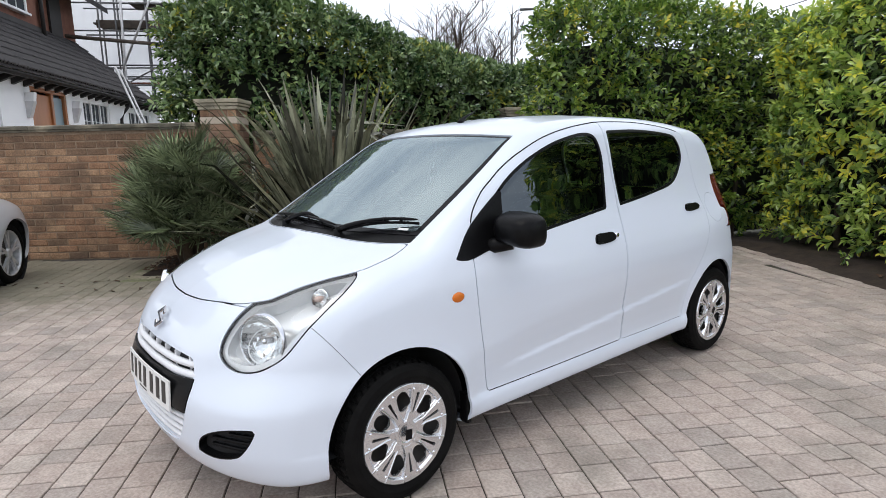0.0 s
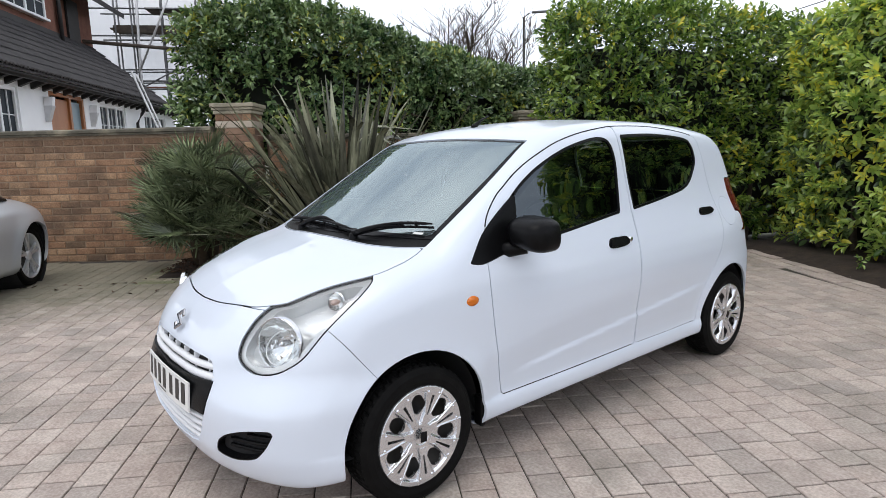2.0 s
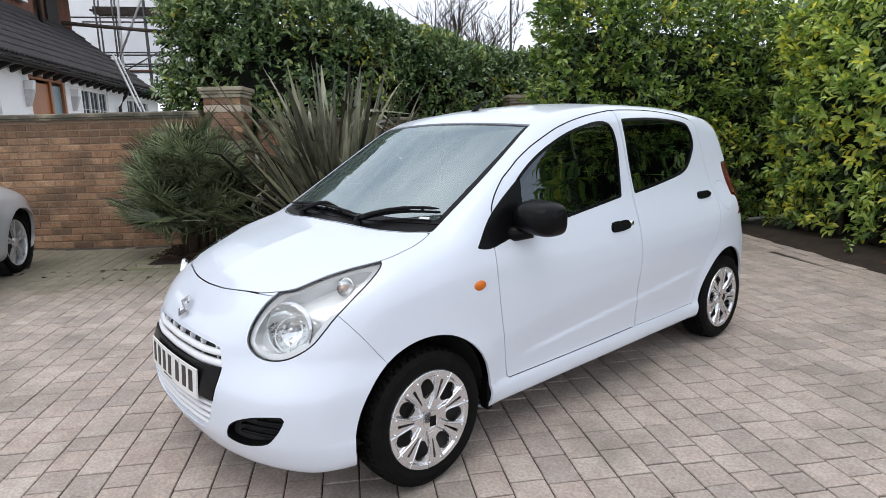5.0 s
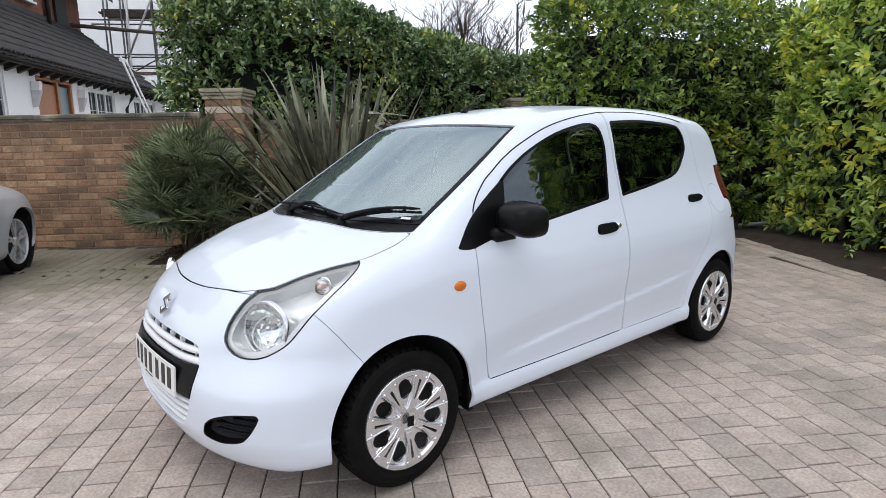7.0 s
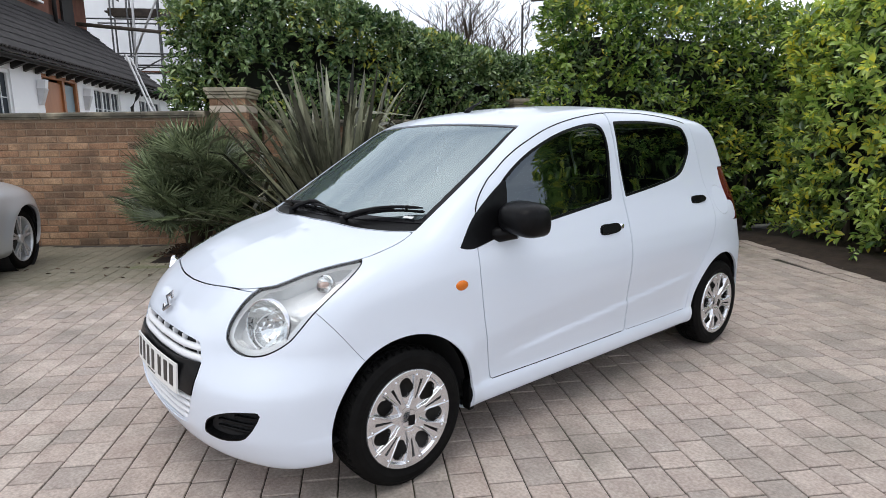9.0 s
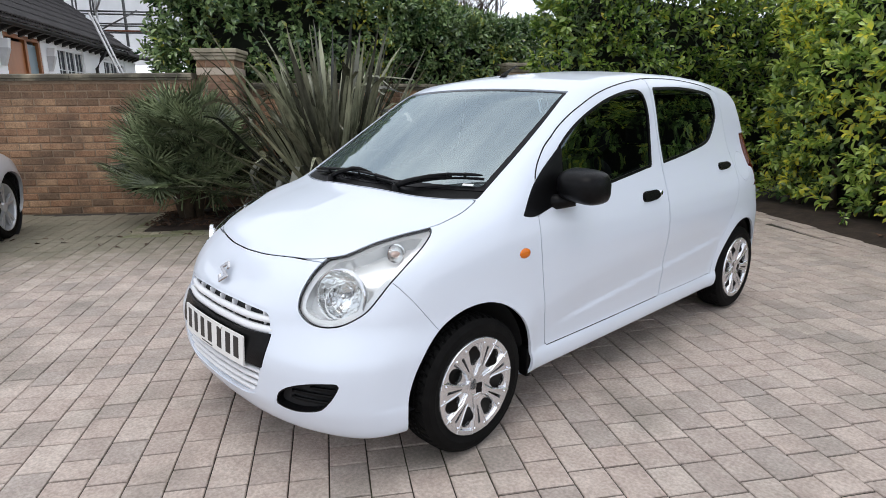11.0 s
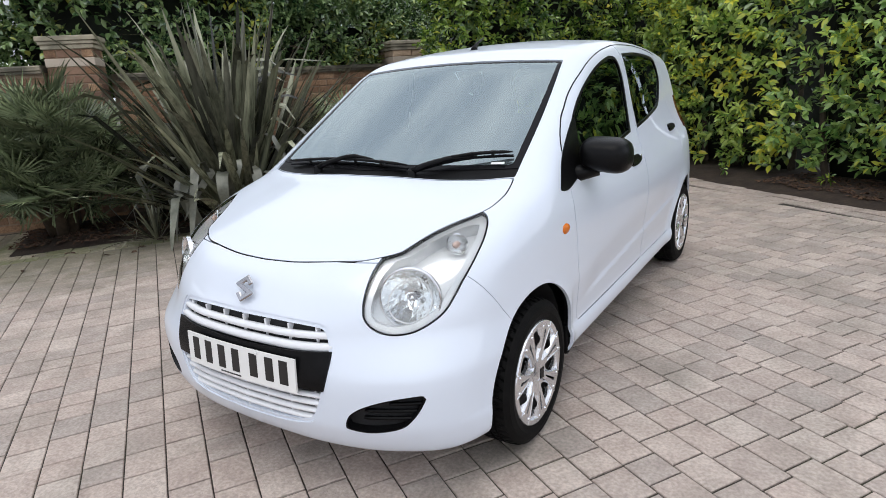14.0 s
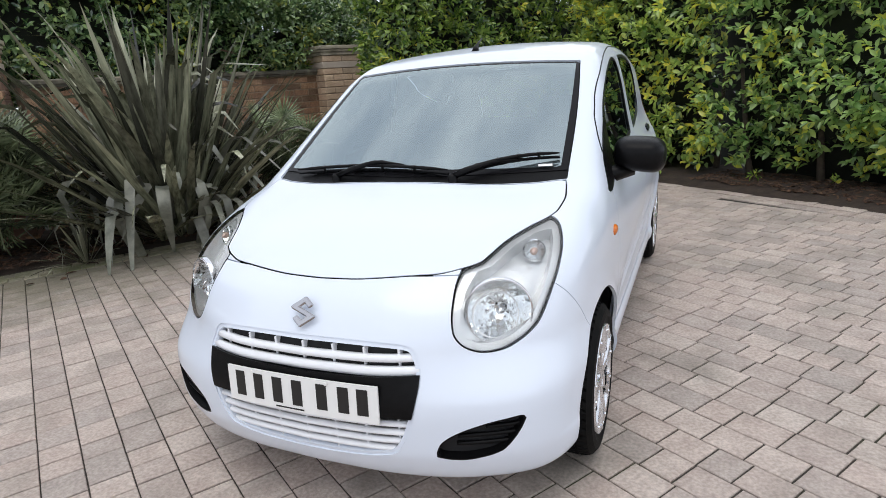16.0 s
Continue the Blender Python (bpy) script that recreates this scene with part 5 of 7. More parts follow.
def brick_wall(name, p0, p1, height, label, limit=300, core=0.2, mat=BRICK):
    """A wall between two plan points with every brick of its near face, a mortar core and a moulded coping."""
    a, b = Vector((*p0, 0)), Vector((*p1, 0))
    d = (b - a)
    length = d.length
    ang = math.atan2(d.y, d.x)
    base = Matrix.Translation(a) @ Matrix.Rotation(ang, 4, "Z")
    wall = part(name, boxed(length / 2, core / 2 + 0.002, (height - 0.07) / 2 - 0.02, length, core, height - 0.03, 0.0), MORTAR)
    wall.matrix_world = base
    tagged(wall, label, "wall", kind="structure")
    rows = int((height - 0.085) / PITCH_H)
    r = random.Random(sum(map(ord, name)))
    count = 0
    more = Pile()
    for j in range(rows):
        x = -PITCH_L / 2 if j % 2 else 0.0
        while x < length:
            x0, x1 = max(x, 0.0), min(x + PITCH_L, length)
            if x1 - x0 > 0.04:
                l = x1 - x0 - 0.012
                m = pose((x0 + x1) / 2 + r.uniform(-0.002, 0.002), 0.02 + r.uniform(-0.004, 0.003), (j + 0.5) * PITCH_H + r.uniform(-0.002, 0.002), r.uniform(-0.8, 0.8), r.uniform(-0.6, 0.6), r.uniform(-0.5, 0.5))
                if count < limit:
                    ob = obj("brick", brick_mesh(l), mat, wall)
                    ob.matrix_basis = m
                    count += 1
                else:
                    more.add(*brick_block(l, 0.05, PITCH_H - 0.012), m)
            x += PITCH_L
    if more.v:
        tagged(raw("more_bricks", more.v, more.f, mat, wall), "further bricks of the wall", kind="stuff")
    # moulded coping in lengths
    prof = [(-0.045, 0), (-0.045, 0.022), (-0.062, 0.030), (-0.062, 0.062), (-0.02, 0.078), (core + 0.05, 0.078), (core + 0.09, 0.062), (core + 0.09, 0.03), (core + 0.07, 0.0)]
    x = 0.0
    while x < length - 0.01:
        l = min(0.62, length - x)
        bm = prism([(q[0], q[1]) for q in prof], x + 0.003, x + l - 0.003, "yz")
        cp = part("coping_stone", bm, COPING, wall, "weathered stone coping")
        cp.location.z = height - 0.078
        x += l
    return wall


def pillar(name, x, y, ang, size, height, label, tone=BRICK_DARK):
    """A square brick pier with a stone band and stepped cap."""
    base = Matrix.Translation((x, y, 0)) @ Matrix.Rotation(radians(ang), 4, "Z")
    core = part(name, boxed(0, 0, (height - 0.12) / 2 - 0.02, size - 0.016, size - 0.016, height - 0.1), MORTAR)
    core.matrix_world = base
    tagged(core, label, "gate pier")
    rows = int((height - 0.12) / PITCH_H)
    band = rows - 2
    r = random.Random(int(abs(x * 10)))
    for j in range(rows):
        if j == band:
            part("stone_band", boxed(0, 0, (j + 0.5) * PITCH_H, size + 0.006, size + 0.006, PITCH_H - 0.004, 0.006), STONE_BAND, core, "pale stone band")
            continue
        for s in range(4):
            half = size / 2
            cuts = ([0, 0.5, 1] if j % 2 else [0, 0.25, 0.75, 1])
            for c0, c1 in zip(cuts, cuts[1:]):
                l = (c1 - c0) * size - 0.010
                ob = obj("brick", brick_mesh(l, PITCH_H - 0.011, 0.05), tone if r.random() < 0.8 or tone is BRICK_BUFF else BRICK, core)
                ob.matrix_basis = Matrix.Rotation(s * math.pi / 2, 4, "Z") @ pose((c0 + c1) / 2 * size - half, -half + 0.025 + r.uniform(-0.002, 0.003), (j + 0.5) * PITCH_H, 0, r.uniform(-0.5, 0.5))
    z = rows * PITCH_H
    for k, (grow, h) in enumerate(((0.03, 0.045), (0.06, 0.035), (0.09, 0.05))):
        part("cap_course", boxed(0, 0, z + h / 2, size + grow, size + grow, h - 0.002, 0.007), CAP_STONE, core, "stepped stone cap")
        z += h
    return core


WALL_DIR = (0.643, 0.766)
P1 = (-5.30, 1.80)
brick_wall("wall_left", (-5.22 - 0.643 * 4.5, 1.375 - 0.766 * 4.5), (-5.22, 1.375), 1.66, "reddish-brown brick garden wall with a weathered stone coping")
pillar("gate_pier", P1[0] + 0.05, P1[1] - 0.06, 50, 0.452, 1.95, "plum brick pier with a pale stone band and stepped cap")
P2 = (-3.98, 5.85)
brick_wall("wall_back", (-5.10, 2.05), (-4.06, 5.62), 1.555, "brown brick garden wall behind the flax", 300)
pillar("gate_pier", P2[0] + 0.02, P2[1], 60, 0.60, 1.85, "buff brick pier with a stepped stone cap beside the hedge", BRICK_BUFF)
brick_wall("wall_far", (-3.88, 6.1), (-3.4, 9.0), 1.5, "brown brick garden wall beyond the pier", 40)

# ---- planting ----
LEAF_V = np.array([(0, 0, 0), (0, 0.33, 0.0), (-0.40, 0.36, 0.10), (0.40, 0.36, 0.10), (0, 0.68, -0.02), (-0.38, 0.68, 0.07), (0.38, 0.68, 0.07), (0, 1.0, -0.10)])
LEAF_F = np.array([(0, 1, 2), (0, 3, 1), (2, 1, 4), (2, 4, 5), (1, 3, 6), (1, 6, 4), (5, 4, 7), (4, 6, 7)])


def frames_from(d, up):
    """Orthonormal frames with y along d."""
    d = d / np.linalg.norm(d, axis=1, keepdims=True)
    x = np.cross(d, up)
    x = x / np.maximum(np.linalg.norm(x, axis=1, keepdims=True), 1e-6)
    return np.stack([x, d, np.cross(x, d)], -1)


def leaf_mesh(name, pos, rot, length, width, mat, parent, label=""):
    n = len(pos)
    V = LEAF_V[None] * np.stack([width, length, length], -1)[:, None, :]
    V = np.einsum("nij,nkj->nki", rot, V) + pos[:, None, :]
    F = (LEAF_F[None] + (np.arange(n) * len(LEAF_V))[:, None, None]).reshape(-1, 3)
    me = bpy.data.meshes.new(name)
    me.vertices.add(n * len(LEAF_V))
    me.vertices.foreach_set("co", V.reshape(-1).astype(np.float32))
    me.loops.add(F.size)
    me.loops.foreach_set("vertex_index", F.reshape(-1).astype(np.int32))
    me.polygons.add(len(F))
    me.polygons.foreach_set("loop_start", np.arange(0, F.size, 3, dtype=np.int32))
    me.update(calc_edges=True)
    me.validate()
    me.shade_smooth()
    ob = obj(name, me, mat, parent, label)
    return tagged(ob, kind="stuff")


def shoots(R, base, out, leaves=8, reach=0.15, leaf_len=0.10, spread=0.9):
    """Leaves set round short twigs that leave the hedge outwards and upwards."""
    n = len(base)
    d = out + R.normal(0, 0.55, (n, 3)) + np.array([0, 0, 0.35])
    d /= np.linalg.norm(d, axis=1, keepdims=True)
    fr = frames_from(d, R.normal(0, 1, (n, 3)))
    pos, dirs, size = [], [], []
    for k in range(leaves):
        t = (k + 0.5) / leaves
        a = k * 2.4 + R.uniform(0, 1.2, n)
        rad = fr[:, :, 0] * np.cos(a)[:, None] + fr[:, :, 2] * np.sin(a)[:, None]
        tilt = spread * (1.15 - 0.75 * t) * R.uniform(0.8, 1.2, n)
        dd = d * np.cos(tilt)[:, None] + rad * np.sin(tilt)[:, None] + np.array([0, 0, -0.12])
        pos.append(base + d * (t * reach * R.uniform(0.85, 1.15, n))[:, None])
        dirs.append(dd)
        size.append(leaf_len * R.uniform(0.65, 1.2, n) * (1.0 - 0.35 * t))
    pos, dirs, size = np.concatenate(pos), np.concatenate(dirs), np.concatenate(size)
    up = np.array([0, 0, 1.0]) + R.normal(0, 0.5, (len(pos), 3)) + 0.75 * np.concatenate([out] * leaves)
    rot = frames_from(dirs, up)
    return pos, rot, size, size * R.uniform(0.44, 0.58, len(size))


def hedge(name, line, heights, depth, per_m2, label, seed, mat=LAUREL, bottom=0.05, trunks=6, wobble=0.16, leaf_len=0.14, ends=(True, True), back=0.0):
    """A laurel hedge along a plan line (its near face to the right of the way), with an uneven clipped face and a shaggy top."""
    R = np.random.RandomState(seed)
    pts = np.array(line, float)
    seg = np.diff(pts, axis=0)
    L = np.linalg.norm(seg, axis=1)
    cum = np.r_[0, np.cumsum(L)]
    total = cum[-1]

    def at(s):
        return np.stack([np.interp(s, cum, pts[:, 0]), np.interp(s, cum, pts[:, 1])], -1)

    def nrm(s):
        k = np.clip(np.searchsorted(cum, s) - 1, 0, len(L) - 1)
        e = seg[k] / L[k][:, None]
        return np.stack([e[:, 1], -e[:, 0]], -1)

    def top(s):
        return np.interp(s, np.linspace(0, total, len(heights)), heights)

    def lump(p):
        return np.array([noise.noise((q[0] * 1.5, q[1] * 1.5, q[2] * 1.5 + seed)) + 0.5 * noise.noise((q[0] * 4, q[1] * 4, q[2] * 4)) for q in p])
    root = new(name)
    tagged(root, label, "hedge")
    c = at(np.array([total / 2]))[0] + nrm(np.array([total / 2]))[0] * -depth / 2
    root.location = (c[0], c[1], 0)
    inv = np.array([c[0], c[1], 0.0])
    hmean = float(np.mean(heights))
    bases, outs = [], []
    n_face = int(total * (hmean - bottom) * per_m2)
    s = R.uniform(0, total, n_face)
    z = bottom + (top(s) - bottom) * R.uniform(0, 1, n_face) ** 0.92
    q, nn = at(s), nrm(s)
    under = -0.25 * np.clip((bottom + 0.5 - z) / 0.5, 0, 1)
    p = np.c_[q, z]
    inset = wobble * lump(p) - np.abs(R.normal(0, 0.10, n_face)) + under - 0.35 * np.clip((z - top(s) + 0.35) / 0.35, 0, 1) ** 2
    p[:, :2] += nn * inset[:, None]
    # the shoots stand in sprays with gaps between them
    spray = np.array([noise.noise((v[0] * 5.5, v[1] * 5.5, v[2] * 5.5 + 3 * seed)) for v in p]) > -0.16
    spray |= z > top(s) - 0.55
    bases.append(p[spray])
    outs.append(np.c_[nn, np.zeros(n_face)][spray])
    n_top = int(total * depth * per_m2 * 0.9)
    s = R.uniform(0, total, n_top)
    q, nn = at(s), nrm(s)
    dd = R.uniform(0.05, depth, n_top)
    p = np.c_[q - nn * dd[:, None], top(s)]
    p[:, 2] += 0.8 * wobble * lump(p) - np.abs(R.normal(0, 0.06, n_top)) - 0.25 * (1 - np.clip(dd / 0.3, 0, 1)) ** 2
    bases.append(p)
    outs.append(np.c_[nn * 0.15, np.ones(n_top)])
    for flag, s0, sg in ((ends[0], 0.0, -1), (ends[1], total, 1)):
        if flag:
            n_e = int(depth * (hmean - bottom) * per_m2)
            q, nn = at(np.full(n_e, s0)), nrm(np.full(n_e, max(s0, 1e-3)))
            tan = np.stack([-nn[:, 1], nn[:, 0]], -1) * sg
            p = np.c_[q - nn * R.uniform(0, depth, n_e)[:, None], bottom + (heights[0 if sg < 0 else -1] - bottom) * R.uniform(0, 1, n_e)]
            p[:, :2] += tan * (wobble * lump(p) - np.abs(R.normal(0, 0.06, n_e)) - 0.2 * np.clip((p[:, 2] - heights[0 if sg < 0 else -1] + 0.3) / 0.3, 0, 1) ** 2)[:, None]
            bases.append(p)
            outs.append(np.c_[tan, np.zeros(n_e)])
    # a sparser inner layer closes the depth; its plain LAUREL green paints shade behind paler leaves
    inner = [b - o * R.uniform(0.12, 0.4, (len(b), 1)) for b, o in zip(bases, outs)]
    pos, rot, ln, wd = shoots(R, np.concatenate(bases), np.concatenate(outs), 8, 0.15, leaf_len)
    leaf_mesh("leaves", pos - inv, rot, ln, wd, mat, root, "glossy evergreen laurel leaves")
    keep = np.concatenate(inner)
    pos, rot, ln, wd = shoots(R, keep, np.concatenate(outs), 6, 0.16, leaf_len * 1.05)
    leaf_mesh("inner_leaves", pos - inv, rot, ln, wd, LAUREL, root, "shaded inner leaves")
    # solid mass behind the leaves, coloured near-black for the shade inside the hedge
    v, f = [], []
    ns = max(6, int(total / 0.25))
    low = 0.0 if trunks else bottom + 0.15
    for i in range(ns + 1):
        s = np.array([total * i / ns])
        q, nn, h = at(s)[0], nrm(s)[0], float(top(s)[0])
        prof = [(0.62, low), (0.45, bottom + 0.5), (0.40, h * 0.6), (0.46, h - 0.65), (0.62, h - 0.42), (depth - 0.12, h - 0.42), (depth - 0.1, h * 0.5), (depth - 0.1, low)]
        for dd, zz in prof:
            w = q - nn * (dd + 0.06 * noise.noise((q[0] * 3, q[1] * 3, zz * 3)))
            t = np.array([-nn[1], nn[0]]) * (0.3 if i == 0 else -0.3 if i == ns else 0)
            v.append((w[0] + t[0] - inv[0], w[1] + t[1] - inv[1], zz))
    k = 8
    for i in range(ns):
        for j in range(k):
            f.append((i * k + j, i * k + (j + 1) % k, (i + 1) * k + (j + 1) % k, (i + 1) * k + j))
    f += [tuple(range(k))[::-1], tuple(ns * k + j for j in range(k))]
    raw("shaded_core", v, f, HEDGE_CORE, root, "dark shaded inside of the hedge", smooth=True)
    for i in range(trunks):
        s = np.array([total * (i + 0.5) / trunks + R.uniform(-0.15, 0.15)])
        q, nn = at(s)[0], nrm(s)[0]
        b = Vector((*(q - nn * (0.32 + R.uniform(0, 0.2))), 0.0)) - Vector(inv)
        j = Vector((R.uniform(-0.12, 0.12), R.uniform(-0.12, 0.12), 0))
        part("trunk", tube([b, b + Vector((0, 0, 0.25)) + j * 0.5, b + Vector((0, 0, 0.7)) + j, b + Vector((0, 0, 1.4)) + j * 1.8], [0.045, 0.035, 0.028, 0.015], 7), BARK, root, smooth=True)
    return root


hedge("hedge", [(-6.33, 1.31), (-5.35, 2.15), (-4.25, 4.65), (-3.95, 6.4), (-3.7, 8.6)], (3.2, 3.25, 3.2, 2.8, 2.55, 2.5, 2.45, 2.45), 1.4, 140, "tall dark green laurel hedge behind the garden wall", 11, bottom=1.15, trunks=0, leaf_len=0.118, ends=(True, False))
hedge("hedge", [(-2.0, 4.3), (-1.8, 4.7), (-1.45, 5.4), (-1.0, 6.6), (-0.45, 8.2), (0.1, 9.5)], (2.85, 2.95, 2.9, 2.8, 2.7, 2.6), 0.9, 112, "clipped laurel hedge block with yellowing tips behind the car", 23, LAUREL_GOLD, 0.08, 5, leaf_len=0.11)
def along_bed(*steps):
    return [(0.6 * 4.97 + 0.8 * s, 0.8 * 4.97 - 0.6 * s) for s in steps]


# one hedge in two pieces; the first has the more sunlit leaf colour
hedge("hedge", along_bed(-4.5, -3.9, -3.2, -2.45), (2.6, 2.75, 2.85, 2.95), 1.4, 105, "sunniest part of the laurel hedge, leaf colour lightened, some yellow-green new growth, over bare soil", 37, LAUREL_SUNNY, 0.13, 4, leaf_len=0.122, wobble=0.2, ends=(True, False))
hedge("hedge", along_bed(-2.45, -1.6, -0.7, 0.1), (2.95, 3.05, 3.0, 2.9), 1.4, 105, "less sunny part of the laurel hedge, its green still lightened for the light, over bare soil", 38, LAUREL_PALE_LIT, 0.13, 4, leaf_len=0.122, wobble=0.2, ends=(False, True))

# New Zealand flax: strap blades from one crown


def blade_mesh(length, width, bend, twist, seed, droop=0.0, fold_at=0.5):
    n = 14
    v, f = [], []
    x, z, a = 0.0, 0.0, radians(4)
    for i in range(n + 1):
        t = i / n
        w = width * 0.92 * (0.55 + 0.6 * min(1, t * 3)) * (1 - max(0, (t - 0.5) / 0.5) ** 1.9) + 0.0015
        tw = twist * t
        side = Vector((0, math.cos(tw), math.sin(tw) * 0.6))
        c = Vector((x, 0, z))
        fold = 0.35 * w * (1 - 0.7 * t)
        v += [tuple(c - side * w), tuple(c + Vector((fold * 0.8, 0, 0))), tuple(c + side * w)]
        a += (bend * (0.25 + 1.5 * t * t) + (droop * 9.0 if abs(t - fold_at) < 0.09 else 0)) / n
        x += math.sin(a) * length / n
        z += math.cos(a) * length / n
    for i in range(n):
        k = i * 3
        f += [(k, k + 1, k + 4, k + 3), (k + 1, k + 2, k + 5, k + 4)]
    me = bpy.data.meshes.new("flax_leaf")
    me.from_pydata(v, [], f)
    me.update()
    me.shade_smooth()
    return me


def flax(x, y, count, scale, label, seed, dry=0.2, splay=1.0):
    """A crown of strap blades: most stand or lean outwards, some are snapped over and hang."""
    r = random.Random(seed)
    root = empty("flax_plant", label, "plant", m=pose(x, y, 0.04))
    kinds = [blade_mesh(scale * r.uniform(0.72, 1.08), scale * r.uniform(0.017, 0.026), r.choice((0.05, 0.15, 0.3, 0.55, 0.9)), r.uniform(-1.4, 1.4), seed + k, *((r.uniform(0.5, 1.1), r.uniform(0.66, 0.86)) if k % 6 == 0 else ())) for k in range(22)]
    bent = [blade_mesh(scale * r.uniform(0.7, 1.05), scale * r.uniform(0.020, 0.027), r.uniform(0.2, 0.5), r.uniform(-0.5, 0.5), seed + 40 + k, r.uniform(1.0, 1.6), r.uniform(0.42, 0.66)) for k in range(12)]
    for k in kinds:
        k.materials.append(FLAX)
    for k in bent:
        k.materials.append(FLAX_DRY)
    for i in range(count):
        old = r.random() < dry
        ob = new("flax_leaf", r.choice(bent if old else kinds))
        ob.parent = root
        az = r.uniform(0, 360)
        lean = (r.uniform(14, 56) if old else 62 * r.random() ** 1.25) * splay
        rad = scale * (r.uniform(0.0, 0.07) + 0.0022 * lean)
        ob.matrix_basis = pose(rad * math.cos(radians(az)), rad * math.sin(radians(az)), 0, 0, 0, az + r.uniform(-35, 35)) @ pose(0, 0, 0, r.uniform(-8, 8), lean, 0) @ Matrix.Scale(r.uniform(0.62, 1.06) - 0.002 * lean, 4)
    return root


flax(-3.72, 2.30, 440, 2.25, "large bronze-green flax with drooping grey strap leaves", 3, 0.17)
flax(-3.62, 1.28, 45, 0.5, "small flax with narrow arching leaves at the bed edge", 8, 0.1, 1.3)
flax(-3.2, 3.2, 40, 0.6, "small green flax beside the wall", 9, 0.1, 1.2)

# fan palm


def fan_mesh(seed, n=24, length=0.35):
    r = random.Random(seed)
    v, f = [], []
    for k in range(n):
        a = radians(-125 + 250 * k / (n - 1)) + r.uniform(-0.03, 0.03)
        l = length * (0.75 + 0.25 * math.cos(a * 0.6)) * r.uniform(0.88, 1.08)
        w = 0.0098
        d, s = Vector((math.cos(a), math.sin(a), 0)), Vector((-math.sin(a), math.cos(a), 0))
        cup = 0.10 * (1 - math.cos(a))
        b = len(v)
        for t, ww in ((0.02, 0.4), (0.35, 1.25), (0.7, 0.8), (1.0, 0.08)):
            p = d * l * t
            p.z = cup * t * l * 1.5 + 0.10 * l * t - 0.07 * l * t**3 * r.uniform(0.2, 1.5)
            v += [tuple(p - s * w * ww), tuple(p + Vector((0, 0, -w * 0.8 * ww))), tuple(p + s * w * ww)]
        for i in range(3):
            q = b + i * 3
            f += [(q, q + 1, q + 4, q + 3), (q + 1, q + 2, q + 5, q + 4)]
    # leaf stalk
    b = len(v)
    for t in (0.0, -0.2, -0.42):
        v += [(t, -0.006, t * t * -0.5), (t, 0.006, t * t * -0.5), (t, 0, t * t * -0.5 + 0.008)]
    for i in range(2):
        q = b + i * 3
        for j in range(3):
            f.append((q + j, q + (j + 1) % 3, q + 3 + (j + 1) % 3, q + 3 + j))
    me = bpy.data.meshes.new("fan_leaf")
    me.from_pydata(v, [], f)
    me.update()
    me.materials.append(PALM)
    return me


def fan_palm(x, y, count, radius, label, seed, scale=1.0):
    r = random.Random(seed)
    root = empty("fan_palm", label, "palm", m=pose(x, y, 0.04))
    kinds = [fan_mesh(seed + k) for k in range(6)]
    crowns = [(0, 0, 0.82), (0.12, 0.14, 0.66), (-0.13, -0.13, 0.56), (0.18, -0.09, 0.36), (-0.09, 0.17, 0.40), (0.2, 0.2, 0.26), (-0.2, -0.2, 0.30)]
    for cx, cy, cz in crowns[:5]:
        part("stem", tube([(cx * 0.4, cy * 0.4, 0), (cx * 0.8, cy * 0.8, cz * 0.6), (cx, cy, cz)], [0.06, 0.055, 0.05], 8), PALM_STEM, root, "fibrous brown stem", smooth=True)
    for i in range(count):
        cx, cy, cz = r.choice(crowns)
        az, el = r.uniform(0, 360), math.degrees(math.asin(r.uniform(0.0, 0.99)))
        d = Vector((math.cos(radians(az)) * math.cos(radians(el)), math.sin(radians(az)) * math.cos(radians(el)), math.sin(radians(el))))
        p = Vector((cx, cy, cz)) * scale + d * r.uniform(0.22, 0.36) * scale
        p.z = max(p.z, 0.10)
        ob = new("fan_leaf", r.choice(kinds))
        ob.parent = root
        q = d.to_track_quat("X", "Z").to_matrix().to_4x4()
        ob.matrix_basis = Matrix.Translation(p) @ q @ pose(0, 0, 0, r.uniform(-50, 50), r.uniform(-22, 10), 0) @ Matrix.Scale(scale * r.uniform(0.85, 1.15), 4)
    return root


fan_palm(-4.72, 1.0, 185, 0.6, "bushy green fan palm in front of the brick wall", 4, 1.12)
fan_palm(-3.3, 3.6, 60, 0.4, "small fan palm behind the flax", 14, 0.85)

# small variegated shrub between palm and flax
R_ = np.random.RandomState(77)
shrub = empty("variegated_shrub", "small shrub with cream-edged leaves", "shrub", m=pose(-4.42, 1.82, 0))
for k in range(5):
    a = k * 1.3
    part("branch", tube([(0, 0, 0), (0.08 * math.cos(a), 0.08 * math.sin(a), 0.3), (0.16 * math.cos(a), 0.16 * math.sin(a), 0.75)], [0.014, 0.009, 0.004], 6), BARK, shrub)
u = R_.normal(0, 1, (260, 3))
u /= np.linalg.norm(u, axis=1, keepdims=True)
pos, rot, ln, wd = shoots(R_, np.array([0, 0, 0.72]) + u * np.array([0.25, 0.25, 0.30]), u, 7, 0.07, 0.045)
leaf_mesh("leaves", pos, rot, ln, wd, VARIEGATED, shrub, "cream and green leaves")
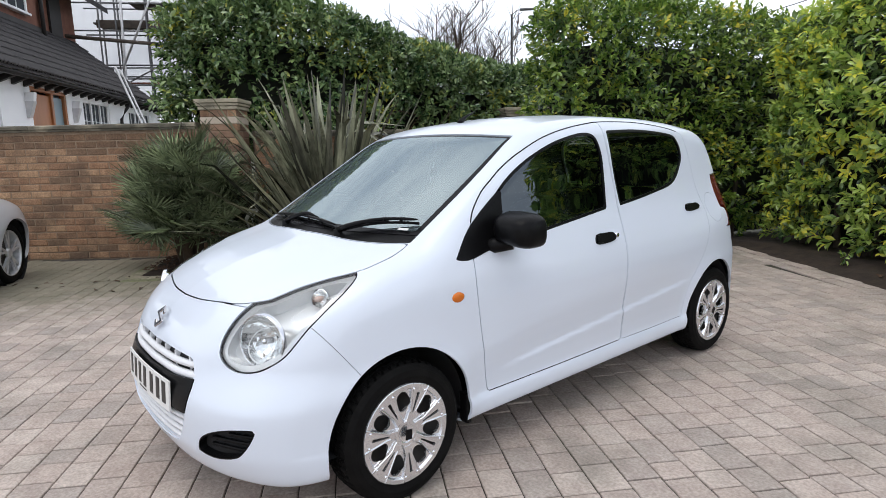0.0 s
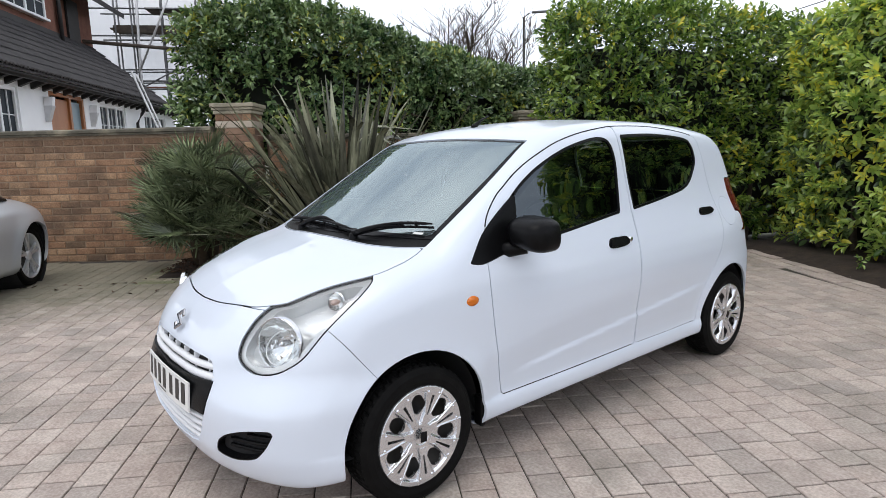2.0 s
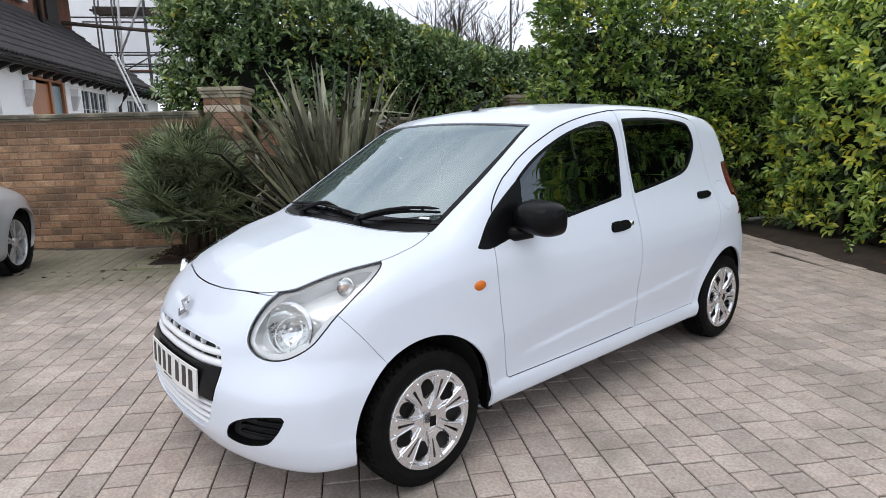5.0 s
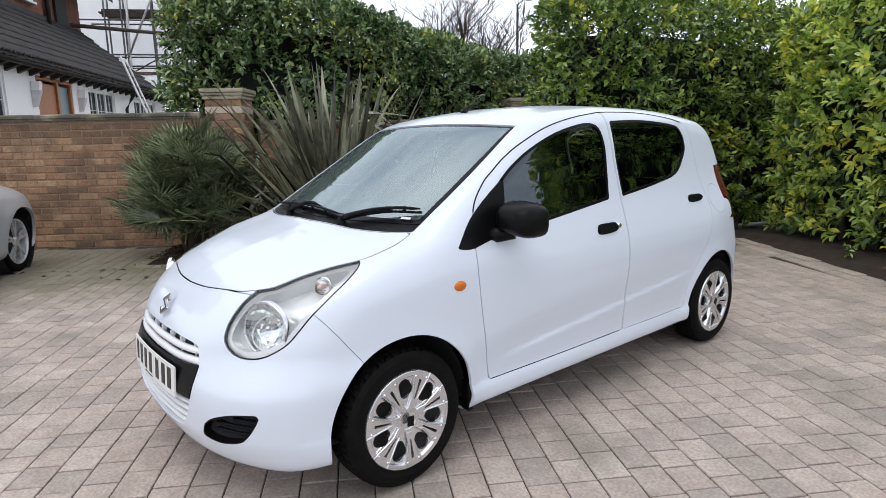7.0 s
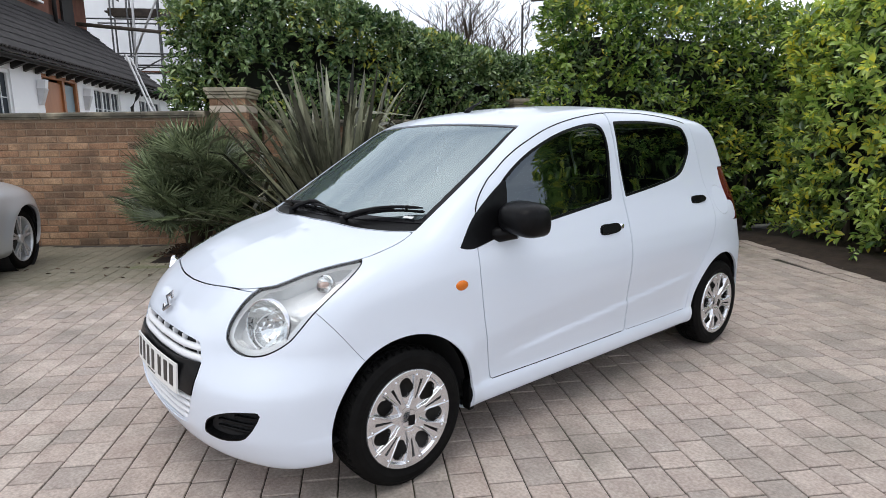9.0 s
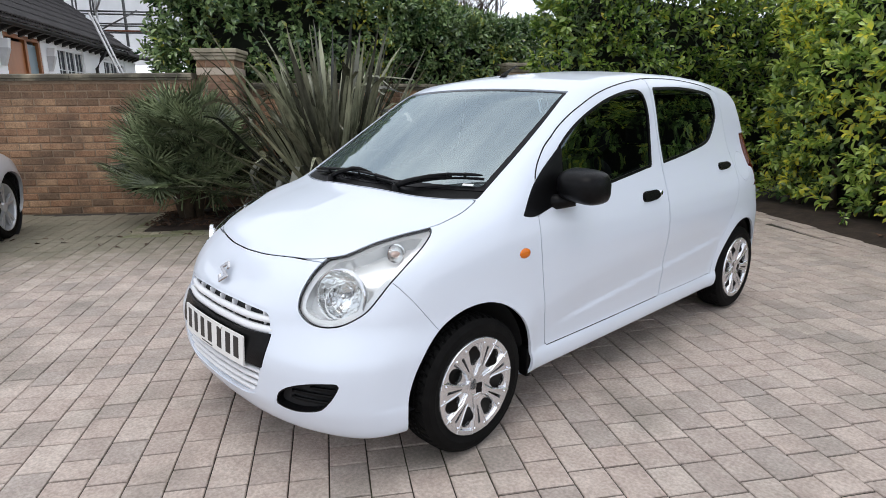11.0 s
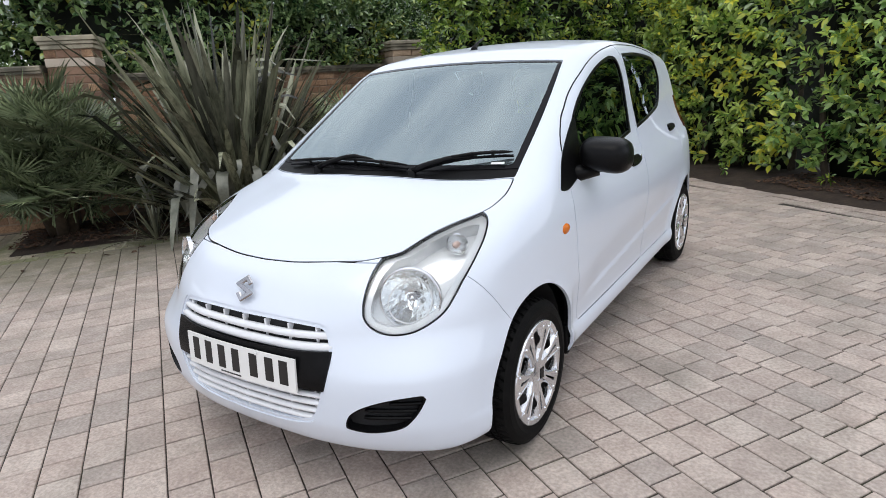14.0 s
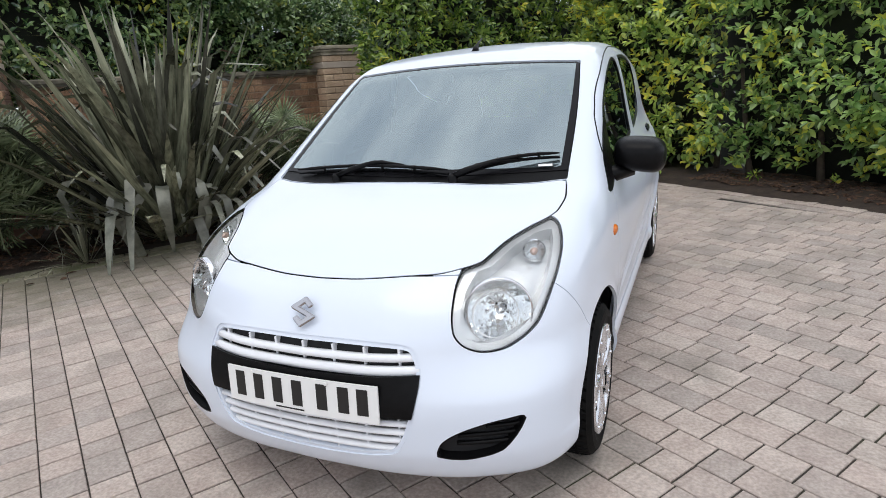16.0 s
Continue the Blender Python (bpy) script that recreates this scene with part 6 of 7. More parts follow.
# low sprouts on the soil under the right hedge
for k, (sx, sy) in enumerate(((1.55, 5.05), (0.55, 5.6), (2.2, 4.62))):
    sp = empty("sprout", "small green seedling on the soil", "plant", "seedlings", pose(sx, sy, 0.04))
    part("stalk", tube([(0, 0, 0), (0.01, 0, 0.06), (0.015, 0.01, 0.10)], 0.004, 5), BARK, sp)
    u = R_.normal(0, 1, (7, 3)) + np.array([0, 0, 0.8])
    u /= np.linalg.norm(u, axis=1, keepdims=True)
    pos, rot, ln, wd = shoots(R_, np.zeros((7, 3)) + np.array([0.01, 0, 0.08]), u, 4, 0.06, 0.06)
    leaf_mesh("leaves", pos, rot, ln, wd, LAUREL_GOLD, sp)

# dead leaves blown onto the paving by the bed and the wall
n_dead = 34
along, off = R_.uniform(-2.6, 2.2, n_dead), np.abs(R_.normal(0.1, 0.45, n_dead))
spots = np.stack([-4.62 + 0.6 * along + 0.8 * off, 0.10 + 0.8 * along - 0.6 * off, R_.uniform(0.006, 0.012, n_dead)], -1)
heading = R_.normal(0, 1, (n_dead, 3)) * np.array([1, 1, 0.12])
leaf_mesh_ob = leaf_mesh("fallen_leaves", spots, frames_from(heading, np.array([0, 0, 1.0]) + R_.normal(0, 0.25, (n_dead, 3))), R_.uniform(0.05, 0.10, n_dead), R_.uniform(0.025, 0.05, n_dead), MULCH, None)
tagged(leaf_mesh_ob, "brown dead leaves scattered on the mossy paving", "leaves", kind="stuff")

# ---- bare tree, street lamp and cable beyond the hedge ----
tree = empty("bare_tree", "leafless winter tree beyond the hedge", "tree", m=pose(-15.8, 15.9, -0.03) @ Matrix.Diagonal((1.6, 1.6, 1.12, 1)))
rt = random.Random(31)
branches = Pile()


def grow(p, d, length, radius, depth):
    pts, rad = [p], [radius]
    n = 4
    for i in range(n):
        d = (d + Vector((rt.uniform(-0.16, 0.16), rt.uniform(-0.16, 0.16), rt.uniform(-0.02, 0.14)))).normalized()
        p = p + d * length / n
        pts.append(p)
        rad.append(radius * (1 - 0.55 * (i + 1) / n))
    bm = tube(pts, rad, 5 if depth < 2 else 3, False)
    bm.verts.index_update()
    branches.add([tuple(v.co) for v in bm.verts], [tuple(v.index for v in f.verts) for f in bm.faces])
    bm.free()
    if depth < 4:
        for k in range(5 if depth < 2 else 4):
            t = rt.uniform(0.3, 1.0)
            i = min(int(t * n), n)
            side = Vector((rt.uniform(-1, 1), rt.uniform(-1, 1), rt.uniform(0.1, 0.9))).normalized()
            grow(pts[i], (d * 0.7 + side * 0.9).normalized(), length * rt.uniform(0.5, 0.75), max(rad[i] * 0.55, 0.009), depth + 1)


part("trunk", tube([(0, 0, 0), (0.05, 0, 1.2), (0.0, 0.05, 2.4), (0.05, 0, 3.2)], [0.16, 0.13, 0.11, 0.09], 10), BARK, tree, smooth=True)
for k in range(6):
    a = k * 1.05
    grow(Vector((0.02, 0, 2.4 + 0.15 * k)), Vector((math.cos(a) * 0.75, math.sin(a) * 0.75, 0.8)).normalized(), 2.3, 0.06, 1)
tagged(raw("crown", branches.v, branches.f, BARK, tree, "fine bare twigs"), kind="stuff")
lampost = empty("street_lamp", "grey street lamp on a tall column", "street lamp", m=pose(-18.0, 20.8, 0))
part("column", tube([(0, 0, 0), (0, 0, 4), (0, 0, 7.4), (0.2, 0.18, 7.6)], [0.09, 0.07, 0.05, 0.04], 10), GALV, lampost, smooth=True)
part("lantern", boxed(0.55, 0.5, 7.62, 0.75, 0.18, 0.1, 0.03, Matrix.Translation((0.55, 0.5, 0)) @ Matrix.Rotation(0.72, 4, "Z") @ Matrix.Translation((-0.55, -0.5, 0))), GALV, lampost)
pole = empty("telegraph_pole", "brown timber pole carrying the overhead cable", "pole", m=pose(-5.5, 10.8, 0))
part("shaft", tube([(0, 0, -0.02), (0, 0, 1.7), (0, 0, 3.3)], [0.07, 0.065, 0.06], 10), BARK, pole, smooth=True)
part("bracket", boxed(0.02, 0.0, 3.24, 0.05, 0.2, 0.05, 0.006), GALV, pole)
far_pole = copy_thing(pole, pose(4.0, 14.0, 0, 0, 0, 20) @ Matrix.Diagonal((1, 1, 1.72, 1)))
cable = part("overhead_cable", tube([(-5.5, 10.8, 3.25), (-3.14, 11.64, 3.68), (-2.65, 11.84, 3.80), (-2.16, 12.02, 3.92), (4.0, 14.0, 5.6)], 0.009, 6), DARK_TIMBER)
tagged(cable, "thin black overhead cable against the sky", "cable")


# ---- silver car by the wall (only its rear quarter comes into view) ----
U2 = Vector((0.88, -0.475, 0)).normalized()
silver = empty("silver_car", "silver sports car parked beside the brick wall", "car", m=Matrix.Translation((-5.14, -0.65, 0)) @ Matrix.Rotation(math.atan2(U2.y, U2.x), 4, "Z"))
deck = curve((-0.75, 0.50), (-0.62, 0.72), (-0.45, 0.86), (-0.2, 0.93), (0.2, 0.955), (0.9, 0.97), (1.5, 0.98), (2.4, 0.9), (3.1, 0.75), (3.4, 0.5))
swell = curve((0.15, -0.06), (0.25, 0.02), (0.45, 0.05), (0.6, 0.06), (0.75, 0.03), (0.9, -0.12), (1.0, -0.3))


def silver_form(x, y, z):
    v = np.abs(y + 0.80) - 0.80
    side = v - swell(z) - 0.03 * np.exp(-(((np.hypot(x, z - 0.31) - 0.36) / 0.08) ** 2)) + 0.20 * np.clip((-x - 0.1) / 0.6, 0, 1) ** 2
    ends = np.maximum(-x - 0.62 + 0.10 * (np.abs(y + 0.8) / 0.8) ** 2 + 0.25 * (z - 0.55) ** 2, x - 3.3)
    top = (z - deck(x) + 0.05 * (np.abs(y + 0.8) / 0.8) ** 2) * 0.9
    return smax(smax(smax(side, top, 0.16), ends, 0.2), 0.17 - z, 0.05)


s2 = isosurface(silver_form, (-0.8, -1.75, 0.1), (3.45, 0.2, 1.1), 0.03)
r2 = np.hypot(s2.P[:, 0], s2.P[:, 2] - 0.315)
s2 = s2.cut(np.maximum(r2 - 0.352, -0.35 - s2.P[:, 1]))[1]
s2.build("body", SILVER_PAINT, silver, "silver bodywork with a flared wing", 0.03)
w2 = new("wheel")
w2.parent = silver
w2.matrix_basis = pose(0, 0.0, 0.312)
part("tyre", lathe([(-0.20, 0.23), (-0.21, 0.30), (-0.19, 0.312), (-0.02, 0.312), (0.0, 0.30), (0.003, 0.27), (-0.006, 0.235)], 56, "y"), RUBBER, w2, "low-profile tyre", smooth=True)
part("rim_barrel", lathe([(-0.006, 0.238), (0.0, 0.236), (0.0, 0.228), (-0.02, 0.222), (-0.14, 0.215)], 48, "y"), PALE_ALLOY, w2, "silver alloy rim", smooth=True)
part("brake_disc", lathe([(-0.10, 0.216), (-0.095, 0.216), (-0.085, 0.15), (-0.085, 0.02)], 36, "y"), STEEL, w2, "dark brake disc")
for k in range(5):
    for off in (-0.16, 0.16):
        a = 2 * math.pi * k / 5 + 0.3
        b = a + off
        bm = prism([(0.045 * math.cos(a) - 0.012 * math.sin(a), 0.045 * math.sin(a) + 0.012 * math.cos(a)), (0.225 * math.cos(b) - 0.013 * math.sin(b), 0.225 * math.sin(b) + 0.013 * math.cos(b)),
                    (0.225 * math.cos(b) + 0.013 * math.sin(b), 0.225 * math.sin(b) - 0.013 * math.cos(b)), (0.045 * math.cos(a) + 0.012 * math.sin(a), 0.045 * math.sin(a) - 0.012 * math.cos(a))], -0.035, -0.01)
        part("spoke", bm, PALE_ALLOY, w2)
part("centre_cap", lathe([(-0.03, 0.055), (-0.008, 0.05), (-0.004, 0.03), (-0.004, 0.0)], 24, "y"), PALE_ALLOY, w2, smooth=True)
part("wheel_housing", lathe([(-0.32, 0.02), (-0.32, 0.37), (0.0, 0.37)], 40, "y"), LINING, silver, "black wheel arch liner").location = (0, 0, 0.33)
cabin_top = curve((-0.1, 0.90), (0.3, 1.08), (0.7, 1.25), (1.1, 1.30), (1.5, 1.24), (1.9, 1.02), (2.1, 0.9))


def cabin_form(x, y, z):
    side = np.abs(y + 0.80) - 0.66 + 0.55 * np.maximum(z - 0.9, 0)
    return smax(smax(side, (z - cabin_top(x)) * 0.85, 0.08), 0.88 - z, 0.04)


c2 = isosurface(cabin_form, (-0.2, -1.6, 0.82), (2.2, 0.0, 1.4), 0.03)
roof2, glass2 = c2.cut(np.maximum.reduce([1.10 - c2.P[:, 2], 0.35 - c2.P[:, 0], c2.P[:, 0] - 1.42, np.abs(c2.P[:, 1] + 0.8) - 0.56]))
roof2.build("roof", SILVER_PAINT, silver, "silver roof panel", 0.02)
glass2.build("cabin_glass", GLOSS_BLACK, silver, "dark tinted glass", 0.02)
part("aerial", tube([(0.25, -0.35, 0.93), (0.25, -0.35, 0.96), (0.24, -0.35, 0.99), (0.18, -0.35, 1.28)], [0.022, 0.014, 0.006, 0.003], 8), BLACK_PLASTIC, silver, "black aerial", smooth=True)

# ---- neighbouring house ----
# added pale sheet, hidden by the garden wall, bounces light onto the house
bounce_sheet = raw("neighbour_drive", [(-14.0, -6.0, -0.03), (-8.15, -2.2, -0.03), (-5.35, 1.65, -0.03), (-4.4, 6.0, -0.03), (-9.5, 9.5, -0.03), (-14.0, 6.0, -0.03)], [tuple(range(6))], PAVER)
tagged(bounce_sheet, "unseen pale sheet that bounces light onto the house wall", "driveway", kind="structure")

HN = Vector((0.51, 0.86, 0)).normalized()
HW = Vector((-HN.y, HN.x, 0))
HM = Matrix(((HW.x, HN.x, 0, -9.56), (HW.y, HN.y, 0, -0.62), (0, 0, 1, 0), (0, 0, 0, 1)))
house = empty("house", "white rendered house with a dark tiled roof and brick upper storey", "house", m=HM)


def hpart(name, bm, mat, label="", parent=None, smooth=False):
    return part(name, bm, mat, parent or house, label, smooth)


# front wall with openings: pieces between the openings
A0, A1, TOP = -1.9, 10.6, 3.03
OPEN = [(-0.6, 1.0, 1.10, 2.55), (2.10, 3.66, 0.0, 2.60), (4.50, 6.12, 1.10, 2.55), (7.56, 9.5, 1.10, 2.50)]
xs = [A0] + [q for o in OPEN for q in o[:2]] + [A1]
for k in range(0, len(xs), 2):
    hpart("wall", boxed((xs[k] + xs[k + 1]) / 2, -0.125, TOP / 2, xs[k + 1] - xs[k], 0.25, TOP), RENDER_WHITE, "white rendered wall")
for a, b, z0, z1 in OPEN:
    hpart("wall", boxed((a + b) / 2, -0.125, (z1 + TOP) / 2, b - a, 0.25, TOP - z1), RENDER_WHITE, "white rendered wall")
    if z0:
        hpart("wall", boxed((a + b) / 2, -0.125, z0 / 2, b - a, 0.25, z0), RENDER_WHITE, "white rendered wall")
# added near-black backing: hides the sky and stands for the unlit rooms
hpart("dark_backing", boxed((A0 + A1) / 2, -0.75, TOP / 2, A1 - A0 - 0.5, 0.1, TOP - 0.05), DARK_TIMBER, "added dark sheet standing for the unlit inside of the house")
hpart("end_wall", boxed(A1 - 0.125, -3.3, TOP / 2, 0.25, 6.1, TOP), RENDER_WHITE, "white rendered wall")


def window(a, b, z0, z1, lights, y=-0.06, parent=None):
    w = hpart("window", boxed((a + b) / 2, y, z1 - 0.035, b - a, 0.07, 0.07, 0.008), UPVC, "white framed window with glazing bars", parent)
    part("sill", boxed((a + b) / 2, y + 0.03, z0 + 0.03, b - a + 0.08, 0.14, 0.06, 0.01), UPVC, w)
    for k in range(lights + 1):
        x = a + (b - a) * k / lights
        part("frame_post", boxed(min(max(x, a + 0.035), b - 0.035), y, (z0 + z1) / 2, 0.06, 0.07, z1 - z0 - 0.14, 0.008), UPVC, w)
    for k in range(lights):
        x0, x1 = a + (b - a) * k / lights + 0.04, a + (b - a) * (k + 1) / lights - 0.04
        part("pane", boxed((x0 + x1) / 2, y - 0.01, (z0 + z1) / 2, x1 - x0, 0.012, z1 - z0 - 0.1), PANE, w, "opaque dark pane")
        for t in (0.33, 0.67):
            part("glazing_bar", boxed((x0 + x1) / 2, y + 0.004, z0 + (z1 - z0) * t, x1 - x0, 0.02, 0.014), UPVC, w)
        part("glazing_bar", boxed((x0 + x1) / 2, y + 0.006, (z0 + z1) / 2, 0.014, 0.02, z1 - z0 - 0.12), UPVC, w)


window(-0.6, 1.0, 1.10, 2.55, 3)
window(4.50, 6.12, 1.10, 2.55, 3)
window(7.56, 9.5, 1.10, 2.50, 3)
hpart("downpipe", tube([(6.7, 0.08, 0.0), (6.7, 0.08, 2.2), (6.75, 0.2, 2.45), (6.78, 0.34, 2.66)], 0.04, 8), DARK_TIMBER, "black downpipe", smooth=True)
hpart("lean_to_roof", prism([(0.42, 2.66), (0.42, 2.74), (-1.6, 3.25), (-1.6, 3.15)], 8.4, 10.75, "yz"), ROOF_TILE, "low dark lean-to roof")
d = hpart("front_door", boxed(2.55, -0.08, 1.26, 0.86, 0.06, 2.44, 0.01), DOOR_WOOD, "orange-brown timber front door")
for x, w in ((2.13, 0.07), (3.02, 0.09), (3.62, 0.08)):
    part("door_frame", boxed(x, -0.06, 1.3, w, 0.1, 2.6, 0.006), DOOR_WOOD, d, "timber frame")
part("door_frame", boxed(2.88, -0.06, 2.565, 1.56, 0.1, 0.07, 0.006), DOOR_WOOD, d, "timber frame")
part("side_light", boxed(3.32, -0.08, 1.27, 0.52, 0.02, 2.4), PANE_LIGHT, d, "pale frosted side pane")
part("door_handle", tube([(2.93, 0.0, 1.15), (2.93, 0.03, 1.2), (2.93, 0.03, 1.6), (2.93, 0.0, 1.65)], 0.014, 8), CHROME, d, "chrome pull handle", smooth=True)
for x in (1.92, 3.95):
    lamp_ = hpart("wall_lamp", prism([(-0.02, -0.30), (0.03, -0.30), (0.13, -0.02), (0.13, 0.0), (-0.02, 0.0)], x - 0.06, x + 0.06, "yz"), TUBE_PALE, "wedge-shaped metal wall lamp")
    lamp_.location = (0, 0.02, 2.30)
    part("lamp_glass", prism([(-0.01, 0.0), (0.125, 0.0), (0.15, 0.16), (0.0, 0.16)], x - 0.055, x + 0.055, "yz"), UPVC, lamp_, "pale glass top")
# eaves and tiled lower roof
hpart("eaves_board", boxed((A0 + A1) / 2 + 0.1, 0.30, 2.70, A1 - A0 + 0.5, 0.04, 0.08), DARK_TIMBER, "black gutter board")
hpart("gutter", tube([(A0, 0.36, 2.71), (A1 + 0.3, 0.36, 2.70)], 0.03, 8), DARK_TIMBER, "black gutter", smooth=True)
k = A0
while k < A1:
    hpart("rafter_end", prism([(0.0, 2.56), (0.30, 2.68), (0.30, 2.76), (0.0, 2.76)], k, k + 0.09, "yz"), DARK_TIMBER, "black rafter foot")
    k += 0.42
roof = hpart("roof", prism([(0.42, 2.74), (0.42, 2.78), (-2.05, 4.66), (-2.05, 4.58)], A0, 9.0, "yz"), ROOF_TILE, "dark grey profiled tile roof")
pitch = math.atan2(1.55, 2.04)
tile_count = 0
rest_tiles = Pile()
tile_profile = [(-0.16, 0.0), (-0.10, 0.035), (-0.04, 0.0), (0.02, 0.035), (0.08, 0.0), (0.14, 0.035), (0.16, 0.02)]


def tile_geo():
    v, f = [], []
    for u, h in tile_profile:
        v += [(u, 0.0, h + 0.028), (u, -0.36, h)]
    n = len(v)
    for u, h in tile_profile:
        v += [(u, 0.0, h - 0.004), (u, -0.36, h - 0.022)]
    for i in range(len(tile_profile) - 1):
        q = i * 2
        f += [(q, q + 2, q + 3, q + 1), (n + q, n + q + 1, n + q + 3, n + q + 2), (q, n + q, n + q + 2, q + 2)]
    return v, f


tv, tf = tile_geo()
tile_me = bpy.data.meshes.new("roof_tile")
tile_me.from_pydata(tv, [], tf)
tile_me.update()
for j in range(10):
    for i in range(36):
        x = -1.8 + 0.32 * i
        if x > 8.6 + 0.1 * j:
            continue
        m = Matrix.Translation((x, 0.44, 2.775)) @ Matrix.Rotation(-pitch, 4, "X") @ Matrix.Translation((0, -0.315 * j, 0.0))
        if -1 < x < 9 and tile_count < 260:
            ob = obj("roof_tile", tile_me, ROOF_TILE, roof)
            ob.matrix_basis = m
            tile_count += 1
        else:
            rest_tiles.add(tv, tf, m)
tagged(raw("more_tiles", rest_tiles.v, rest_tiles.f, ROOF_TILE, roof), "further roof tiles", kind="stuff")
# brick upper storey, its window, pipe and dark eaves
hpart("upper_wall", boxed(2.45, -3.1, 4.9, 8.7, 3.0, 2.9), BRICK_FAR, "red brick upper storey")
hpart("upper_bay", boxed(8.2, -3.4, 4.9, 2.9, 3.0, 2.6), BRICK_FAR, "plain brown rendered bay")
hpart("lead_flashing", boxed(2.45, -1.58, 4.36, 8.7, 0.06, 0.22), DARK_TIMBER, "dark flashing")
window(3.2, 6.0, 4.62, 5.9, 3, -1.56)
hpart("downpipe", tube([(6.72, -1.52, 4.25), (6.72, -1.52, 6.2)], 0.05, 8), DARK_TIMBER, "black downpipe", smooth=True)
# flat panel on the bay; the doorway's darkness is only in its colour
hpart("recess_panel", boxed(8.3, -1.86, 5.0, 0.7, 0.06, 1.3), DARK_TIMBER, "flat panel coloured dark for a doorway hung with sheeting")
hpart("upper_eaves", prism([(-1.1, 5.55), (-1.1, 5.70), (-3.6, 7.4), (-3.6, 7.2)], 6.9, 10.2, "yz"), ROOF_TILE, "dark upper eaves")

# main roof, chimney and aerial
hpart("main_roof", prism([(-1.2, 6.25), (-1.2, 6.38), (-4.6, 8.9), (-8.0, 6.38), (-8.0, 6.25), (-4.6, 8.7)], A0 - 0.3, 7.1, "yz"), ROOF_TILE, "dark tiled main roof")
hpart("gable", prism([(-1.6, 4.0), (-1.6, 6.3), (-4.6, 8.65), (-7.6, 6.3), (-7.6, 0.0), (-4.6, 0.0)], 6.6, 6.8, "yz"), BRICK_FAR, "red brick gable")
chimney = hpart("chimney", boxed(2.6, -4.6, 9.3, 0.9, 0.6, 1.9, 0.01), BRICK_FAR, "red brick chimney stack")
for k in (-0.22, 0.22):
    part("chimney_pot", lathe([(0.0, 0.13), (0.05, 0.14), (0.38, 0.10), (0.42, 0.12), (0.42, 0.08), (0.1, 0.08)], 14, "z"), BRICK, chimney, "clay pot").location = (2.6 + k, -4.6, 10.22)
mast = part("aerial_mast", tube([(3.06, -4.6, 9.3), (3.1, -4.6, 11.6)], 0.025, 6), GALV, chimney)
part("aerial_boom", tube([(2.4, -4.6, 11.4), (4.1, -4.6, 11.45)], 0.015, 6), GALV, chimney)
for k in range(9):
    part("aerial_rod", tube([(2.45 + 0.2 * k, -4.95 + 0.015 * k, 11.42), (2.45 + 0.2 * k, -4.25 - 0.015 * k, 11.42)], 0.009, 5), GALV, chimney)

# scaffold with boards, sheeting and a ladder
scaffold = empty("scaffold", "tube scaffold with boards and white sheeting round the house", "scaffold", m=HM)


SX = 10.9
for y in (-1.62, -1.12, -0.2, 0.9):
    part("upright", tube([(SX, y, 0), (SX, y, 8.6)], 0.028, 8), GALV, scaffold, "galvanised steel tube", smooth=True)
    part("upright", tube([(SX + 1.1, y - 0.25, 0), (SX + 1.1, y - 0.25, 8.6)], 0.028, 8), GALV, scaffold, "galvanised steel tube", smooth=True)
part("upright", tube([(SX - 0.08, -1.0, 0), (SX - 0.08, -0.96, 4.0), (SX - 0.08, -0.83, 8.0)], 0.04, 8), TUBE_PALE, scaffold, "pale painted tube", smooth=True)
for z in (3.55, 3.76, 4.12, 5.18, 6.02):
    part("ledger", tube([(SX - 0.05, -2.4, z), (SX - 0.05, 1.4, z)], 0.026, 8), GALV, scaffold, "", smooth=True)
    part("ledger", tube([(SX + 1.06, -2.4, z + 0.06), (SX + 1.06, 1.4, z + 0.06)], 0.026, 8), GALV, scaffold, "", smooth=True)
for z, y0 in ((5.42, -1.8), (6.05, -0.7)):
    for k in range(4):
        part("board", boxed(SX + 0.12 + 0.25 * k, (y0 + 1.6) / 2, z, 0.22, 1.6 - y0, 0.045, 0.004), SCAFF_BOARD, scaffold, "weathered scaffold board")
part("toe_board", boxed(SX + 0.02, -0.1, 5.40, 0.035, 3.2, 0.24, 0.004), SCAFF_BOARD, scaffold, "brown toe board")
part("tie_beam", tube([(8.9, -2.0, 4.68), (SX, 0.6, 4.74)], 0.055, 8), SCAFF_BOARD, scaffold, "brown steel beam", smooth=True)
part("brace", tube([(SX - 0.12, -0.98, 4.06), (SX - 0.12, 0.55, 7.3)], 0.034, 8), TUBE_PALE, scaffold, "pale painted brace", smooth=True)
part("brace", tube([(SX - 0.06, -0.85, 3.6), (SX - 0.06, 0.2, 4.16)], 0.024, 8), GALV, scaffold, "", smooth=True)
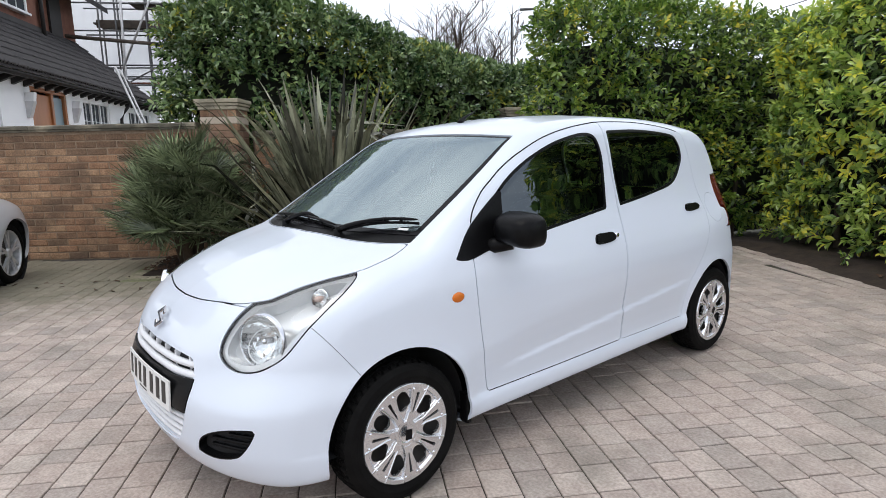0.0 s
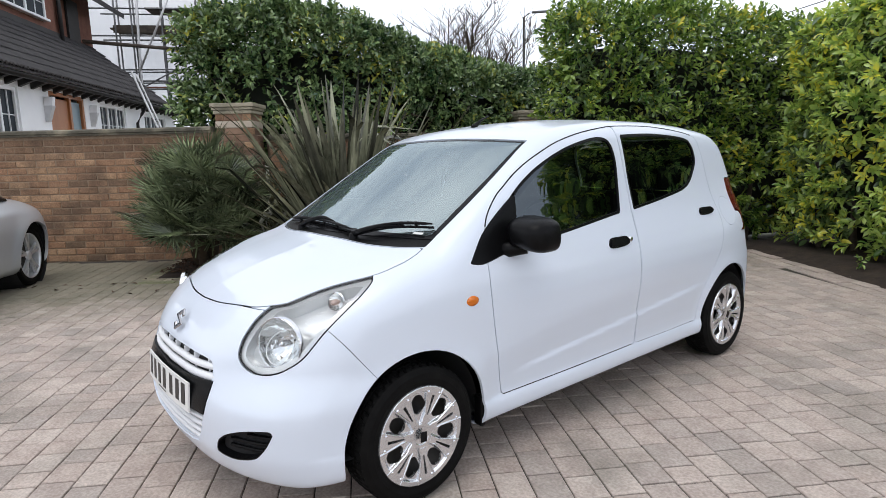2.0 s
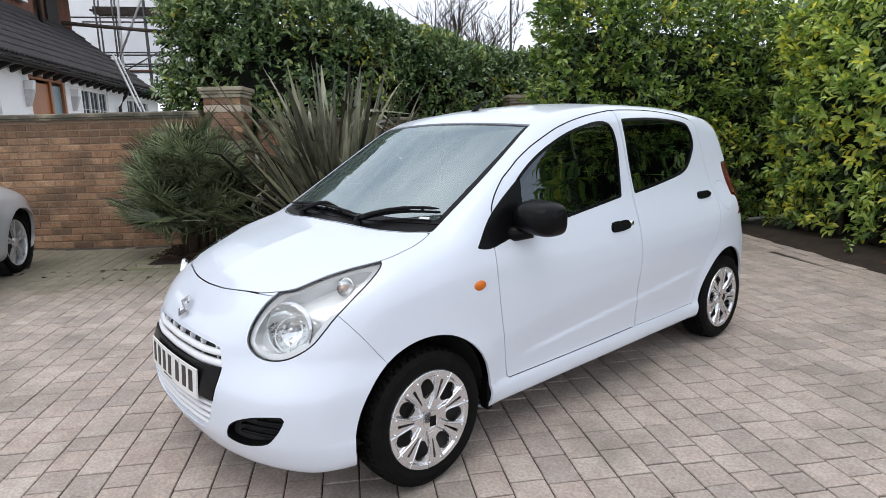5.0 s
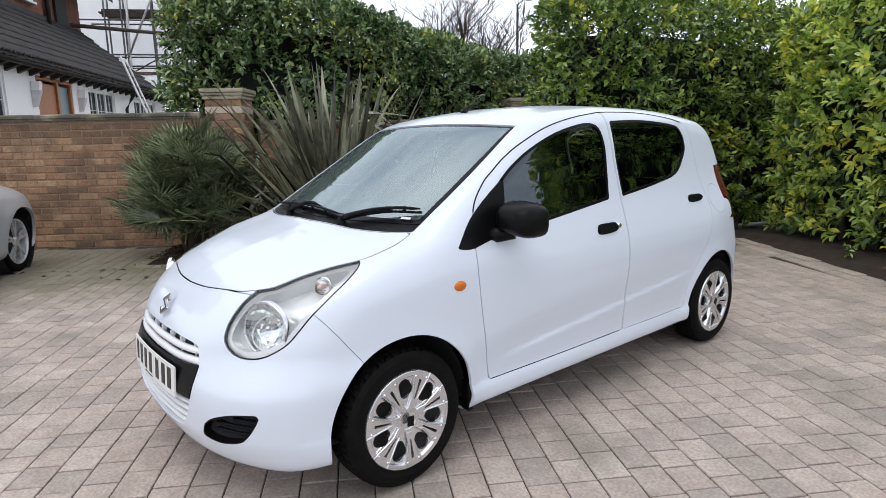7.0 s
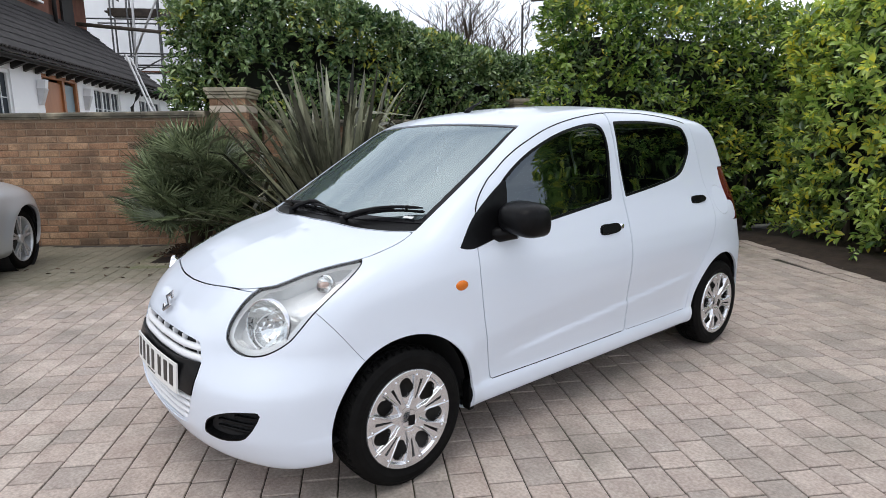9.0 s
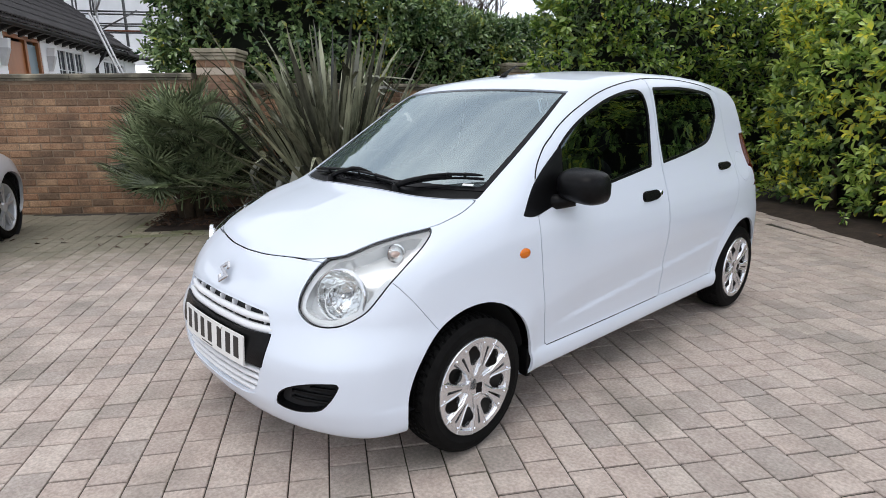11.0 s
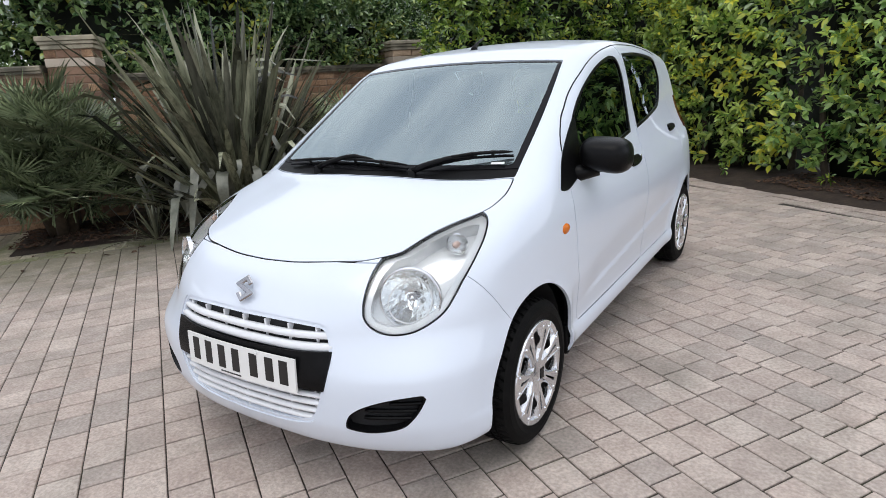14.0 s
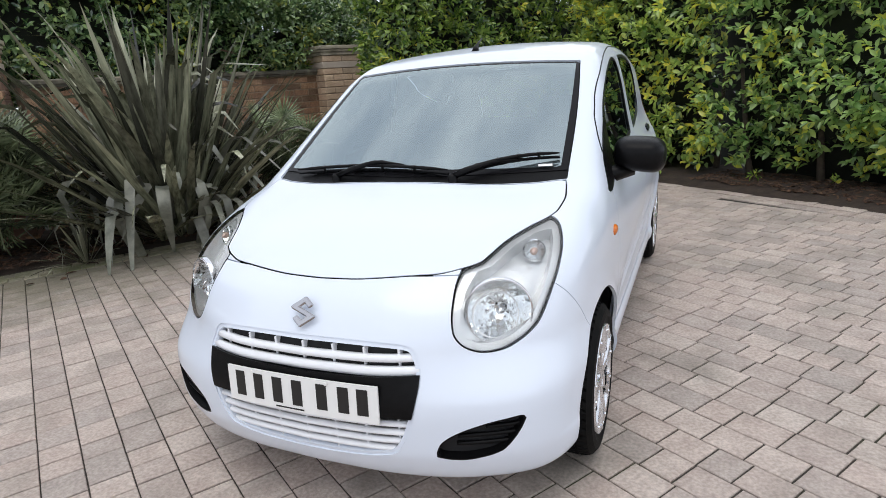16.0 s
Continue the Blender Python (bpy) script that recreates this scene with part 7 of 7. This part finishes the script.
part("rail", tube([(SX - 0.1, -1.0, 3.55), (SX - 0.1, 0.9, 3.54)], 0.03, 8), BRICK_FAR, scaffold, "rust-red painted rail", smooth=True)
v, f = [], []
for i in range(31):
    for j in range(13):
        yy, z = -3.6 + 6.0 * i / 30, 2.6 + 6.0 * j / 12
        v.append((SX + 1.3 + 0.05 * math.sin(i * 1.3) + 0.06 * noise.noise((i * 0.4, j * 0.5, 2)), yy, z))
for i in range(30):
    for j in range(12):
        q = i * 13 + j
        f.append((q, q + 13, q + 14, q + 1))
part_sheet = raw("sheeting", v, f, SHEETING, scaffold, "white plastic sheeting", smooth=True)
sm = part_sheet.modifiers.new("thickness", "SOLIDIFY")
sm.thickness = 0.004
ladder = empty("ladder", "aluminium ladder leaning against the lower roof", "ladder", m=HM)
foot, head = Vector((5.33, 1.67, 0.0)), Vector((6.1, 0.25, 3.46))
foot2, head2 = foot + Vector((0.34, 0.0, 0.0)), head + Vector((0.36, 0.0, -0.04))
part("stile", tube([foot, head], 0.028, 8), TUBE_PALE, ladder, "", smooth=True)
part("stile", tube([foot2, head2], 0.028, 8), TUBE_PALE, ladder, "", smooth=True)
for k in range(13):
    t = (k + 0.6) / 13.4
    part("rung", tube([foot.lerp(head, t), foot2.lerp(head2, t)], 0.014, 6), GALV, ladder)

# ---- pieces of the paving, last ----
sett_meshes = {}
for l in LENGTHS:
    v, f = block(l - 0.0078, COURSE_W - 0.0052)
    me = bpy.data.meshes.new("paving_sett")
    me.from_pydata(v, [], f)
    me.update()
    me.materials.append(PAVER)
    sett_meshes[l] = me
for l, m in near_setts:
    ob = new("paving_sett", sett_meshes[l])
    ob.parent = driveway
    ob.matrix_basis = m
tagged(raw("more_setts", far_setts.v, far_setts.f, PAVER_ISLAND, driveway), "further setts of the driveway", kind="stuff")
tagged(raw("edging_setts", edge_pile.v, edge_pile.f, PAVER_EDGE, driveway), "setts along the planting beds", kind="stuff")
tagged(raw("mossy_edging", moss_pile.v, moss_pile.f, PAVER_MOSS, driveway), "mossy setts along the flax bed", kind="stuff")
